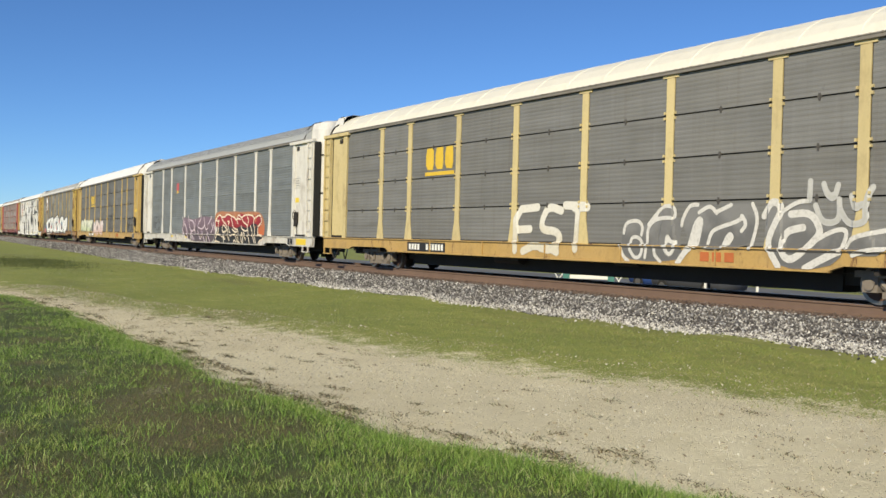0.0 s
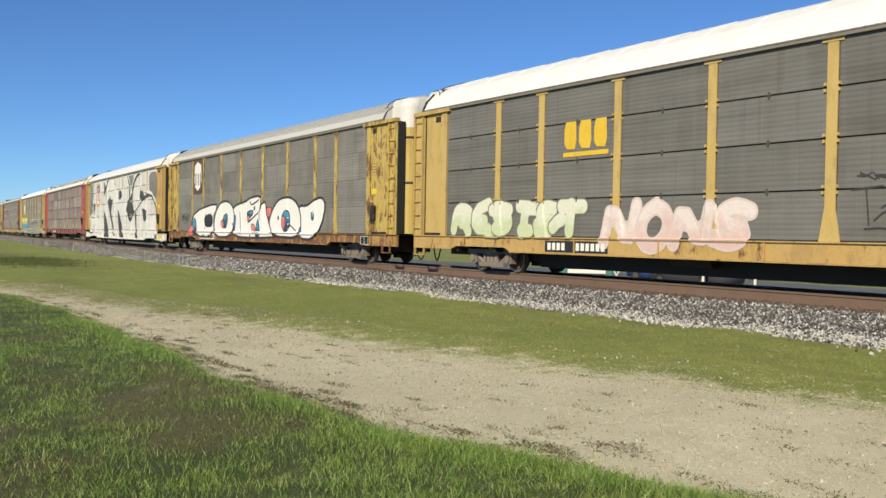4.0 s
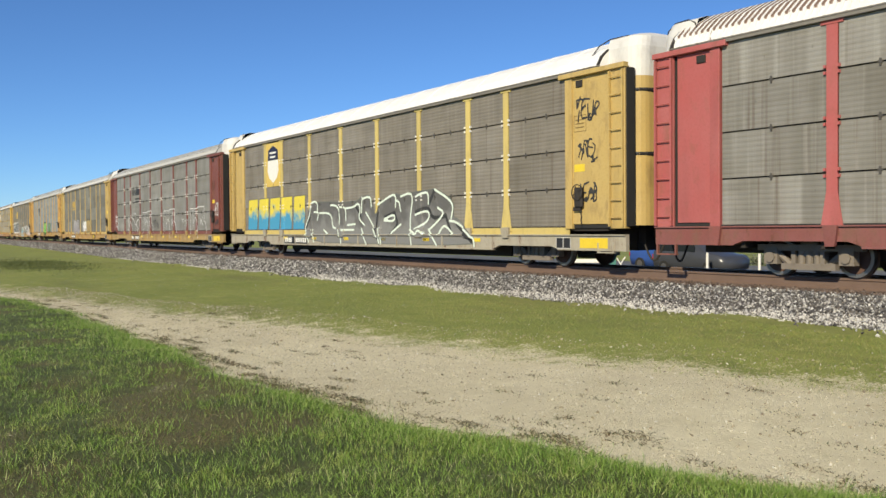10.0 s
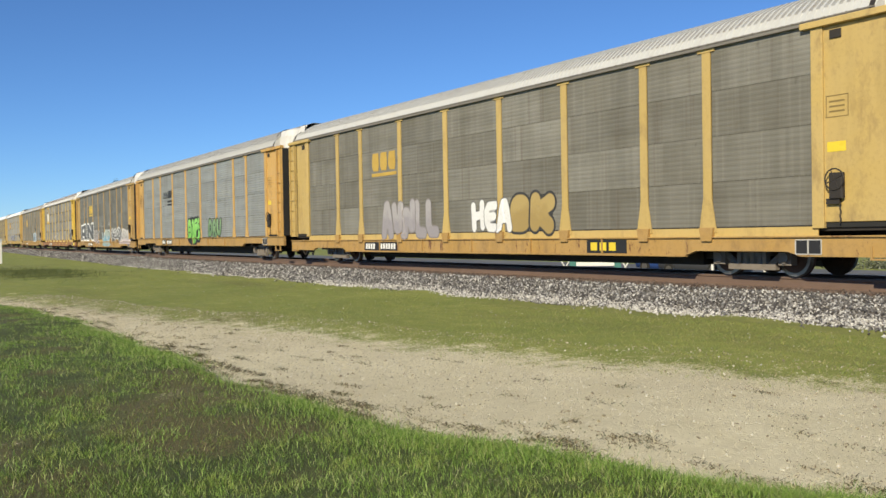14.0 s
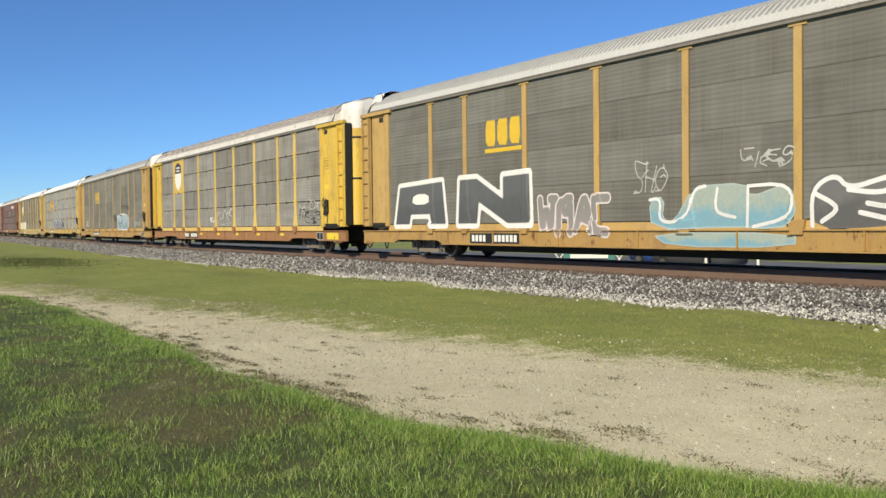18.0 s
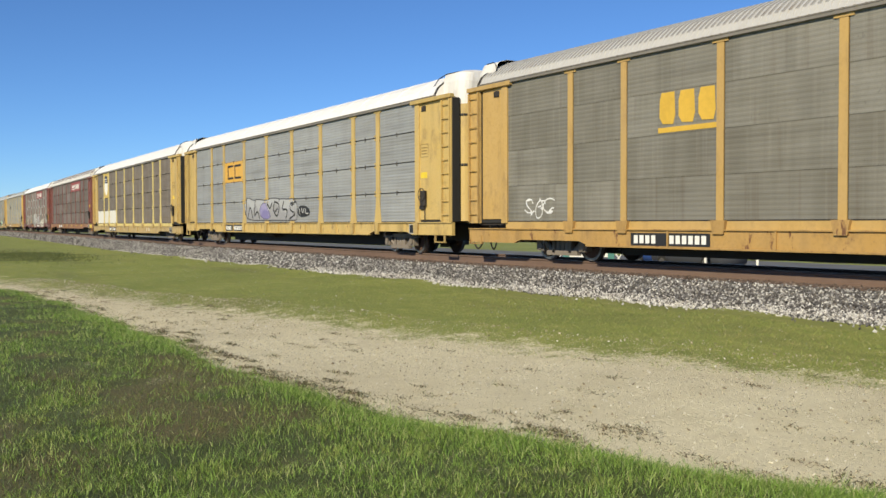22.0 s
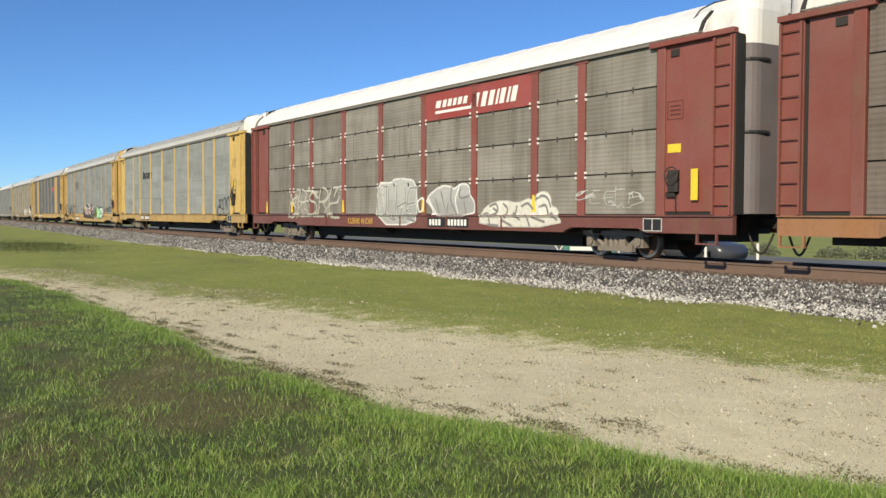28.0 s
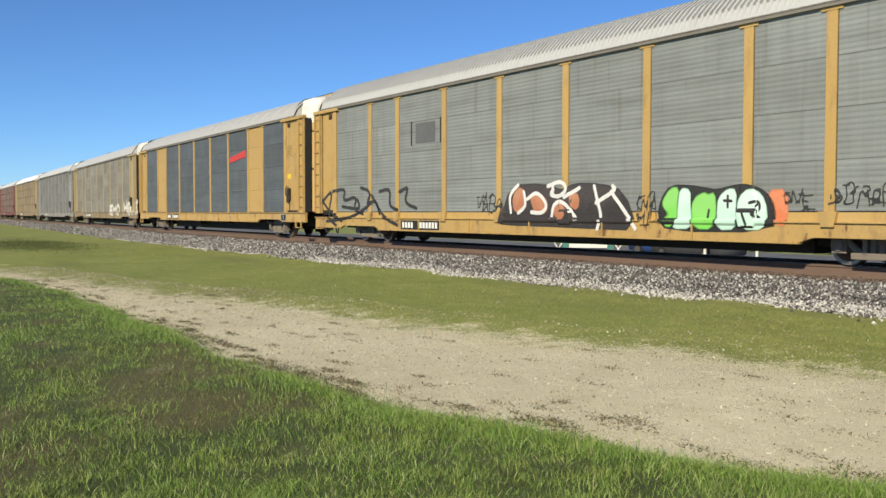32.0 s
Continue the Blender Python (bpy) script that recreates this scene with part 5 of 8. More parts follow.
def seg_distance(X, Z, pts):
    best = np.full(X.shape, 9.0)
    for (ax, az), (bx, bz) in zip(pts[:-1], pts[1:]):
        dx, dz = bx - ax, bz - az
        t = np.clip(((X - ax) * dx + (Z - az) * dz) / max(1e-9, dx * dx + dz * dz), 0, 1)
        best = np.minimum(best, np.hypot(X - ax - t * dx, Z - az - t * dz))
    return best


def inside(X, Z, pts):
    res = np.zeros(X.shape, bool)
    for (ax, az), (bx, bz) in zip(pts, np.roll(pts, -1, 0)):
        hit = ((az > Z) != (bz > Z)) & (X < (bx - ax) * (Z - az) / (bz - az + 1e-12) + ax)
        res ^= hit
    return res


def film(car, name, distance, x0, x1, z0, z1, limit, mat, cell, wide, label, lift=0.0):
    """A film of paint where distance() is below limit, laid over panels, posts and sill."""
    low = car["drop"] > 0
    floor = 0.61 - car["drop"]
    xs, zs = np.arange(x0, x1 + cell, cell), np.arange(max(floor, z0), min(4.56, z1) + cell, cell)
    X, Z = np.meshgrid(xs, zs, indexing="ij")
    D = distance(X, Z)
    gx, gz = np.gradient(D, cell)
    norm = np.hypot(gx, gz) + 1e-6
    over = np.clip(D - limit, 0, cell * 1.5)
    PX, PZ = X - gx / norm * over, np.clip(Z - gz / norm * over, floor, 4.56)
    k, m = X.shape
    idx = np.arange(k * m).reshape(k, m)
    quads = np.stack([idx[:-1, :-1], idx[1:, :-1], idx[1:, 1:], idx[:-1, 1:]], -1)
    ins = D < limit
    keep = ins[:-1, :-1] | ins[1:, :-1] | ins[1:, 1:] | ins[:-1, 1:]
    quads = quads[keep]
    used, inv = np.unique(quads, return_inverse=True)
    flat = lambda a: a.reshape(-1)[used]
    px, pz = flat(PX) - car["slack"], flat(PZ)
    me = numpy_mesh(name, np.stack([px, wall_y(px, pz, wide, low), pz], -1), inv.reshape(-1, 4), [mat])
    a = me.attributes.new("reach", "FLOAT", "POINT")
    a.data.foreach_set("value", flat(np.minimum(D, limit)).astype(np.float32))
    b = me.attributes.new("level", "FLOAT", "POINT")
    b.data.foreach_set("value", ((pz - z0) / (z1 - z0)).astype(np.float32))
    return put(name, me, car, (0, -lift, 0), label)


def spray(name, low, high, line, halo, stroke, width, core=None, speckle=0.15):
    """Spray paint: fill that fades from low to high, an outline, an outer halo, a highlight core."""
    key = ("spray", name)
    if key in MADE:
        return MADE[key]
    n = Nodes(name)
    vec, rnd = place_vector(n)
    reach, level = n.add("Attribute"), n.add("Attribute")
    reach.attribute_name, level.attribute_name = "reach", "level"
    cloud = n.noise(vec, 1.6, 3.0)
    fine = n.noise(vec, 14.0, 4.0, 0.7)
    lv = n.math("ADD", level.outputs["Fac"], n.ramp(cloud, 0.3, 0.7, -0.25, 0.25))
    c = n.mix(n.ramp(lv, 0.35, 0.65), low, high)
    if core is not None:
        c = n.mix(n.ramp(reach.outputs["Fac"], stroke * 0.25, stroke * 0.4, 1, 0), c, core)
    c = n.mix(n.ramp(reach.outputs["Fac"], stroke - 0.015, stroke + 0.015), c, line)
    if halo is not None:
        c = n.mix(n.ramp(reach.outputs["Fac"], stroke + width - 0.015, stroke + width + 0.015), c, halo)
    c = n.mix(n.ramp(fine, 0.5, 0.8, 0, speckle * 2), c, (0.16, 0.15, 0.14))
    MADE[key] = n.done(c, 0.6)
    return MADE[key]


def lettering(car, text, x0, x1, z0, z1, mat, stroke=0.16, line=0.05, halo=0.0, lean=0.0, bounce=0.08, seed=1, cell=0.05, label="spray-painted letters", wild=0, lift=0.0):
    """Graffiti letters drawn as thick strokes from x0 to x1."""
    rng = np.random.default_rng(seed)
    k = len(text)
    step = (x1 - x0) / k
    grow = stroke + line + halo
    for i, ch in enumerate(text):
        runs = []
        a, w = x0 + i * step + grow * 0.75, step - grow * 1.35
        lo, hi = z0 + grow + rng.uniform(0, bounce), z1 - grow - rng.uniform(0, bounce)
        mid, spin, size = np.array([a + w / 2, (lo + hi) / 2]), rng.normal(0, 0.05), rng.uniform(0.94, 1.06)
        turn = np.array([[math.cos(spin), math.sin(spin)], [-math.sin(spin), math.cos(spin)]]) * size
        for p in polyline(GLYPHS[ch]):
            q = np.stack([a + p[:, 0] * w, lo + p[:, 1] * (hi - lo)], -1)
            q = np.clip((q - mid) @ turn + mid, (x0 - 9, z0 + grow * 0.6), (x1 + 9, z1 - grow * 0.6))
            q[:, 0] += lean * (q[:, 1] - lo)
            runs.append(rounded(q + rng.normal(0, 0.012 + 0.03 * (wild > 0), q.shape), False, 2 if ch in "BCGOPRSUDJ~z" else 1))
        for _ in range(wild):
            e = np.array([a + w * rng.uniform(0, 1), lo + (hi - lo) * rng.choice([0.0, 0.5, 1.0])])
            d = np.array([rng.choice([-1, 1]) * rng.uniform(0.3, 0.8) * w, rng.uniform(-0.35, 0.35) * (hi - lo)])
            runs.append(np.clip(np.stack([e, e + d * 0.55 + (0.04, 0.06), e + d]), (x0 + grow, lo), (x1 - grow, hi)))
        al = np.concatenate(runs)
        film(car, "graffiti", near_runs(runs), al[:, 0].min() - grow - 0.05, al[:, 0].max() + grow + 0.05, z0, z1, grow, mat, cell, car["post_width"], label, lift + 0.0012 * (i % 3))


def near_runs(runs):
    """Distance to the nearest of some drawn lines."""
    def distance(X, Z):
        d = np.full(X.shape, 9.0)
        for q in runs:
            d = np.minimum(d, seg_distance(X, Z, q))
        return d
    return distance


def in_field(q):
    """Signed distance to the edge of a filled field."""
    def distance(X, Z):
        e = seg_distance(X, Z, np.concatenate([q, q[:1]]))
        return np.where(inside(X, Z, q), -e, e)
    return distance


def shapes(car, texts, mat, grow=0.0, cell=0.06, label="spray-painted shape", soft=True, lift=0.0):
    """Filled graffiti fields, one for each outline."""
    for i, t in enumerate(texts):
        q = polyline(t)[0]
        q = rounded(q, True, 1) if soft else q
        (x0, z0), (x1, z1) = q.min(0) - grow - 0.06, q.max(0) + grow + 0.06
        film(car, "graffiti", in_field(q), x0, x1, z0, z1, max(grow, 0.001), mat, cell, car["post_width"], label, lift + 0.0007 * (i % 3))


def strokes(car, texts, mat, half, label, lift=0.0):
    """Freehand painted lines."""
    for i, t in enumerate(texts):
        q = rounded(polyline(t)[0])
        (x0, z0), (x1, z1) = q.min(0) - half - 0.06, q.max(0) + half + 0.06
        film(car, "graffiti", near_runs([q]), x0, x1, z0, z1, half, mat, max(0.02, min(0.04, half * 0.7)), car["post_width"], label, lift + 0.0009 * (i % 4))


def plate(car, name, x0, x1, z0, z1, mat, y=-1.512, thick=0.012, label=""):
    bm = bmesh.new()
    box(bm, x0, x1, y - thick, y, z0, z1)
    return part(name, bm, mat, car, label)


def outline_plate(car, name, pts, mat, y, label=""):
    bm = bmesh.new()
    fr = [bm.verts.new((x, y - 0.006, z)) for x, z in pts]
    bk = [bm.verts.new((x, y, z)) for x, z in pts]
    bm.faces.new(fr)
    bm.faces.new(bk[::-1])
    k = len(pts)
    for i in range(k):
        bm.faces.new((fr[i], bk[i], bk[(i + 1) % k], fr[(i + 1) % k]))
    return part(name, bm, mat, car, label)


def number_bars(car, x0, x1, z0=0.66, z1=0.86, back=BLACK, ink=WHITE):
    """A stencilled number, as plain bars on a dark field."""
    z0, z1 = z0 - car["drop"], z1 - car["drop"]
    plate(car, "number_board", x0 - 0.08, x1 + 0.08, z0 - 0.04, z1 + 0.04, back, -1.532, 0.006)
    k = 12
    w = (x1 - x0) / k
    bm = bmesh.new()
    for i in range(k):
        if i not in (4, 5):
            box(bm, x0 + i * w + 0.03, x0 + (i + 1) * w - 0.03, -1.544, -1.538, z0 + 0.01, z1 - 0.01)
    tagged(part("number", bm, ink, car), kind="stuff")


def small_print(car, style, seedling):
    """Notices on the end plate, reflectors and the stencil box on the sill."""
    rng = random.Random(seedling)
    ink = plain("notice_ink_" + style["key"], tuple(c * 0.4 for c in style.get("door", style["post"])), 0.6)
    z = 3.0 + rng.uniform(-0.2, 0.4)
    bm = bmesh.new()
    for a, b, c, d in ((12.2, 12.68, z, z + 0.015), (12.2, 12.68, z + 0.38, z + 0.395), (12.2, 12.215, z, z + 0.39), (12.665, 12.68, z, z + 0.39)):
        box(bm, a, b, -1.506, -1.499, c, d)
    for i in range(3):
        box(bm, 12.27, 12.6, -1.506, -1.499, z + 0.09 + i * 0.09, z + 0.12 + i * 0.09)
    part("notice_frame", bm, ink, car)
    plate(car, "yellow_notice", 12.22, 12.62, 2.32, 2.5, YELLOW_MARK, -1.499, 0.006)
    d = car["drop"]
    plate(car, "stencil_box", 11.5, 12.1, 0.64 - d, 0.92 - d, BLACK, -1.532, 0.006)
    bm = bmesh.new()
    for a, b, e, f in ((11.5, 12.1, 0.635, 0.655), (11.5, 12.1, 0.9, 0.92), (11.495, 11.52, 0.635, 0.92), (12.08, 12.105, 0.635, 0.92), (11.78, 11.81, 0.64, 0.9)):
        box(bm, a, b, -1.546, -1.538, e - d, f - d)
    part("stencil_frame", bm, plain("stencil_grey", (0.5, 0.49, 0.46), 0.6), car)
    if style.get("marked"):
        bm = bmesh.new()
        box(bm, -0.2, 0.2, -1.54, -1.53, 0.78, 0.88)
        me = cached("reflector", lambda: mesh_of(bm, "reflector", YELLOW_MARK))
        for x in POSTS[1:7]:
            put("reflector", me, car, (x + 0.45, 0, -d))
        plate(car, "end_reflector", 12.45, 13.5, 0.66 - d, 0.9 - d, YELLOW_MARK, -1.532, 0.006)


def block_logo(car, x0=-6.6, x1=-4.9, z0=2.95, z1=3.75, colour=None, under=True):
    """A railway's lettered mark, as three plain blocks over a bar."""
    mat = colour or plain("logo_gold", (0.68, 0.45, 0.04), 0.5)
    x0, x1 = x0 - car["slack"], x1 - car["slack"]
    w = (x1 - x0) / 3
    for i in range(3):
        a, b = x0 + i * w + 0.04, x0 + (i + 1) * w - 0.06
        outline_plate(car, "logo_block", [(a + 0.1, z0 + 0.16), (b - 0.06, z0 + 0.14), (b, z0 + 0.34), (b - 0.03, z1), (a + 0.06, z1), (a, z1 - 0.2), (a, z0 + 0.3)], mat, -1.506, "gold painted block of a railway mark")
    if under:
        plate(car, "logo_bar", x0, x1, z0 - 0.03, z0 + 0.08, mat, -1.506, 0.008)


def sill_words(car, words, x0, z0, width, mat):
    """Painted words on the side sill."""
    font = bpy.data.curves.new("words", "FONT")
    font.body, font.size, font.extrude = words, 0.28, 0.002
    ob = bpy.data.objects.new("words", font)
    me = bpy.data.meshes.new_from_object(ob)
    bpy.data.objects.remove(ob)
    xs = [v.co.x for v in me.vertices]
    grow = width / (max(xs) - min(xs))
    me.transform(Matrix.Translation((x0, -1.541, z0 - car["drop"])) @ Matrix.Rotation(math.pi / 2, 4, "X") @ Matrix.Diagonal((grow, 1, 1, 1)))
    me.materials.clear()
    me.materials.append(mat)
    return put("painted_words", me, car, (0, 0, 0), "yellow painted words on the sill")


def sill_blocks(car, x0, mat, board=False):
    """A short painted mark on the sill, as three plain blocks."""
    if board:
        d = car["drop"]
        plate(car, "mark_board", x0 - 0.15, x0 + 1.3, 0.62 - d, 0.93 - d, BLACK, -1.532, 0.006)
    for i in range(3):
        plate(car, "mark_block", x0 + i * 0.34, x0 + i * 0.34 + 0.24, 0.68 - car["drop"], 0.87 - car["drop"], mat, -1.532, 0.012)


def shield_logo(car, field, top, low, z0=2.78, z1=4.62, stripes=False):
    """A plate with a two-part shield, between two posts."""
    plate(car, "logo_plate", -9.1, -7.44, z0, z1, field, -1.505, 0.015)
    c, w, m = -8.27, 0.6, (z0 + z1) / 2
    h = (z1 - z0) * 0.42
    outline_plate(car, "shield_band", [(c - w, m + 0.25 * h), (c - w * 0.9, m + 0.8 * h), (c - w * 0.6, m + 0.88 * h), (c, m + h * 1.05), (c + w * 0.6, m + 0.88 * h), (c + w * 0.9, m + 0.8 * h), (c + w, m + 0.25 * h)], top, -1.521)
    for i in range(2):
        plate(car, "band_bar", c - w * (0.6 - 0.08 * i), c + w * (0.6 - 0.08 * i), m + h * (0.6 - 0.22 * i), m + h * (0.7 - 0.22 * i), low, -1.528, 0.006)
    base = [(c - w, m + 0.24 * h), (c + w, m + 0.24 * h), (c + w * 1.05, m - 0.35 * h), (c + w * 0.7, m - 0.75 * h), (c, m - h), (c - w * 0.7, m - 0.75 * h), (c - w * 1.05, m - 0.35 * h)]
    outline_plate(car, "shield", base, low, -1.52)
    if stripes:
        for i in range(4):
            x = c - w * 0.75 + i * w * 0.5
            plate(car, "stripe", x - 0.05, x + 0.05, m - h * 0.62, m + h * 0.22, stripes, -1.527, 0.005)


def chip_layers():
    ink = spray("black_ink", (0.03,) * 3, (0.04,) * 3, (0.03,) * 3, None, 0.03, 0.0)
    chalk = spray("white_ink", (0.66,) * 3, (0.74,) * 3, (0.7,) * 3, None, 0.03, 0.0)
    dim = spray("dull_white_ink", (0.42, 0.42, 0.4), (0.5, 0.5, 0.48), (0.45,) * 3, None, 0.03, 0.0)
    pale_tag = spray("cream_piece", (0.62, 0.58, 0.48), (0.68, 0.66, 0.6), (0.4, 0.39, 0.36), None, 0.1, 0.04)
    lines = {n: spray(n + "_ink", v, v, v, None, 0.03, 0.0, None, d) for n, v, d in (
        ("pale", (0.6, 0.59, 0.57), 0.3), ("cream_line", (0.74, 0.64, 0.5), 0.1), ("pink_line", (0.6, 0.5, 0.56), 0.15), ("mint_line", (0.68, 0.76, 0.68), 0.08), ("soft_dark", (0.22, 0.21, 0.2), 0.2))}
    return dict(ink=ink, chalk=chalk, dim=dim, cream=pale_tag, **lines)


INK = chip_layers()


def tag(car, text, x0, x1, z0, z1, mat="ink", stroke=0.022, seed=1, lean=0.1, label="scrawled spray-can tag"):
    return lettering(car, text, x0, x1, z0, z1, INK[mat], stroke * 0.72, 0.0, 0.0, lean, 0.16, seed, 0.022, label, 2)


def decorate():
    c = {st["key"]: car for st, car in zip(STYLES, CARS)}
    for st, car in zip(STYLES, CARS):
        car["post_width"], car["drop"], car["slack"] = st.get("wide", WIDE), 0.17 if st.get("low") else 0.0, st["slack"]
    for i, (st, car) in enumerate(zip(STYLES, CARS)):
        if i < 20:
            small_print(car, st, i)
        if st["key"] not in "bdeq":
            number_bars(car, -7.2, -5.05) if i < 2 else number_bars(car, -6.95, -4.7)
    # first: gold mark, silver pieces
    block_logo(c["a"], -6.84, -5.14, 2.95, 3.75)
    lettering(c["a"], "FST", -2.0, 1.2, 0.62, 2.0, INK["cream"], 0.075, 0.03, seed=2, wild=1, label="pale cream faded graffiti letters")
    dusk = spray("dusk_fill", (0.13, 0.13, 0.132), (0.2, 0.2, 0.2), (0.17, 0.17, 0.17), None, 0.0, 0.02, None, 0.25)
    jet = spray("jet_fill", (0.02, 0.02, 0.021), (0.03, 0.03, 0.03), (0.025,) * 3, None, 0.0, 0.02, None, 0.12)
    shapes(c["a"], ["2.33,1.20 2.49,1.51 2.91,1.55 3.08,1.39 3.25,1.46 3.69,1.84 3.95,1.86 4.11,1.75 4.08,1.59 4.28,1.44 4.20,1.04 4.43,0.74 3.48,0.63 2.42,0.69", "4.27,1.48 4.50,1.85 4.74,1.82 5.12,1.84 5.27,1.67 5.66,1.85 6.30,1.84 6.41,1.60 6.20,0.95 4.66,0.96", "6.52,1.60 6.76,1.89 6.96,1.83 6.94,1.59 7.53,1.85 7.68,1.62 7.83,1.36 7.91,1.44 8.40,1.33 8.37,0.92 7.99,0.65 6.95,0.62 6.64,0.96", "8.45,1.03 8.56,1.18 8.82,1.31 9.19,1.35 9.21,0.91 8.50,0.89"], dusk, 0.02, 0.05, "dark grey fill of the silver graffiti", soft=True, lift=0)
    strokes(c["a"], ["2.43,1.25 2.48,1.49 2.91,1.54 3.07,1.39 3.02,1.21", "2.34,0.95 2.45,0.71 2.63,0.62", "2.66,0.88 2.68,1.16 2.96,1.16 3.10,0.96 3.04,0.73 2.84,0.68 2.66,0.88", "3.25,1.44 3.66,1.82 3.95,1.85 4.09,1.75 4.07,1.57 3.83,1.59 3.44,1.55 3.22,1.35 3.23,1.03 3.18,0.71", "3.83,0.86 3.85,1.24 3.98,1.04 4.17,1.09 3.96,0.73 3.76,0.95", "3.47,0.94 3.47,0.78 3.68,0.63", "4.28,1.42 4.30,1.55 4.50,1.85 4.74,1.85", "4.78,1.69 5.10,1.84 5.27,1.67", "5.04,0.99 5.12,1.27 5.31,1.37 5.94,1.52 5.94,1.64 6.08,1.44 5.95,1.31", "5.27,1.69 5.66,1.83", "5.47,1.00 5.62,1.27 5.74,1.19 5.58,1.02", "6.22,1.84 6.39,1.54 6.20,0.97", "6.94,1.67 7.30,1.86 7.53,1.87", "7.79,1.17 8.10,1.32 8.38,1.36 8.41,1.22 8.28,0.96", "8.41,1.03 8.53,1.22 9.19,1.33", "8.55,0.89 8.84,0.99 9.20,1.01"], INK["pale"], 0.042, "silver white line of a graffiti letter", lift=0.004)
    strokes(c["a"], ["4.54,1.01 4.70,1.48 4.87,1.57 4.72,1.01", "6.52,1.60 6.71,1.89 6.91,1.83 6.94,1.69 6.87,1.57 6.68,1.24 6.64,1.00 6.90,0.65", "7.16,1.63 7.63,1.66 7.85,1.34 7.79,1.21 7.24,0.74 6.99,0.85 6.96,1.08 7.07,1.32 7.45,1.38", "8.28,0.96 7.98,0.84 7.53,0.62", "4.19,0.60 4.42,0.87 4.54,0.94"], INK["pale"], 0.07, "broad silver white line of a graffiti letter", lift=0.004)
    strokes(c["a"], ["7.58,1.89 7.59,2.23", "7.72,1.78 7.84,1.51 8.05,1.45 8.26,1.53 8.23,1.88", "7.89,2.17 7.96,1.98 8.12,1.88 8.20,2.14", "8.26,1.69 8.44,1.42 8.82,1.47 8.77,1.72 8.84,1.97 8.92,2.08", "8.49,1.94 8.56,1.69 8.72,1.79"], INK["dim"], 0.06, "thin faded white line over the graffiti", lift=0.004)
    rusty_mark = plain("orange_mark", (0.45, 0.13, 0.04), 0.6)
    for key, mat, board in (("a", rusty_mark, False), ("c", rusty_mark, False), ("i", YELLOW_MARK, True), ("o", plain("tan_mark", (0.6, 0.52, 0.38), 0.6), False)):
        sill_blocks(c[key], 5.4, mat, board)
    # second: badge, purple and red
    outline_plate(c["b"], "badge", [(-6.2, 3.35), (-6.15, 3.72), (-5.95, 3.78), (-5.72, 3.72), (-5.68, 3.35)], plain("badge_red", (0.5, 0.1, 0.11), 0.6), -1.506, "small red railway badge")
    plate(c["b"], "badge_bar", -6.12, -5.76, 3.2, 3.34, plain("badge_gold", (0.65, 0.42, 0.05), 0.5), -1.506, 0.006)
    haze = spray("orange_haze", (0.5, 0.13, 0.04), (0.42, 0.17, 0.08), (0.3, 0.2, 0.15), None, 0.0, 0.03, None, 0.3)
    scarlet = spray("scarlet_fill", (0.25, 0.012, 0.02), (0.33, 0.03, 0.04), (0.2, 0.02, 0.02), None, 0.0, 0.02, None, 0.15)
    mauve_base = spray("mauve_fill", (0.1, 0.075, 0.09), (0.19, 0.13, 0.17), (0.14, 0.1, 0.12), None, 0.0, 0.02, None, 0.3)
    shapes(c["b"], [".77,1.97 1.58,2.11 2.75,2.04 3.74,2.06 4.83,2.01 6.66,2.02 7.49,1.95 8.03,1.53 7.98,1.05 7.79,0.94 7.26,0.95 7.10,1.40 .79,1.40"], haze, 0.03, 0.05, "orange spray haze round the graffiti", soft=True, lift=0)
    shapes(c["b"], [".85,1.40 .94,1.74 1.44,1.98 1.80,1.81 2.38,1.86 2.47,1.96 3.12,1.95 3.39,1.84 3.83,1.84 4.06,1.71 4.42,1.98 5.24,1.89 5.78,1.93 6.66,1.82 7.15,1.90 7.56,1.85 7.70,1.54 7.38,1.40 7.11,1.13 6.39,1.40 5.65,1.26 4.86,1.40 4.03,1.25 2.78,1.24 1.42,1.35"], scarlet, 0.02, 0.05, "deep red upper part of the graffiti letters", soft=True, lift=0.003)
    shapes(c["b"], [".62,.67 1.02,1.01 1.41,1.40 2.78,1.40 4.03,1.25 4.86,1.40 5.73,1.26 6.39,1.50 7.17,1.45 7.19,0.99 7.92,0.96 7.93,0.83 7.47,0.75 7.27,0.62 5.37,0.60 4.06,0.60 2.81,0.62 .83,.60"], jet, 0.02, 0.05, "black lower part of the graffiti letters", soft=True, lift=0.006)
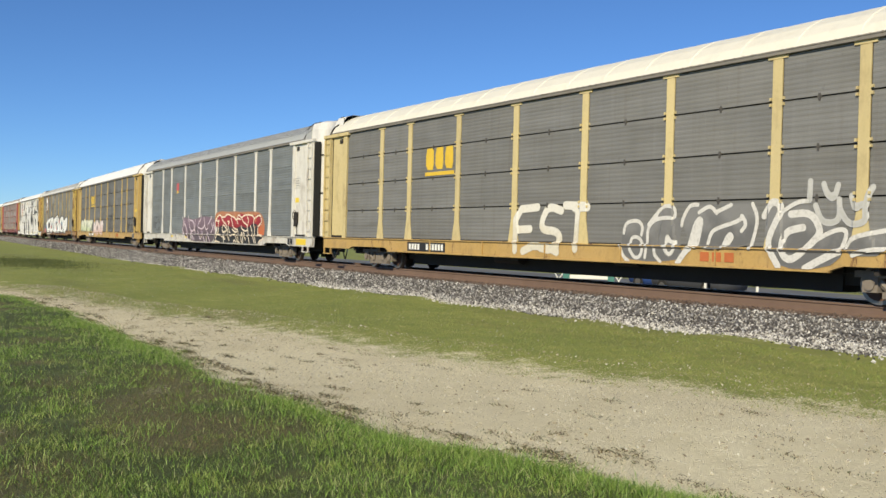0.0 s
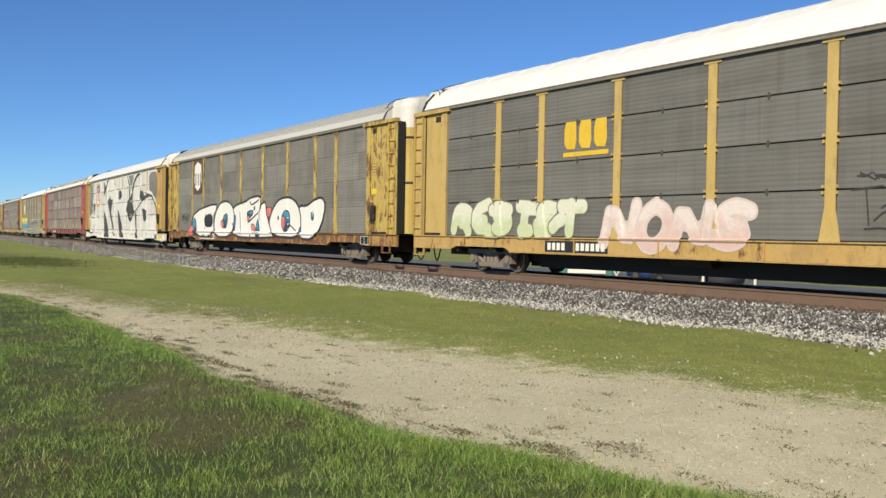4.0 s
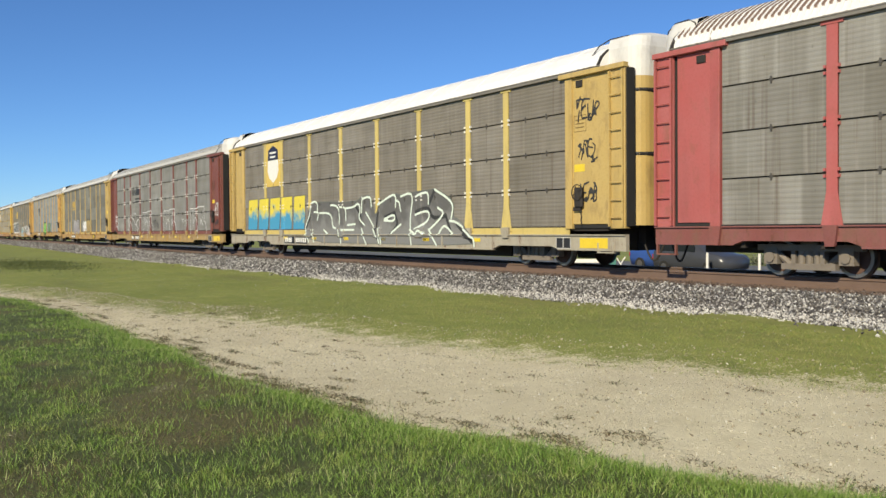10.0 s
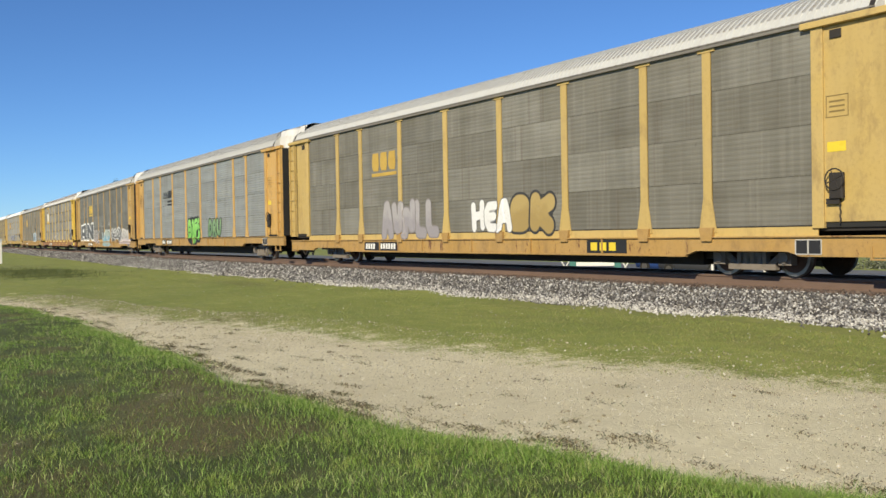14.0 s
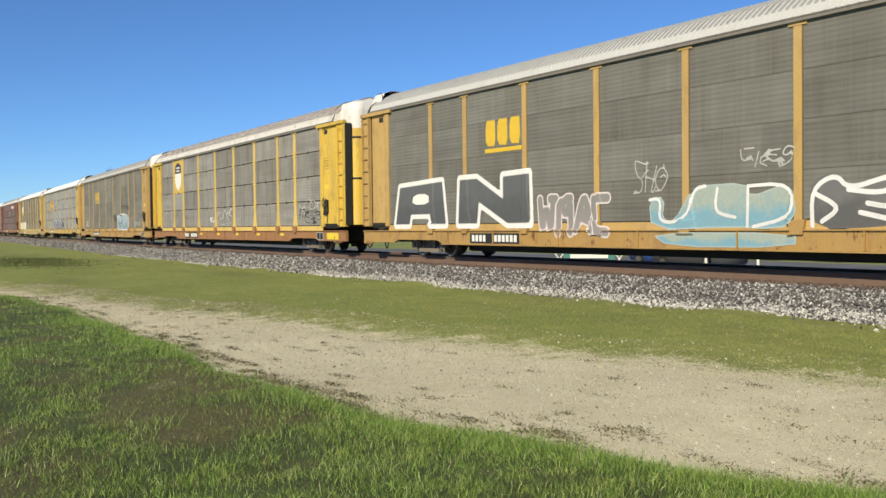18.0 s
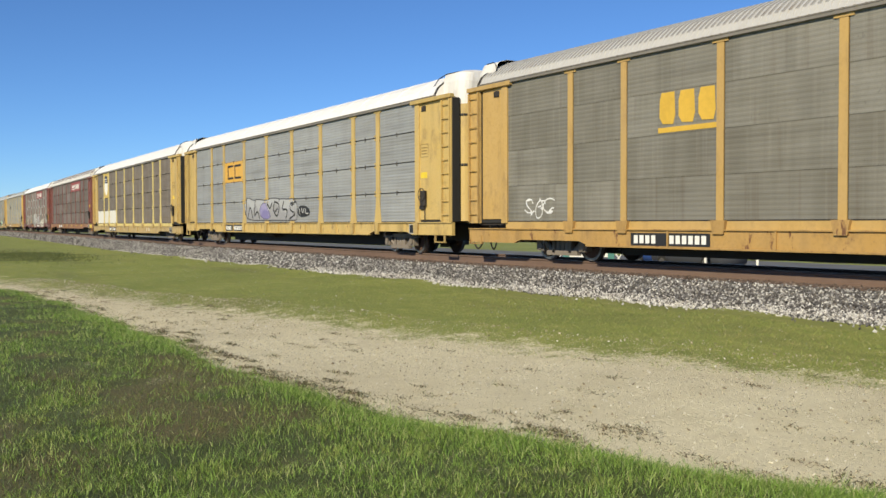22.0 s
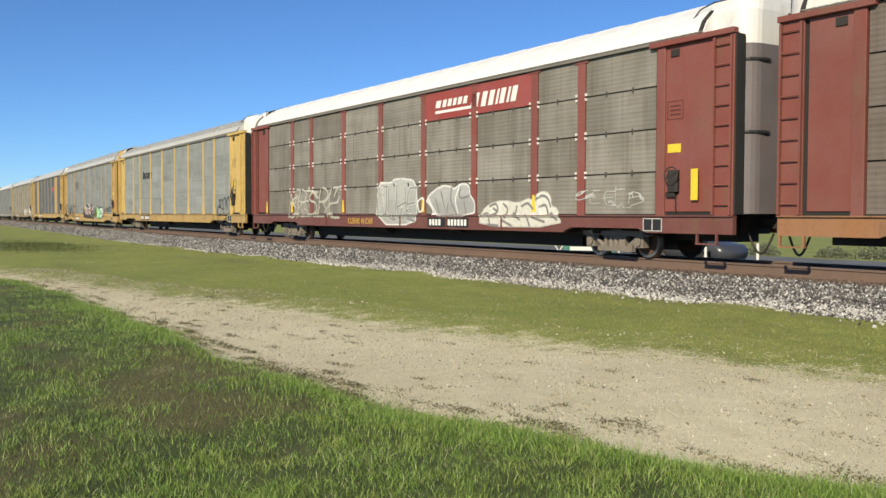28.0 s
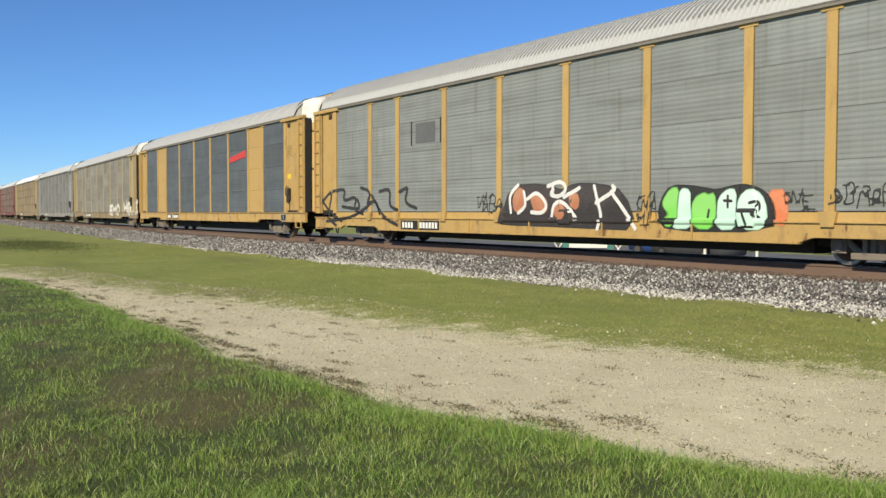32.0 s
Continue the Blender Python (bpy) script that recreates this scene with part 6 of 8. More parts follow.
    strokes(c["b"], [".90,1.35 .88,1.71 1.44,1.97 1.85,1.81 2.38,1.82 2.52,1.94 3.07,1.94 3.39,1.83 3.84,1.82 4.14,1.63 4.42,1.96 4.89,1.75 5.24,1.87 5.47,1.89 5.93,1.90 6.59,1.83 6.74,1.70 7.15,1.86 7.52,1.85 7.67,1.56 7.37,1.43 7.17,1.40 7.15,0.99 7.32,1.02 7.96,0.94 7.93,0.83 7.44,0.75 7.31,0.61", ".89,1.68 1.30,1.62 1.50,1.68 1.21,1.46 1.37,1.18 1.13,1.01", "1.80,1.79 2.20,1.56 2.58,1.48 2.79,1.19 2.94,0.88 3.17,0.72", "2.11,1.46 2.59,1.30 2.69,1.19 2.12,1.08 1.87,1.24 2.11,1.46", "2.77,1.61 3.13,1.61 2.86,1.48 2.97,1.19 3.16,1.09", "3.31,1.77 3.59,1.45 4.03,1.22 4.37,1.28 4.48,0.75 4.65,0.63", "4.36,1.50 4.19,1.66 4.31,1.76 4.73,1.70", "4.84,1.80 5.17,1.55 5.72,1.45 5.81,1.21 5.50,1.16 4.95,1.25 4.86,1.40", "5.71,1.79 5.94,1.64 5.72,1.45 5.81,1.16 6.13,0.62", "6.18,1.40 6.41,1.12 6.82,0.64", "6.74,1.73 6.61,1.50 6.83,1.26 6.77,0.99 6.99,0.67", ".83,.61 1.03,0.90 1.43,1.02 2.23,0.86 2.52,0.76", "1.65,0.61 1.04,0.68 .78,.61", "3.35,0.93 4.04,1.05 4.31,0.70 4.73,0.63", "3.80,0.63 3.92,0.79 4.23,0.65", "4.95,1.11 4.89,0.76 5.21,0.62 5.12,0.96 4.95,1.11", "5.19,1.11 5.60,0.78", "2.22,1.08 2.42,0.87 2.24,0.70", "3.60,1.25 4.04,1.10 4.29,1.15"], INK["cream_line"], 0.036, "cream outline of a graffiti letter", lift=0.011)
    shapes(c["b"], ["-5.46,1.07 -5.28,1.87 -4.20,1.79 -2.98,1.72 -1.85,1.83 -1.01,1.88 .02,1.81 .78,1.68 .81,1.06 .61,.72 .08,.60 -1.42,0.62 -3.46,0.64 -4.29,0.82"], mauve_base, 0.02, 0.05, "dusky mauve fill of the graffiti", soft=True, lift=0)
    strokes(c["b"], ["-5.43,1.87 -4.97,1.54 -5.32,1.14", "-4.98,1.67 -4.45,1.08 -4.15,0.88", "-4.21,1.92 -4.04,1.40 -3.48,1.08 -3.09,1.21", "-3.92,1.72 -3.11,1.65 -2.95,1.15", "-2.85,1.72 -2.95,1.15 -2.68,0.90", "-2.32,1.40 -1.84,1.71 -1.73,1.95", "-2.19,1.34 -1.57,1.22 -0.99,1.46 -1.24,1.82", "-1.11,1.52 -0.86,1.17 -0.52,1.29", "-0.52,1.46 -0.09,1.69 .13,1.86", ".06,1.06 .58,1.52", ".14,1.52 .37,1.23", ".47,1.57 .80,1.23", "-2.31,1.22 -1.79,0.67 -1.55,0.86", "-1.56,1.10 -0.95,0.63", "-3.34,0.96 -2.93,0.71", "-3.76,1.21 -3.19,0.71", "-0.62,1.11 -0.04,0.65", "-5.47,1.27 -4.87,0.94", "-4.60,1.34 -4.15,0.75"], INK["pink_line"], 0.036, "pale pink slash of the graffiti", lift=0.004)
    tag(c["b"], "WEY", -12.0, -10.5, 1.1, 2.0, "ink", 0.02, 3)
    # third
    block_logo(c["c"], -7.1, -5.4, 2.98, 3.8)
    lettering(c["c"], "RESIST", -12.2, -6.3, 0.9, 2.05, spray("lime_piece", (0.52, 0.58, 0.38), (0.66, 0.67, 0.56), (0.13, 0.14, 0.11), None, 0.17, 0.04), 0.17, 0.04, 0, 0.1, 0.15, 8, wild=1, label="pale lime and white graffiti letters")
    lettering(c["c"], "NONS", -5.6, -1.1, 0.62, 1.95, spray("rose_piece", (0.62, 0.45, 0.42), (0.7, 0.62, 0.6), (0.6, 0.5, 0.48), None, 0.14, 0.05), 0.14, 0.05, seed=9, lean=0.2, label="faded pink graffiti letters")
    tag(c["c"], "TOEG", 1.2, 3.7, 1.05, 2.05, "ink", 0.024, 4)
    tag(c["c"], "ABCOR", 1.3, 3.5, 2.0, 2.3, "ink", 0.016, 5)
    tag(c["c"], "GREES", 8.8, 11.4, 1.0, 2.0, "ink", 0.026, 6)
    # fourth: brown plate, huge white letters
    brown = paint("brown_plate", (0.11, 0.045, 0.03), 0.4)
    shield_logo(c["d"], brown, WHITE, WHITE, 2.9, 4.62, brown)
    white = spray("white_fill", (0.76, 0.76, 0.75), (0.74, 0.74, 0.72), (0.03, 0.03, 0.035), None, 0.0, 0.1, None, 0.05)
    teal = spray("teal_fill", (0.03, 0.06, 0.1), (0.06, 0.25, 0.4), (0.02, 0.02, 0.03), None, 0.0, 0.05)
    coral = spray("coral_fill", (0.62, 0.16, 0.15), (0.66, 0.2, 0.2), (0.03, 0.02, 0.02), None, 0.0, 0.04)
    shapes(c["d"], ["-9.38,1.94 -5.53,2.34 -5.70,1.96 -6.09,1.83 -5.96,0.76 -8.91,0.77 -9.01,1.44 -9.70,1.30"], white, 0.1, 0.05, "huge white graffiti letter with black outline", soft=True, lift=0)
    shapes(c["d"], ["-3.02,2.11 -1.12,2.30 -0.66,2.45 .72,2.52 .72,2.21 .56,1.94 1.13,2.22 1.36,2.21 1.44,1.80 1.67,1.52 1.90,1.19 2.35,0.88 2.77,0.85 .48,.79 -2.70,0.81 -2.91,1.24 -2.70,1.74"], white, 0.1, 0.05, "huge white graffiti letter with black outline", soft=True, lift=0.003)
    shapes(c["d"], ["-5.91,1.47 -5.45,2.06 -4.60,2.37 -3.68,2.36 -3.06,2.11 -2.85,1.74 -2.95,1.24 -3.34,0.80 -5.65,0.78"], white, 0.1, 0.05, "huge white round graffiti letter with black outline", soft=True, lift=0.006)
    shapes(c["d"], ["5.24,2.01 6.02,1.97 6.69,2.17 7.47,2.30 7.83,2.04 7.48,1.31 6.71,0.79 5.33,0.81 5.49,1.25 5.38,1.67"], white, 0.1, 0.05, "huge white graffiti letter with black outline", soft=True, lift=0.009)
    shapes(c["d"], ["2.00,1.57 2.30,1.90 2.90,2.27 3.57,2.36 4.32,2.35 5.01,2.12 5.35,1.72 5.43,1.25 5.25,0.83 2.35,0.88 1.93,1.35"], white, 0.1, 0.05, "huge white round graffiti letter with black outline", soft=True, lift=0.012)
    shapes(c["d"], ["-9.38,1.68 -9.01,1.52 -8.91,0.86 -9.22,0.79 -9.63,1.30", "-4.53,1.59 -4.02,1.84 -3.74,1.70 -3.90,1.25 -4.36,1.16", "-0.93,1.87 -0.21,1.93 -0.21,1.79 -0.65,1.63 -0.93,1.69", ".31,1.38 .48,1.55 .73,.93 .65,.83 .18,.82", "-2.70,1.74 -2.56,1.67 -2.70,1.11 -2.91,0.86"], teal, 0.05, 0.05, "blue shaded field of the graffiti", soft=True, lift=0.016)
    shapes(c["d"], ["3.31,1.63 3.70,1.87 4.14,1.83 4.29,1.56 4.21,1.17 3.90,1.03 3.51,1.10", "6.50,1.72 6.70,1.77 6.82,1.54 6.58,1.48", "5.22,0.86 5.32,1.16 5.47,1.16 5.41,0.84"], teal, 0.05, 0.05, "blue shaded field of the graffiti", soft=True, lift=0.016)
    shapes(c["d"], ["-10.42,1.11 -9.44,1.34 -9.38,0.77 -10.28,0.76", "-4.72,1.46 -4.48,1.55 -4.29,1.25 -4.60,1.16", "-0.93,1.67 -0.65,1.71 -0.65,1.51 -0.89,1.48", "-0.53,1.27 .06,1.35 .23,.85", "3.31,1.56 3.64,1.68 3.81,1.47 3.77,1.18 3.45,1.13"], coral, 0.04, 0.05, "coral red field of the graffiti", soft=True, lift=0.02)
    shapes(c["d"], ["1.44,2.05 2.27,2.01 1.78,1.52"], coral, 0.04, 0.05, "coral red field of the graffiti", soft=True, lift=0.0145)
    shapes(c["d"], ["-7.58,1.72 -6.22,1.90 -6.09,1.27 -6.89,1.20 -7.44,1.28", "-0.09,2.11 .05,2.10 .05,1.96 -0.09,1.96", "2.88,1.65 3.01,1.67 3.04,1.54 2.93,1.49"], jet, 0.02, 0.05, "black inner field of the graffiti letter", soft=True, lift=0.0145)
    strokes(c["d"], ["-7.36,1.86 -7.44,1.13", "4.21,1.32 4.51,1.22 4.93,1.07", ".48,1.83 -0.03,1.67 -0.84,1.40", ".89,2.09 .56,1.88 .64,1.54", "-3.13,1.37 -2.81,1.30", "-1.89,1.90 -1.78,0.86", "-0.60,2.33 -0.39,2.15 .56,2.39"], INK["ink"], 0.03, "black inner line of the graffiti", lift=0.0145)
    tag(c["d"], "SKMOT", -11.7, -10.3, 1.35, 1.9, "ink", 0.02, 9)
    number_bars(c["d"], -7.6, -5.4, 0.66, 0.84, WHITE, BLACK)
    # fifth: black-cut letters over white
    cut = spray("black_cut", (0.045, 0.044, 0.043), (0.065, 0.063, 0.06), (0.06, 0.058, 0.055), None, 0.0, 0.03, None, 0.35)
    bare = spray("bare_grey", (0.17, 0.16, 0.145), (0.21, 0.2, 0.18), (0.19, 0.18, 0.165), None, 0.0, 0.02, None, 0.35)
    shapes(c["e"], ["9.18,4.48 11.68,4.43 11.68,2.80 10.85,2.98 10.17,3.23 9.44,3.32", "2.72,4.60 4.39,4.60 4.56,4.41 4.02,3.84 3.74,3.35 3.48,4.20"], bare, 0.02, 0.05, "unpainted grey panel field", soft=True, lift=0)
    shapes(c["e"], ["-12.55,4.49 -11.11,4.54 -11.03,3.13 -11.62,2.70 -11.11,2.32 -12.56,2.05"], bare, 0.02, 0.05, "unpainted grey panel field", soft=True, lift=0)
    shapes(c["e"], ["-6.37,4.60 -6.07,3.45 -4.42,4.55 -4.79,4.54 -5.52,4.04", "-4.68,3.00 -3.61,3.38 -3.52,3.12 -2.69,3.12 -3.34,2.25 -4.23,2.66", "-6.17,2.37 -4.88,1.69 -3.99,0.49 -5.89,0.48", "-0.43,3.58 -0.02,3.70 .56,3.58 .67,3.31 .32,3.14 -0.44,3.07", "-0.73,2.38 -0.17,2.11 .96,1.15 1.18,0.89 1.50,0.50 .15,.52 -0.43,1.30", "2.27,2.35 2.88,2.94 3.83,3.16 4.38,3.52 4.28,2.83 4.70,2.35 5.12,2.15 4.53,1.96 3.90,1.52 3.25,1.66 2.47,2.18", "2.51,4.57 2.71,4.60 3.38,4.10 3.50,3.07 3.23,3.01 3.19,3.88", "5.12,2.04 5.61,2.09 5.65,1.08 6.22,0.51 5.38,0.51 5.52,0.97", "6.58,3.13 6.70,3.43 7.21,3.45 7.69,3.35 7.89,3.10 7.82,2.91 7.20,2.81 6.77,2.93", "7.26,2.31 8.01,2.29 8.53,2.16 8.65,1.86 8.46,1.63 8.13,1.52 7.74,1.71 7.54,2.07", "-11.43,2.97 -9.90,2.97 -10.25,2.37 -10.77,2.18"], cut, 0.02, 0.05, "black cut-out field of a giant letter", soft=False, lift=0.004)
    shapes(c["e"], ["-4.29,2.67 -3.77,2.71 -1.67,0.58 -2.04,0.58", "4.11,3.72 4.38,4.03 4.91,4.36 6.04,4.58 6.64,4.52 5.72,4.36 4.90,4.02 4.37,3.46", "7.82,3.06 8.91,3.19 10.28,3.08 10.80,2.85 11.26,2.46 11.67,2.17 11.67,2.01 11.26,2.29 10.69,2.73 10.28,2.98 9.50,3.06 7.95,2.90"], cut, 0.02, 0.05, "black cut-out field of a giant letter", soft=False, lift=0.0075)
    strokes(c["e"], ["9.10,4.49 9.27,4.04 9.38,3.37", "9.38,3.32 10.17,3.23 10.85,2.80 11.68,2.49", "2.75,4.60 3.48,4.14 3.74,3.46", "4.24,3.78 4.73,4.27 5.57,4.54", "-11.11,4.49 -11.25,3.05 -10.34,2.29 -12.57,1.90 -12.85,0.78"], INK["chalk"], 0.07, "white edge line of a giant letter", lift=0.011)
    strokes(c["e"], ["-10.80,4.52 -10.90,3.21", "-12.47,1.99 -12.73,1.34 -12.62,0.68 -10.40,0.77 -10.46,1.31", "7.62,2.88 5.21,2.15", "8.15,3.32 9.50,3.13"], INK["ink"], 0.035, "thin black line over the white paint", lift=0.0145)
    peel = paint("bare_yellow", (0.55, 0.34, 0.11), 0.35)
    for x, z0, z1 in ((POSTS[4], 3.7, 4.56), (POSTS[6], 3.45, 3.75), (POSTS[7], 3.4, 4.56), (POSTS[3], 4.1, 4.56)):
        plate(c["e"], "bare_patch", x - 0.115, x + 0.115, z0, z1, peel, -SIDE - POST_DEPTH - 0.001, 0.003, "yellow post paint left bare")
    tan = paint("tan_plate", (0.55, 0.36, 0.16), 0.4)
    shield_logo(c["e"], tan, plain("shield_blue", (0.1, 0.08, 0.2), 0.6), WHITE, 2.75, 4.45, plain("shield_red", (0.4, 0.06, 0.06), 0.6))
    # sixth: red car, only stains and small marks
    plate(c["f"], "logo_plate", -7.1, -4.5, 3.85, 4.6, paint("dark_patch", (0.15, 0.145, 0.135), 0.3), -1.505, 0.006)
    tag(c["f"], "EX", -6.3, -5.4, 1.2, 1.8, "dim", 0.018, 2)
    # seventh
    navy = plain("shield_navy", (0.02, 0.02, 0.05), 0.5)
    gold = paint("gold_plate", (0.66, 0.47, 0.1), 0.2)
    shield_logo(c["g"], gold, navy, WHITE, 2.8, 4.6)
    blue_yellow = spray("blue_yellow_piece", (0.06, 0.3, 0.5), (0.7, 0.58, 0.06), (0.05, 0.06, 0.1), None, 0.0, 0.03, None, 0.2)
    for i in range(5):
        x = -11.75 + i * 1.34
        shapes(c["g"], ["%.2f,1.02 %.2f,2.3 %.2f,2.32 %.2f,1.75 %.2f,1.7 %.2f,1.02" % (x, x + 0.14, x + 1.26, x + 1.22, x + 1.26, x + 1.14)], blue_yellow, 0.02, 0.05, "yellow and blue block graffiti letter", soft=False)
    pewter = spray("pewter_fill", (0.21, 0.21, 0.205), (0.115, 0.112, 0.108), (0.12, 0.14, 0.12), None, 0.0, 0.02, None, 0.25)
    shapes(c["g"], ["-5.12,1.14 -4.54,1.98 -3.91,2.03 -0.55,1.92 -0.04,2.10 .68,2.14 1.02,1.35 1.37,1.79 2.46,2.13 2.87,2.05 3.76,2.13 4.69,2.15 5.13,2.18 6.22,1.80 6.13,1.29 6.45,1.26 7.36,0.72 7.36,0.51 1.35,0.51 -4.89,0.52"], pewter, 0.02, 0.05, "dull pewter fill of the graffiti letters", soft=True, lift=0)
    strokes(c["g"], ["-4.46,2.01 -4.06,2.07 -3.88,1.92 -3.92,1.62", "-4.54,1.90 -4.58,1.52 -5.12,1.14 -5.05,0.83 -4.73,0.52", "-4.23,1.66 -3.76,1.65 -3.92,1.36", "-3.69,1.61 -2.58,1.59 -2.51,1.05 -2.23,1.04", "-2.72,1.88 -2.08,1.86 -1.81,1.47 -1.88,1.18", "-1.87,1.79 -1.33,1.77 -1.34,1.32", "-1.33,1.74 -0.68,1.75 -0.30,1.91 -0.11,1.70 -0.30,1.37 .19,1.13", ".02,2.07 -0.05,1.57", ".02,2.03 .68,2.11 .73,1.75", ".31,1.56 1.02,0.99 1.35,0.51", "1.25,1.80 2.56,2.19 2.51,1.69", "2.51,1.91 2.77,1.87 2.87,1.56", "2.87,2.02 3.76,2.16 3.46,1.19 3.60,0.50", "3.86,1.98 4.69,2.15 4.69,1.75", "5.09,2.16 6.22,1.75 6.05,1.29", "1.70,1.31 2.45,1.48 2.45,1.23 1.70,1.27", "3.85,1.42 4.73,1.57 4.73,1.23 3.85,0.98", "4.77,0.97 5.72,1.44 5.26,1.61", "5.30,0.83 5.64,1.13 6.13,0.83", "5.97,1.21 6.37,1.18 7.33,0.72 7.36,0.49", "2.18,0.86 2.86,1.13", "3.46,0.95 3.94,0.77 4.09,0.97 4.41,0.83", "4.68,0.97 5.21,0.49", "1.36,1.02 1.47,0.51", "-4.40,0.98 -4.25,0.53", "-3.32,0.98 -2.95,0.83", "-1.88,0.97 -1.73,0.51", "-0.06,1.00 .36,.46", "-1.61,0.97 -0.69,0.97", "-1.21,1.14 -0.56,1.17"], INK["mint_line"], 0.036, "white green outline of a graffiti letter", lift=0.008)
    strokes(c["g"], ["1.31,1.70 1.07,0.83 1.35,0.51", "1.70,1.37 2.45,1.51", "2.45,1.45 2.71,1.14 2.13,0.83", "3.90,1.51 4.73,1.66 4.91,1.28 5.64,1.35", "4.73,1.74 5.05,2.13", "5.72,1.38 6.05,0.83", "6.37,1.10 7.21,0.62", "-4.55,1.52 -4.96,1.10", "-0.55,1.85 -0.11,1.43"], INK["ink"], 0.06, "black shadow line of a graffiti letter", lift=0.004)
    tag(c["g"], "YEUP", 12.0, 12.85, 3.5, 4.1, "ink", 0.03, 3)
    tag(c["g"], "SNEZ", 12.1, 12.8, 2.5, 3.1, "ink", 0.026, 4)
    tag(c["g"], "XEMO", 12.1, 12.8, 1.5, 2.1, "ink", 0.03, 5)
    # eighth: white scrawls
    stripe = plain("logo_black", (0.03, 0.03, 0.03), 0.6)
    for i in range(5):
        outline_plate(c["h"], "logo_stripe", [(-6.75, 3.62 - i * 0.075), (-5.6, 3.62 - i * 0.075), (-5.6, 3.66 - i * 0.075), (-6.75, 3.66 - i * 0.075)], stripe, -1.506)
    outline_plate(c["h"], "logo_block", [(-5.62, 3.3), (-4.7, 3.3), (-4.5, 3.7), (-5.45, 3.7)], stripe, -1.506, "black painted railway mark")
    for i in range(2):
        plate(c["h"], "logo_bar", -5.8, -4.4, 3.02 - i * 0.18, 3.12 - i * 0.18, stripe, -1.506, 0.006)
    strokes(c["h"], ["-8.5,1.95 -8.55,1.64 -8.42,1.34 -8.2,1.35", "-8.57,.9 -8.61,1.12 -8.38,1.3 -8.05,1.54 -7.79,1.65 -7.62,1.55 -7.3,1.04 -7.16,.88", "-7.4,2.1 -7.37,1.8 -7.14,1.84 -6.76,1.72 -6.5,1.43 -6.44,.93", "-6.35,1.41 -6.08,1.41 -5.9,1.29 -5.67,.91", "-6.6,2.15 -6,2.1 -5.75,1.79 -6.08,1.41", "-5.78,1.44 -5.7,1.7 -5.4,1.77 -5.1,1.65 -5.09,1.4 -5.26,1.16 -5.53,1.12 -5.75,1.27 -5.78,1.44"], INK["chalk"], 0.021, "white thin-line scrawl")
    for x, v in ((-4.0, 1.0), (1.55, 1.08), (7.5, 1.15)):
        runs = ("0,.62 0.01,2.16", "0,2.16 1.24,2.12", "1.24,2.12 1.24,2.2", "1.24,2.2 2.34,2.22", "2.34,2.22 2.34,1.48", ".48,2.08 .48,1.11", ".54,1.39 .86,1.72 1.14,1.55 1.34,.95 1.31,.6", "1.19,2.05 1.19,1.52", "1.68,1.31 2.08,1.64", "1.68,1.63 2.15,1.27", "2.3,1.48 2.55,1.46 2.67,1.1 2.76,.9 2.7,.6")
        runs = ["%s" % " ".join("%.3f,%.3f" % (x + a * v, b) for a, b in polyline(r)[0]) for r in runs]
        strokes(c["h"], runs, INK["chalk"], 0.021, "white thin-line scrawl running down onto the sill")
    tag(c["h"], "NOVA", -1.4, 0.2, 1.1, 1.7, "ink", 0.022, 6)
    tag(c["h"], "WOR", 5.6, 7.0, 1.2, 1.7, "dim", 0.02, 6)
    tag(c["h"], "JOS", 12.05, 12.85, 1.6, 2.4, "chalk", 0.026, 8)
    tag(c["h"], "GRE", 12.1, 12.8, 1.15, 1.55, "ink", 0.025, 8)
    tag(c["h"], "SKE", -12.9, -12.1, 1.1, 2.1, "chalk", 0.03, 9)
    # ninth
    block_logo(c["i"], -6.6, -4.8, 2.95, 3.7, plain("faded_gold", (0.5, 0.33, 0.07), 0.6))
    lettering(c["i"], "AWNLL", -5.9, -2.1, 0.78, 2.1, spray("mauve_piece", (0.3, 0.28, 0.3), (0.38, 0.36, 0.37), (0.22, 0.2, 0.2), None, 0.16, 0.04), 0.16, 0.04, seed=3, label="faded mauve graffiti letters")
    lettering(c["i"], "HEA", -0.2, 1.8, 0.9, 1.95, spray("white_block", (0.72,) * 3, (0.75,) * 3, (0.1,) * 3, None, 0.12, 0.025), 0.12, 0.025, seed=4, label="white graffiti letters")
    lettering(c["i"], "BK", 1.75, 3.7, 0.85, 2.1, spray("ochre_piece", (0.35, 0.25, 0.09), (0.42, 0.31, 0.12), (0.04,) * 3, None, 0.22, 0.07), 0.22, 0.07, seed=5, label="ochre graffiti letters with black outline")
    # tenth
    for i in range(5):
        plate(c["j"], "logo_stripe", -6.6, -5.5, 3.6 - i * 0.075, 3.64 - i * 0.075, stripe, -1.506, 0.006)
    outline_plate(c["j"], "logo_block", [(-5.52, 3.3), (-4.7, 3.3), (-4.5, 3.72), (-5.35, 3.72)], stripe, -1.506, "black painted railway mark")
    for i in range(2):
        plate(c["j"], "logo_bar", -5.6, -4.35, 3.05 - i * 0.18, 3.15 - i * 0.18, stripe, -1.506, 0.006)
    leaf = spray("leaf_fill", (0.2, 0.52, 0.1), (0.26, 0.6, 0.14), (0.08, 0.22, 0.05), None, 0.0, 0.02, None, 0.08)
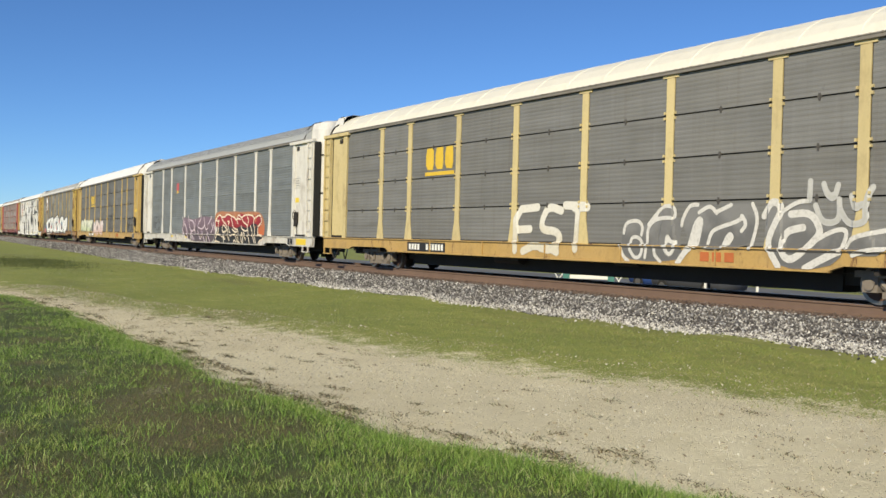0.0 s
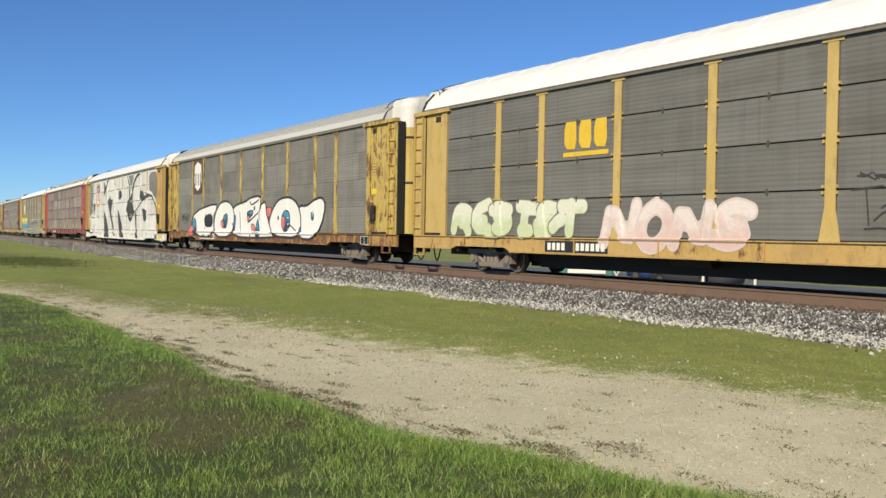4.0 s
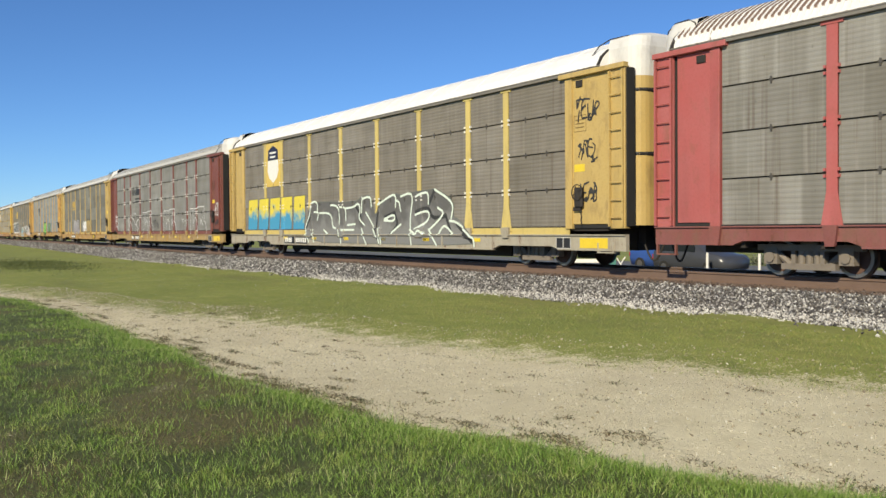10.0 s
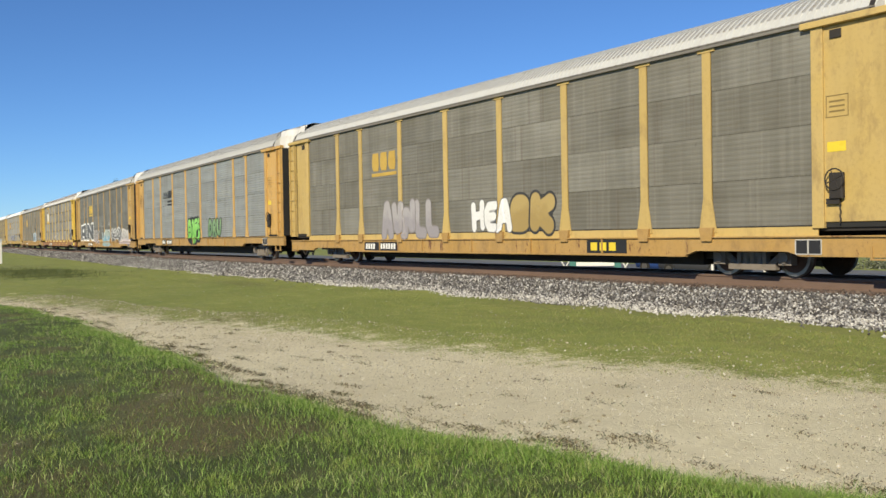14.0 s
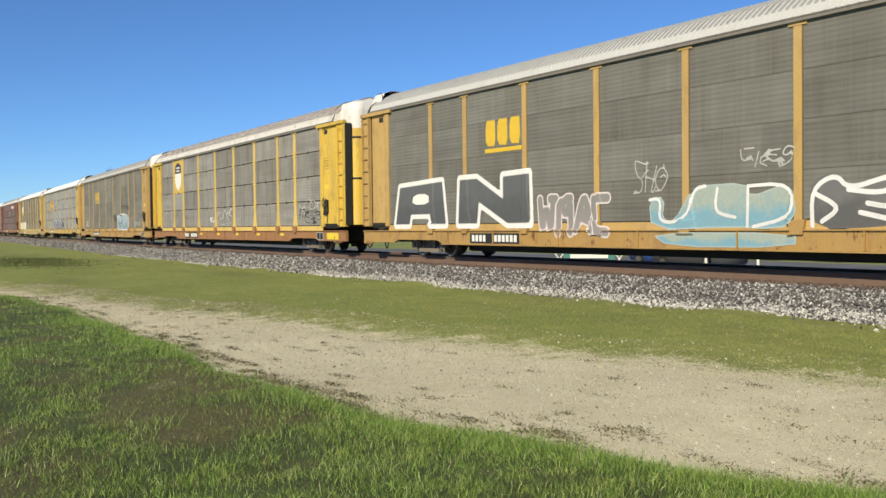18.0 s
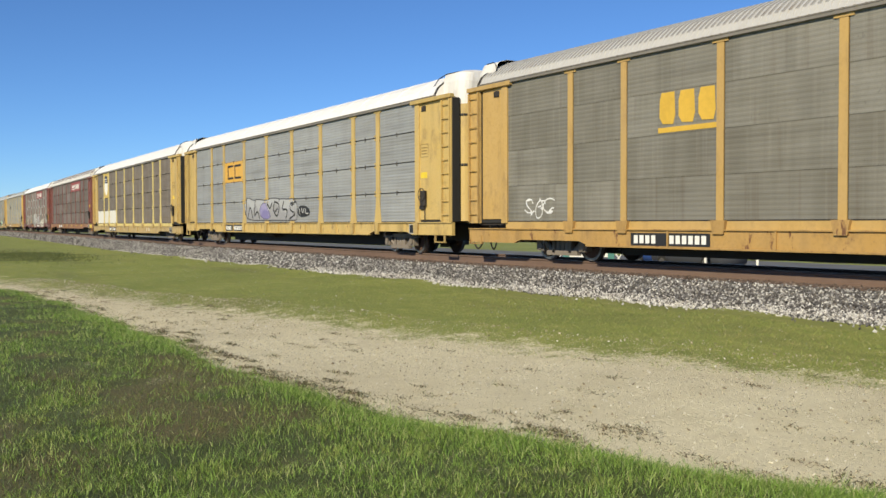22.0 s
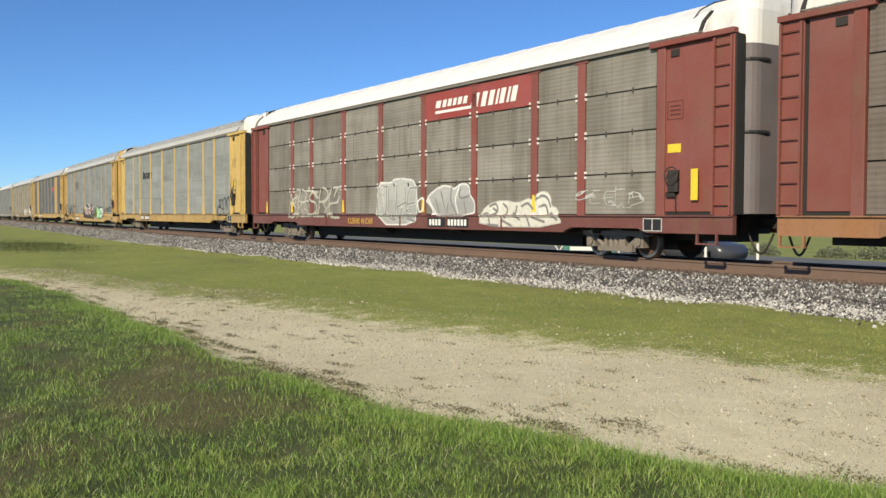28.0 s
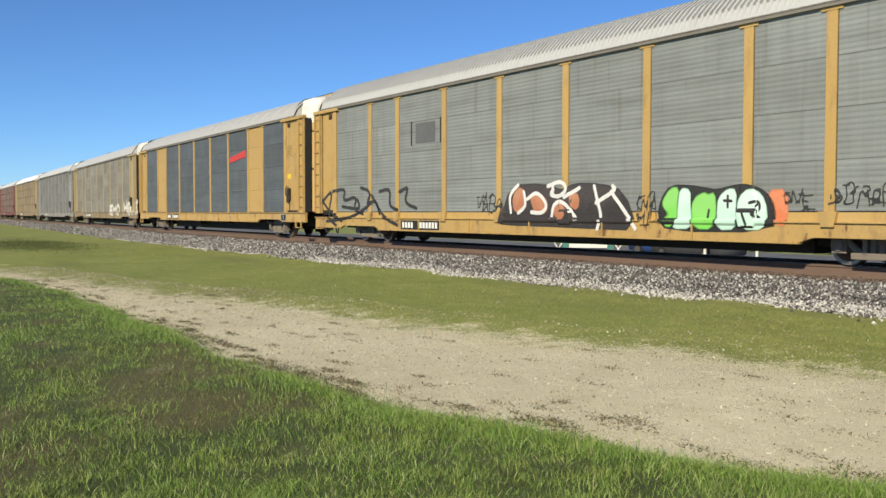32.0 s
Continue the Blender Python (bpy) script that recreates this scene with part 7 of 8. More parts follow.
    shapes(c["j"], ["-0.90,1.87 -0.71,2.03 -0.29,2.00 -0.12,2.09 .34,2.00 .56,2.08 .99,2.05 1.20,2.13 1.46,1.89 1.63,1.49 1.66,0.93 1.51,0.75 1.00,0.80 .84,.62 .12,.62 -0.71,0.75 -0.99,1.24"], jet, 0.04, 0.05, "black backing of the green bubble letters", soft=True, lift=0)
    shapes(c["j"], ["-0.86,1.82 -0.67,1.99 -0.26,1.94 -0.14,1.13 -0.26,0.98 -0.78,0.93 -0.88,1.33", "-0.08,1.96 .27,1.97 .42,1.67 .50,1.03 .44,.93 .54,.70 .14,.69 .08,.94 -0.09,1.13", ".52,1.98 1.08,2.00 1.17,1.46 1.00,1.40 .80,1.36 .74,.73 .63,.74 .53,1.03 .43,1.76", "1.13,2.03 1.35,2.00 1.51,1.72 1.62,1.19 1.59,0.93 1.31,0.86 1.08,0.98 1.22,1.46"], leaf, 0.02, 0.05, "bright green bubble letter", soft=True, lift=0.004)
    strokes(c["j"], ["-0.65,1.54 -0.43,1.59 -0.47,1.44", "-0.65,1.25 -0.37,1.28", ".06,1.69 .17,1.12", ".73,1.75 .99,1.78", "1.31,1.72 1.49,1.70", "1.31,1.42 1.53,1.38"], INK["ink"], 0.035, "black inner line of a green bubble letter", lift=0.008)
    lettering(c["j"], "DRU", 3.1, 5.4, 0.9, 2.0, spray("green_grey", (0.14, 0.25, 0.12), (0.2, 0.32, 0.17), (0.03, 0.04, 0.03), None, 0.12, 0.06), 0.12, 0.06, seed=6, label="dark green graffiti letters")
    tag(c["j"], "NEN", -12.7, -12.1, 3.0, 3.8, "ink", 0.015, 2)
    # eleventh
    block_logo(c["k"], -6.26, -4.52, 2.95, 3.8)
    slate = spray("slate_block", (0.085, 0.09, 0.095), (0.11, 0.115, 0.12), (0.74, 0.74, 0.73), None, 0.0, 0.1, None, 0.12)
    shapes(c["k"], ["-11.5,1 -11.2,2.15 -8.6,2.25 -8.4,1 -9.2,1 -9.3,1.3 -10.5,1.3 -10.6,1", "-7.7,1 -7.6,2.25 -6.7,2.25 -5.4,1.65 -5.4,2.25 -4.2,2.28 -4.15,1 -5.2,1 -6.6,1.6 -6.7,1"], slate, 0.14, 0.05, "dark block letters with broad white outline", soft=False)
    shapes(c["k"], ["-10.4,1.62 -10.3,1.9 -9.4,1.9 -9.4,1.62"], WHITE, 0.02, 0.05, "white counter of the block letter", lift=0.006)
    lettering(c["k"], "WMAL", -3.8, -0.9, 0.6, 1.75, spray("mauve_line", (0.28, 0.25, 0.25), (0.24, 0.23, 0.22), (0.66, 0.6, 0.6), None, 0.1, 0.04), 0.1, 0.04, seed=3, wild=1, label="grey graffiti letters with pale outline")
    slate_dark = spray("slate_dark", (0.1, 0.1, 0.1), (0.15, 0.15, 0.15), (0.12,) * 3, None, 0.0, 0.02, None, 0.25)
    milk = spray("milky_fill", (0.5, 0.48, 0.46), (0.62, 0.6, 0.58), (0.45, 0.43, 0.42), None, 0.0, 0.03, None, 0.3)
    sky_fill = spray("sky_fill", (0.19, 0.36, 0.45), (0.34, 0.4, 0.36), (0.4, 0.46, 0.46), None, 0.0, 0.03, None, 0.2)
    shapes(c["k"], ["4.71,1.71 5.20,1.82 5.53,1.56 6.12,1.67 6.63,1.77 6.87,1.56 7.23,1.59 7.81,1.89 8.47,1.73 8.78,1.43 8.73,1.08 8.46,0.82 7.79,0.83 7.34,1.09 6.86,0.98 6.11,0.87 4.77,0.83 4.66,1.38"], slate_dark, 0.02, 0.05, "dark fill of the graffiti letters", soft=True, lift=0)
    strokes(c["k"], ["4.70,0.88 4.67,1.55 5.20,1.82 5.47,1.52 6.19,1.70 6.63,1.77 6.93,1.52 7.34,1.66 7.81,1.87 8.47,1.73 8.80,1.43 8.73,1.11 8.46,0.86", "5.47,1.52 6.12,1.43 6.50,1.57 6.68,1.34 6.37,1.18 5.86,1.27", "6.87,1.52 6.62,1.10 7.16,0.98", "7.11,1.48 7.57,1.39 7.16,1.17", "7.58,1.62 8.03,1.53 8.30,1.30 8.13,1.12 7.86,1.24 7.92,1.46", "4.78,1.46 5.33,1.20 4.91,0.96", "5.72,1.11 6.49,0.95", "7.80,0.86 7.51,1.05"], INK["chalk"], 0.045, "white outline of a graffiti letter", lift=0.004)
    shapes(c["k"], ["8.83,0.86 8.99,1.29 9.25,1.46 9.30,1.70 9.79,1.72 10.45,1.66 11.08,1.54 11.34,1.56 11.76,1.61 11.96,1.41 11.91,0.84"], milk, 0.03, 0.05, "milky white fill of the graffiti letters", soft=True, lift=0)
    strokes(c["k"], ["9.40,1.56 9.19,1.07", "9.79,1.61 9.89,1.06", "10.36,1.53 10.45,1.05 10.72,1.12", "10.73,1.55 10.99,1.05", "11.16,1.37 11.33,0.98", "11.51,1.49 11.67,1.23 11.59,0.97", "10.08,1.67 10.13,1.26", "9.25,1.42 9.60,1.34 9.44,1.00", "10.54,1.39 10.86,1.41", "11.75,1.42 11.83,1.10", "8.99,1.21 9.29,1.14 9.09,0.93"], INK["soft_dark"], 0.035, "grey inner line of a white graffiti letter", lift=0.004)
    shapes(c["k"], [".34,1.47 .80,1.51 .70,1.01 1.15,0.97 1.69,1.70 3.16,1.72 3.15,1.41 4.21,1.69 4.34,1.01 3.90,0.84 2.66,0.89 .42,.82"], sky_fill, 0.03, 0.05, "pale blue fill of the graffiti letters", soft=True, lift=0)
    shapes(c["k"], [".42,.74 4.34,0.74 4.31,0.49 .96,.46"], sky_fill, 0.02, 0.05, "pale blue paint on the sill", soft=True, lift=0)
    strokes(c["k"], [".34,1.47 .71,1.51 .61,.94 1.50,1.03 1.68,1.67 2.02,1.71", "3.16,1.67 3.14,0.88", "3.16,1.67 4.21,1.69 4.27,1.05 3.29,0.87", "2.35,1.65 2.26,1.16 2.83,1.06"], INK["chalk"], 0.035, "white edge of a pale blue graffiti letter", lift=0.004)
    lettering(c["k"], "~~~~", 8.2, 12.4, 0.59, 1.05, spray("rose_wash", (0.55, 0.45, 0.45), (0.6, 0.52, 0.52), (0.5, 0.42, 0.42), None, 0.14, 0.03), 0.14, 0.03, seed=7, label="rose paint wash on the sill")
    tag(c["k"], "SHO", -0.2, 0.9, 1.6, 2.4, "dim", 0.02, 3)
    tag(c["k"], "LKES", 3.0, 4.3, 2.0, 2.5, "dim", 0.02, 4)
    # twelfth
    shield_logo(c["l"], paint("yellow_plate", (0.66, 0.45, 0.08), 0.15), navy, WHITE, 2.85, 4.62)
    tag(c["l"], "CROSS", -1.6, 0.8, 1.0, 1.85, "dim", 0.03, 4)
    tag(c["l"], "EN", -2.7, -2.0, 1.1, 1.6, "chalk", 0.03, 5)
    tag(c["l"], "FEWS", 9.3, 11.6, 1.05, 1.7, "ink", 0.02, 6)
    tag(c["l"], "YOBS", 9.3, 11.6, 1.2, 2.0, "dim", 0.02, 7)
    # thirteenth
    block_logo(c["m"], -6.5, -4.77, 2.92, 3.75, plain("ochre_gold", (0.6, 0.38, 0.05), 0.5))
    ice = spray("ice_fill", (0.28, 0.36, 0.42), (0.4, 0.48, 0.54), (0.72,) * 3, None, 0.0, 0.05, None, 0.15)
    shapes(c["m"], ["2.71,1.81 3.10,1.87 3.72,1.78 4.09,1.97 6.31,1.88 6.41,1.70 6.92,1.62 7.01,1.37 6.71,1.07 6.30,0.89 2.83,0.93 2.70,1.32"], ice, 0.05, 0.05, "pale icy blue fill of the graffiti letters", soft=True, lift=0)
    strokes(c["m"], ["2.97,1.73 3.08,1.04", "3.47,1.72 3.34,1.31 3.96,1.37 3.83,0.96", "4.32,1.83 4.19,1.03", "4.79,1.81 4.55,1.42 5.00,1.02", "5.46,1.72 5.23,1.02", "6.10,1.77 5.78,1.40 6.30,1.01", "6.72,1.56 6.10,1.27", "3.97,1.84 4.56,1.89", "5.68,1.85 6.00,1.87"], INK["ink"], 0.03, "black inner line of an icy blue graffiti letter", lift=0.004)
    tag(c["m"], "KUMET", 1.3, 2.6, 1.5, 2.0, "ink", 0.018, 3)
    tag(c["m"], "SCHOE", 4.2, 7.0, 2.2, 2.6, "ink", 0.018, 4)
    tag(c["m"], "HEWSO", 8.6, 10.9, 1.05, 1.55, "dim", 0.018, 5)
    tag(c["m"], "SOC", -11.5, -10.2, 1.05, 1.6, "chalk", 0.022, 6)
    # fourteenth: gold field with a dark outline mark
    plate(c["n"], "logo_plate", -7.17, -4.51, 2.86, 3.78, paint("amber_plate", (0.64, 0.36, 0.05), 0.1), -1.505, 0.012)
    for x0, x1 in ((-6.7, -5.9), (-5.7, -4.8)):
        bm = bmesh.new()
        for a, b, e, f in ((x0, x1, 3.55, 3.64), (x0, x1, 3.0, 3.09), (x0, x0 + 0.1, 3.0, 3.64)):
            box(bm, a, b, -1.523, -1.517, e, f)
        part("logo_shape", bm, BLACK, c["n"], "dark outline shape of a railway mark")
    stone_fill = spray("stone_fill", (0.3, 0.3, 0.31), (0.4, 0.41, 0.42), (0.05, 0.05, 0.055), None, 0.0, 0.04, None, 0.2)
    shapes(c["n"], ["-4.36,1.92 -3.89,2.10 -3.28,1.93 -2.69,1.99 -1.56,1.90 -1.02,2.01 0.49,1.92 1.86,1.92 1.96,1.15 1.65,1.09 -1.29,1.12 -3.89,1.11 -4.27,1.42"], stone_fill, 0.04, 0.05, "grey fill of the graffiti letters with black edge")
    shapes(c["n"], ["-2.45,1.66 -1.72,1.88 -1.29,1.52 -1.02,1.17 -2.23,1.17"], spray("violet_fill", (0.2, 0.18, 0.36), (0.3, 0.28, 0.46), (0.1, 0.09, 0.14), None, 0.0, 0.03), 0.03, 0.04, "violet field of the graffiti", lift=0.004)
    shapes(c["n"], ["2.02,1.62 2.82,1.64 3.27,1.45 3.13,1.25 2.09,1.21"], jet, 0.02, 0.04, "black backing of the small graffiti word", lift=0.004)
    strokes(c["n"], ["-3.95,1.17 -3.64,1.81 -3.28,1.16", "-2.98,1.85 -3.13,1.18 -2.69,1.55 -2.40,1.17", "-0.56,1.86 -0.76,1.51 -0.25,1.16 0.05,1.77 -0.56,1.86", "0.49,1.83 0.25,1.50 0.96,1.55 0.73,1.16", "1.82,1.81 1.19,1.75 1.24,1.48 1.87,1.34 1.19,1.14", "-4.14,2.03 -4.20,1.39", "-1.42,1.81 -1.16,1.52 -0.89,1.80", "-0.25,1.57 -0.50,1.44", "1.42,1.67 1.64,1.73"], INK["ink"], 0.035, "black inner line of the grey graffiti", lift=0.008)
    strokes(c["n"], ["2.19,1.53 2.26,1.31", "2.43,1.54 2.51,1.33 2.68,1.53", "2.82,1.51 2.82,1.33 3.09,1.35"], INK["dim"], 0.025, "pale line of the small graffiti word", lift=0.01)
    # fifteenth
    shield_logo(c["o"], paint("yellow_field", (0.66, 0.46, 0.09), 0.12), navy, WHITE, 2.86, 4.62)
    # sixteenth and seventeenth: red fields with slanting white bars
    sign = paint("sign_red", (0.3, 0.05, 0.04), 0.25)
    for key in "pq":
        plate(c[key], "logo_plate", 1.6, 7.15, 3.8, 4.62, sign, -1.505, 0.01, "red sign panel")
        lx = 2.2
        for w in (0.35, 0.25, 0.25, 0.22, 0.25, 0.25):
            outline_plate(c[key], "logo_bar", [(lx, 4.15), (lx + w * 0.8, 4.15), (lx + w * 0.8 + 0.08, 4.36), (lx + 0.08, 4.36)], WHITE, -1.516)
            lx += w + 0.05
        plate(c[key], "logo_line", 2.2, 4.25, 3.98, 4.06, WHITE, -1.516, 0.005)
        for w in (0.5, 0.32, 0.32, 0.14, 0.3, 0.14, 0.32):
            outline_plate(c[key], "logo_bar", [(lx + 0.1, 3.98), (lx + 0.1 + w * 0.75, 3.98), (lx + 0.24 + w * 0.75, 4.38), (lx + 0.24, 4.38)], WHITE, -1.516)
            lx += w + 0.05
    lettering(c["q"], "MBSRE", -9.5, -4.6, 0.75, 2.05, spray("faded_piece", (0.42, 0.4, 0.33), (0.5, 0.48, 0.42), (0.24, 0.22, 0.19), None, 0.03, 0.02, None, 0.3), 0.03, 0.02, 0, 0.1, 0.2, 2, 0.03, wild=5, label="faded silver graffiti scrawl")
    shapes(c["q"], ["-1.55,.68 -1.55,2.02 -.5,1.98 -.4,2.1 .3,2.1 1.1,2.0 1.15,1.2 1.1,.7"], spray("silver_block", (0.36, 0.36, 0.34), (0.45, 0.45, 0.43), (0.7, 0.7, 0.67), None, 0.0, 0.05, None, 0.4), 0.05, 0.05, "silver block field of graffiti with white edge")
    lettering(c["q"], "UUHE", -1.5, 1.1, 0.72, 1.98, spray("grey_scrawl", (0.2, 0.2, 0.19), (0.25, 0.25, 0.24), (0.62, 0.62, 0.6), None, 0.035, 0.02), 0.035, 0.02, 0, 0.0, 0.1, 3, 0.03, wild=2, label="grey letters on the silver field", lift=0.006)
    silver_wash = spray("silver_wash", (0.33, 0.33, 0.32), (0.42, 0.42, 0.41), (0.7, 0.7, 0.68), None, 0.0, 0.05, None, 0.3)
    chalky = spray("chalky_fill", (0.62, 0.6, 0.53), (0.7, 0.69, 0.63), (0.5, 0.48, 0.43), None, 0.0, 0.03, None, 0.35)
    shapes(c["q"], ["1.72,1.46 2.64,1.83 3.27,1.78 3.37,1.68 3.76,1.85 4.19,1.82 4.25,1.56 4.57,1.32 4.52,0.98 2.23,0.97 2.11,1.24"], silver_wash, 0.05, 0.05, "silver graffiti field with white edge", soft=True, lift=0)
    strokes(c["q"], ["3.27,1.78 3.17,1.37 3.58,1.00", "2.65,1.66 2.87,1.17", "3.76,1.77 3.67,1.43 4.25,1.52", "2.33,1.45 2.55,1.03", "3.96,1.36 4.07,1.03", "3.07,1.30 2.97,1.03"], INK["soft_dark"], 0.03, "grey inner line of the silver graffiti", lift=0.004)
    strokes(c["q"], ["1.20,1.40 1.66,1.54 1.61,1.10 1.26,1.06 1.20,1.40", "3.76,1.85 3.42,1.44 3.63,1.03", "1.89,1.46 2.34,1.03"], INK["chalk"], 0.03, "white line of the silver graffiti", lift=0.004)
    shapes(c["q"], ["4.81,0.68 4.90,1.06 5.33,1.28 6.00,1.37 6.71,1.27 7.16,1.41 7.45,1.32 7.59,1.55 7.94,1.57 8.14,1.42 8.12,1.20 8.42,1.14 8.62,0.70"], chalky, 0.03, 0.05, "chalk white graffiti field", soft=True, lift=0)
    strokes(c["q"], ["4.94,0.97 5.25,1.06 5.34,0.78", "5.33,1.22 5.67,1.31 5.76,1.06 5.42,0.97", "6.00,1.28 6.24,1.15 6.09,0.91", "6.86,1.21 7.16,1.32 7.38,1.15", "7.52,1.38 7.73,1.49 8.01,1.43 8.12,1.20", "7.67,1.20 7.94,1.26 8.02,1.03", "6.48,1.03 6.80,0.86", "8.15,1.03 8.42,0.87", "5.93,0.85 6.41,0.70", "7.09,0.97 7.25,0.71", "5.25,0.72 5.77,0.69", "6.64,1.21 6.56,0.97", "7.39,0.92 7.89,0.81", "5.50,1.16 5.67,1.09"], INK["soft_dark"], 0.035, "grey brown inner line of the white graffiti", lift=0.004)
    tag(c["q"], "ELELB", 9.2, 11.6, 1.15, 1.65, "dim", 0.014, 4)
    number_bars(c["q"], 1.85, 4.05)
    sill_words(c["q"], "CUSHION CAR", -3.95, 0.67, 1.95, plain("yellow_letters", (0.7, 0.42, 0.06), 0.6))
    for key, xs in (("q", (-11.95, POSTS[0], POSTS[2], POSTS[4], POSTS[6])), ("f", POSTS[1:])):
        for x in xs:
            outline_plate(c[key], "post_plate", [(x - 0.1, 1.06), (x + 0.1, 1.06), (x + 0.045, 1.5), (x - 0.045, 1.5)], YELLOW_MARK, -1.556 if abs(x) > 11 else -SIDE - POST_DEPTH - 0.008, "yellow plate at the foot of the post")
    plate(c["q"], "yellow_plate", 13.0, 13.2, 1.3, 1.95, YELLOW_MARK, -1.575, 0.01)
    # eighteenth
    for i, w in enumerate((0.32, 0.25, 0.2, 0.2, 0.28, 0.36, 0.25, 0.26)):
        plate(c["r"], "logo_bar", -6.5 + i * 0.3, -6.5 + i * 0.3 + w * 0.8, 3.12, 3.5 if i else 3.62, stripe, -1.506, 0.006)
    strokes(c["r"], ["9.81,0.97 9.95,1.33 10.23,1.38 10.15,1.63 10.36,1.71 10.50,1.47 10.29,1.32", "9.88,1.02 10.10,0.61 10.71,0.62 11.47,0.82", "10.23,1.32 10.76,1.22 10.96,0.92", "10.63,1.62 10.82,1.71 10.76,1.32 10.90,1.22", "10.95,1.71 11.15,1.80 11.28,1.31", "11.34,1.60 11.58,1.83 11.82,1.68 11.95,1.11 11.59,0.92 11.09,0.92", "11.40,1.60 11.47,1.21", "10.09,0.92 10.77,0.97"], INK["ink"], 0.03, "dark scrawled graffiti line", lift=0.004)
    tag(c["r"], "KH", 12.1, 12.8, 1.5, 2.6, "ink", 0.04, 5)
    # nineteenth
    plate(c["s"], "logo_field", -6.1, -4.9, 3.1, 3.72, plain("logo_grey", (0.12, 0.125, 0.13), 0.6), -1.506, 0.005, "dark painted railway mark")
    for x in (-6.4, -4.62):
        plate(c["s"], "logo_bracket", x, x + 0.07, 3.05, 3.8, stripe, -1.506, 0.006)
    tag(c["s"], "VABA", -2.5, -1.15, 0.9, 1.55, "ink", 0.02, 5)
    tag(c["s"], "EMA", 4.2, 4.8, 0.7, 1.5, "ink", 0.018, 5)
    pitch = spray("pitch_fill", (0.035, 0.03, 0.03), (0.06, 0.05, 0.05), (0.03,) * 3, None, 0.0, 0.03, None, 0.2)
    copper = spray("copper_fill", (0.42, 0.17, 0.09), (0.5, 0.24, 0.14), (0.4, 0.18, 0.1), None, 0.0, 0.02)
    lime = spray("lime_fill", (0.2, 0.62, 0.1), (0.26, 0.62, 0.16), (0.1, 0.3, 0.05), None, 0.0, 0.02, None, 0.05)
    mint = spray("mint_fill", (0.5, 0.72, 0.62), (0.62, 0.78, 0.74), (0.3, 0.5, 0.4), None, 0.0, 0.02, None, 0.05)
    amber = spray("amber_fill", (0.62, 0.19, 0.08), (0.68, 0.24, 0.12), (0.55, 0.2, 0.1), None, 0.0, 0.03)
    shapes(c["s"], ["-1.28,0.75 -0.75,1.68 .65,1.70 1.58,1.49 1.87,1.67 2.99,1.64 3.78,1.45 4.23,0.60 2.87,0.62 .98,.65 -1.19,0.67"], pitch, 0.03, 0.05, "near black fill of the graffiti letters", soft=True, lift=0)
    shapes(c["s"], ["-0.67,1.39 -0.41,1.63 -0.16,1.57 -0.07,1.19 -0.32,0.97 -0.63,1.04", ".09,1.42 .50,1.51 .89,1.23 .82,.97 .34,.95", "1.05,1.09 1.28,1.27 1.58,1.13 1.66,0.86 1.28,0.81", "1.80,1.49 2.16,1.39 2.09,1.04 1.80,1.13"], copper, 0.02, 0.05, "copper brown oval of the graffiti", soft=True, lift=0.004)
    strokes(c["s"], ["-0.75,0.99 -0.84,1.44 -0.41,1.70", "-0.16,1.52 -0.04,1.14 -0.41,0.97", ".01,1.33 .42,1.53 .89,1.18 .66,.95 .18,.99", ".89,1.64 1.43,1.77 1.72,1.58 1.43,1.36 .97,1.41 1.12,1.55", "1.58,1.36 2.16,1.57", "1.05,0.86 1.13,1.22 1.58,1.27 2.10,0.77", "2.72,1.60 2.86,1.21 3.00,0.86 2.87,0.60", "2.79,1.21 3.52,1.50 3.39,1.59", "3.33,1.46 3.78,1.04 4.20,0.62"], INK["chalk"], 0.05, "white line of the black graffiti", lift=0.008)
    shapes(c["s"], ["5.00,1.27 5.28,1.55 5.89,1.53 6.31,1.47 6.62,1.42 7.17,1.52 7.50,1.51 7.88,1.38 8.13,1.10 8.12,0.63 5.24,0.60 4.89,0.87"], jet, 0.03, 0.05, "black backing of the bubble letters", soft=True, lift=0)
    shapes(c["s"], ["5.04,1.22 5.28,1.50 5.54,1.51 5.48,1.17 5.49,0.99 5.44,0.78 5.23,0.65 5.03,0.82 5.29,0.94 5.07,1.09", "5.96,1.25 6.26,1.40 6.39,1.33 6.57,1.39 6.61,1.03 6.56,0.65 6.03,0.65 5.92,0.95"], lime, 0.02, 0.05, "bright green bubble letter", soft=True, lift=0.004)
    shapes(c["s"], ["5.58,1.49 5.87,1.46 5.87,1.17 5.90,0.91 5.95,0.66 5.37,0.64 5.51,0.80 5.53,1.15", "6.68,1.28 6.92,1.45 7.15,1.43 7.13,1.03 7.19,0.66 6.66,0.64 6.65,1.03", "7.23,1.27 7.50,1.46 7.80,1.34 7.94,1.04 7.92,0.66 7.31,0.65 7.21,0.96"], mint, 0.02, 0.05, "pale mint bubble letter", soft=True, lift=0.004)
    strokes(c["s"], ["6.83,1.22 7.03,1.21", "6.93,1.31 6.93,1.09", "7.51,1.17 7.74,1.21 7.77,1.03 7.56,0.96 7.75,0.88", "6.42,1.03 6.38,0.84", "7.37,0.96 7.47,0.74"], INK["ink"], 0.03, "black inner line of a bubble letter", lift=0.008)
    shapes(c["s"], ["7.93,1.38 8.41,1.41 8.42,0.75 8.18,0.75 8.13,1.10"], amber, 0.03, 0.05, "orange graffiti patch", soft=True, lift=0)
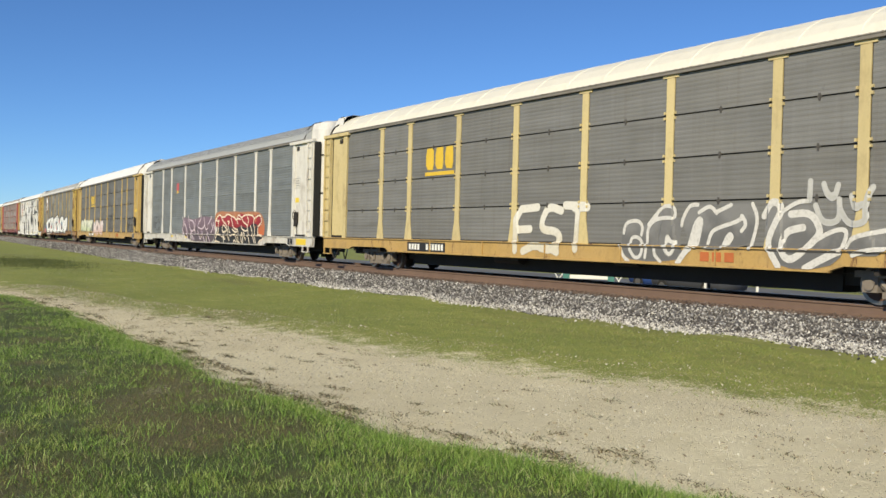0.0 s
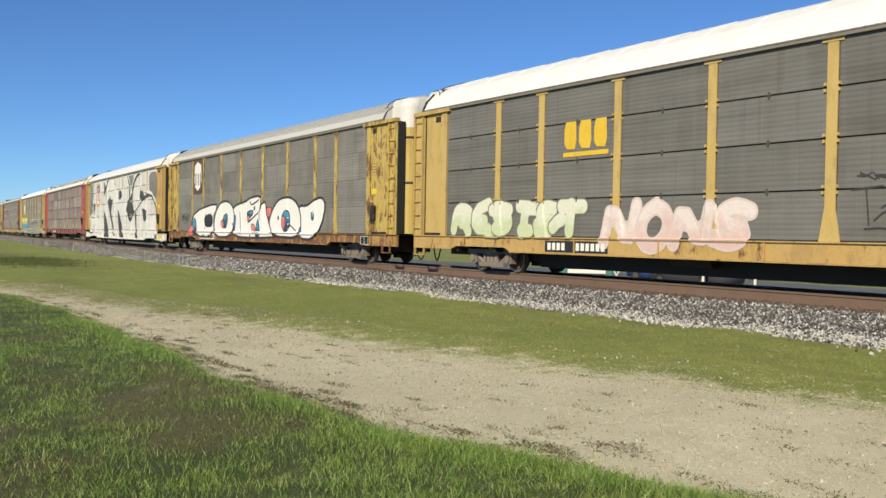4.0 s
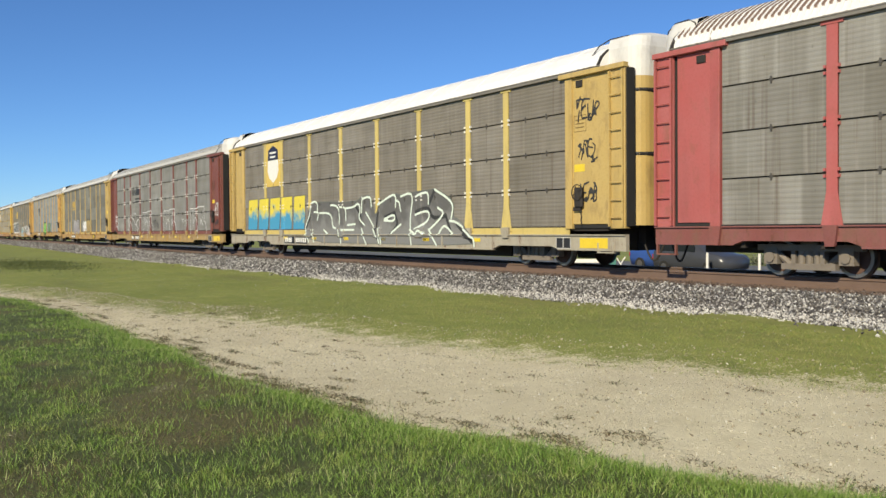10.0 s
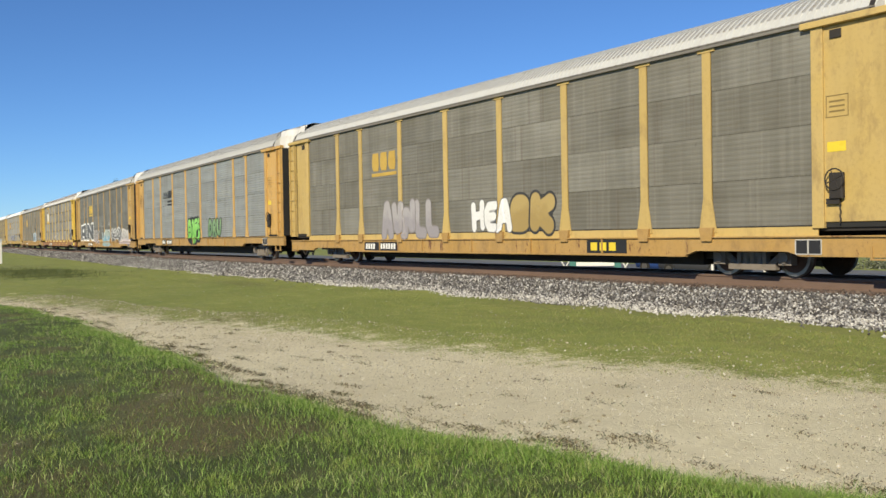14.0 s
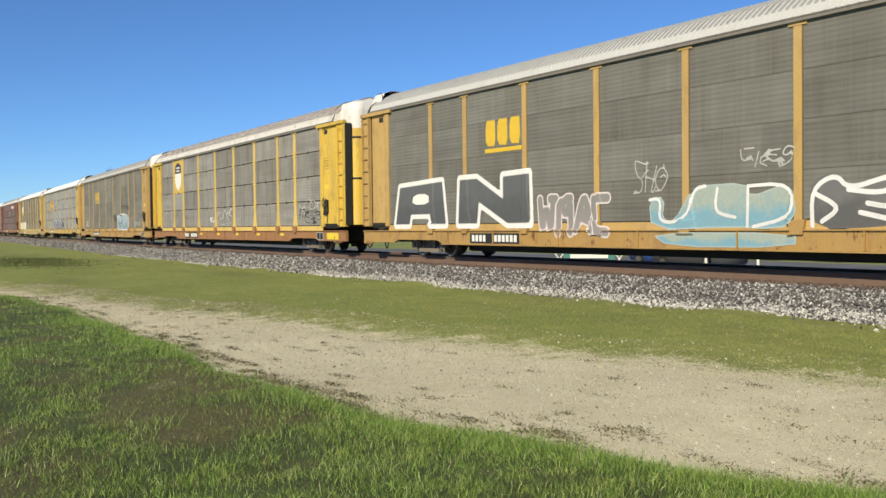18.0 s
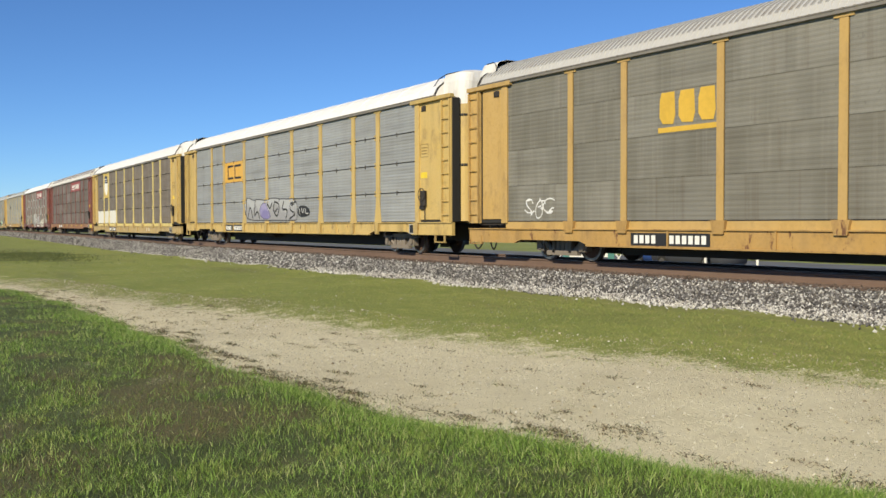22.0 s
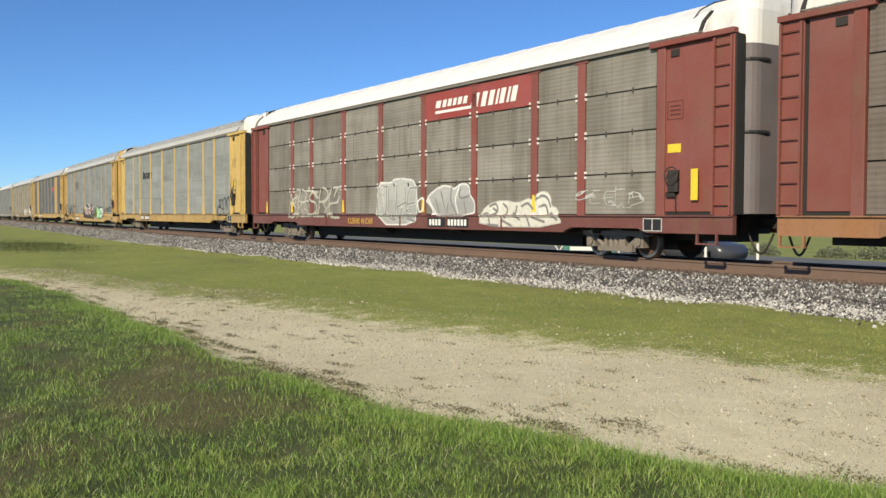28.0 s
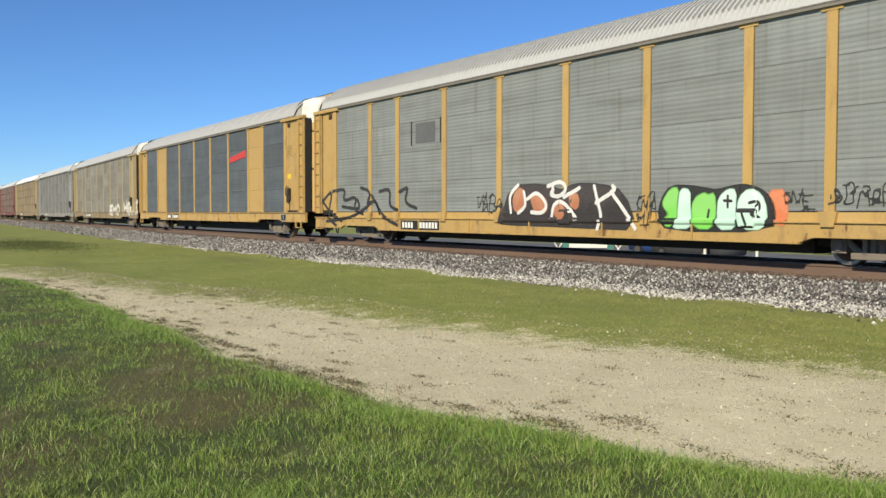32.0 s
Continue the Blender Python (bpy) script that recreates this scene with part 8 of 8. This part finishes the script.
    strokes(c["s"], ["-13.08,1.34 -12.09,1.87 -12.59,0.80 -11.78,0.53", "-13.25,1.62 -12.59,1.07 -11.31,0.67", "-12.09,1.73 -11.00,1.84 -11.31,1.33 -10.10,1.57 -10.40,1.06 -9.67,0.93", "-9.81,1.82 -8.97,1.68 -9.39,1.19 -8.69,1.43 -8.42,0.94", "-8.42,1.67 -7.63,1.77 -7.76,1.18 -7.12,1.06", "-7.00,1.64 -6.38,1.81 -6.75,1.29 -5.91,1.11", "-12.59,0.66 -10.40,0.81 -8.97,1.31", "-8.97,1.55 -8.16,0.82 -7.12,0.58", "-11.31,1.19 -9.81,1.06 -10.10,1.44"], INK["ink"], 0.055, "black tangled graffiti line", lift=0.004)
    tag(c["s"], "ONE", 8.3, 8.95, 1.0, 1.5, "ink", 0.018, 5)
    tag(c["s"], "SOMBRXTOBO", 9.4, 12.0, 1.05, 1.55, "ink", 0.02, 8)
    plate(c["s"], "red_notice", 12.9, 13.3, 1.5, 1.75, plain("notice_red", (0.5, 0.08, 0.05), 0.5), -1.56, 0.006)
    # twentieth and the far cars
    outline_plate(c["t"], "logo_band", [(4.6, 3.25), (7.0, 3.45), (7.0, 3.75), (4.6, 3.5)], plain("band_red", (0.55, 0.05, 0.04), 0.5), -1.512)
    lettering(c["u"], "EMO", 1.0, 5.0, 0.7, 1.6, INK["cream"], 0.1, 0.04, seed=3, label="white graffiti letters")
    lettering(c["u"], "HEUE", 6.5, 11.5, 0.7, 1.8, INK["cream"], 0.12, 0.04, seed=4, label="white graffiti letters")


decorate()


def raise_cars(tall):
    """The cars stand a little taller than drawn above, wheels and all."""
    done = set()
    for car in CARS:
        for ob in car.children_recursive:
            ob.location.z *= tall
            if ob.data.name not in done:
                done.add(ob.data.name)
                round_part = ob.name.split(".")[0] in ("wheel", "axle", "hand_brake")
                ob.data.transform(Matrix.Diagonal((tall if round_part else 1, 1, tall, 1)))


raise_cars(1.068)


# ---- what moves ----
def motions():
    times = [2.0 * i for i in range(17)]
    for i, car in enumerate(CARS):
        rows = []
        for t in times:
            p, a = on_track(23.398 + SPEED * t - PITCH * (i + 1) - HALF + STYLES[i].get("shift", 0.0))
            rows.append((t, Matrix.Translation(p) @ Matrix.Rotation(a, 4, "Z")))
        walk(car, rows)


motions()
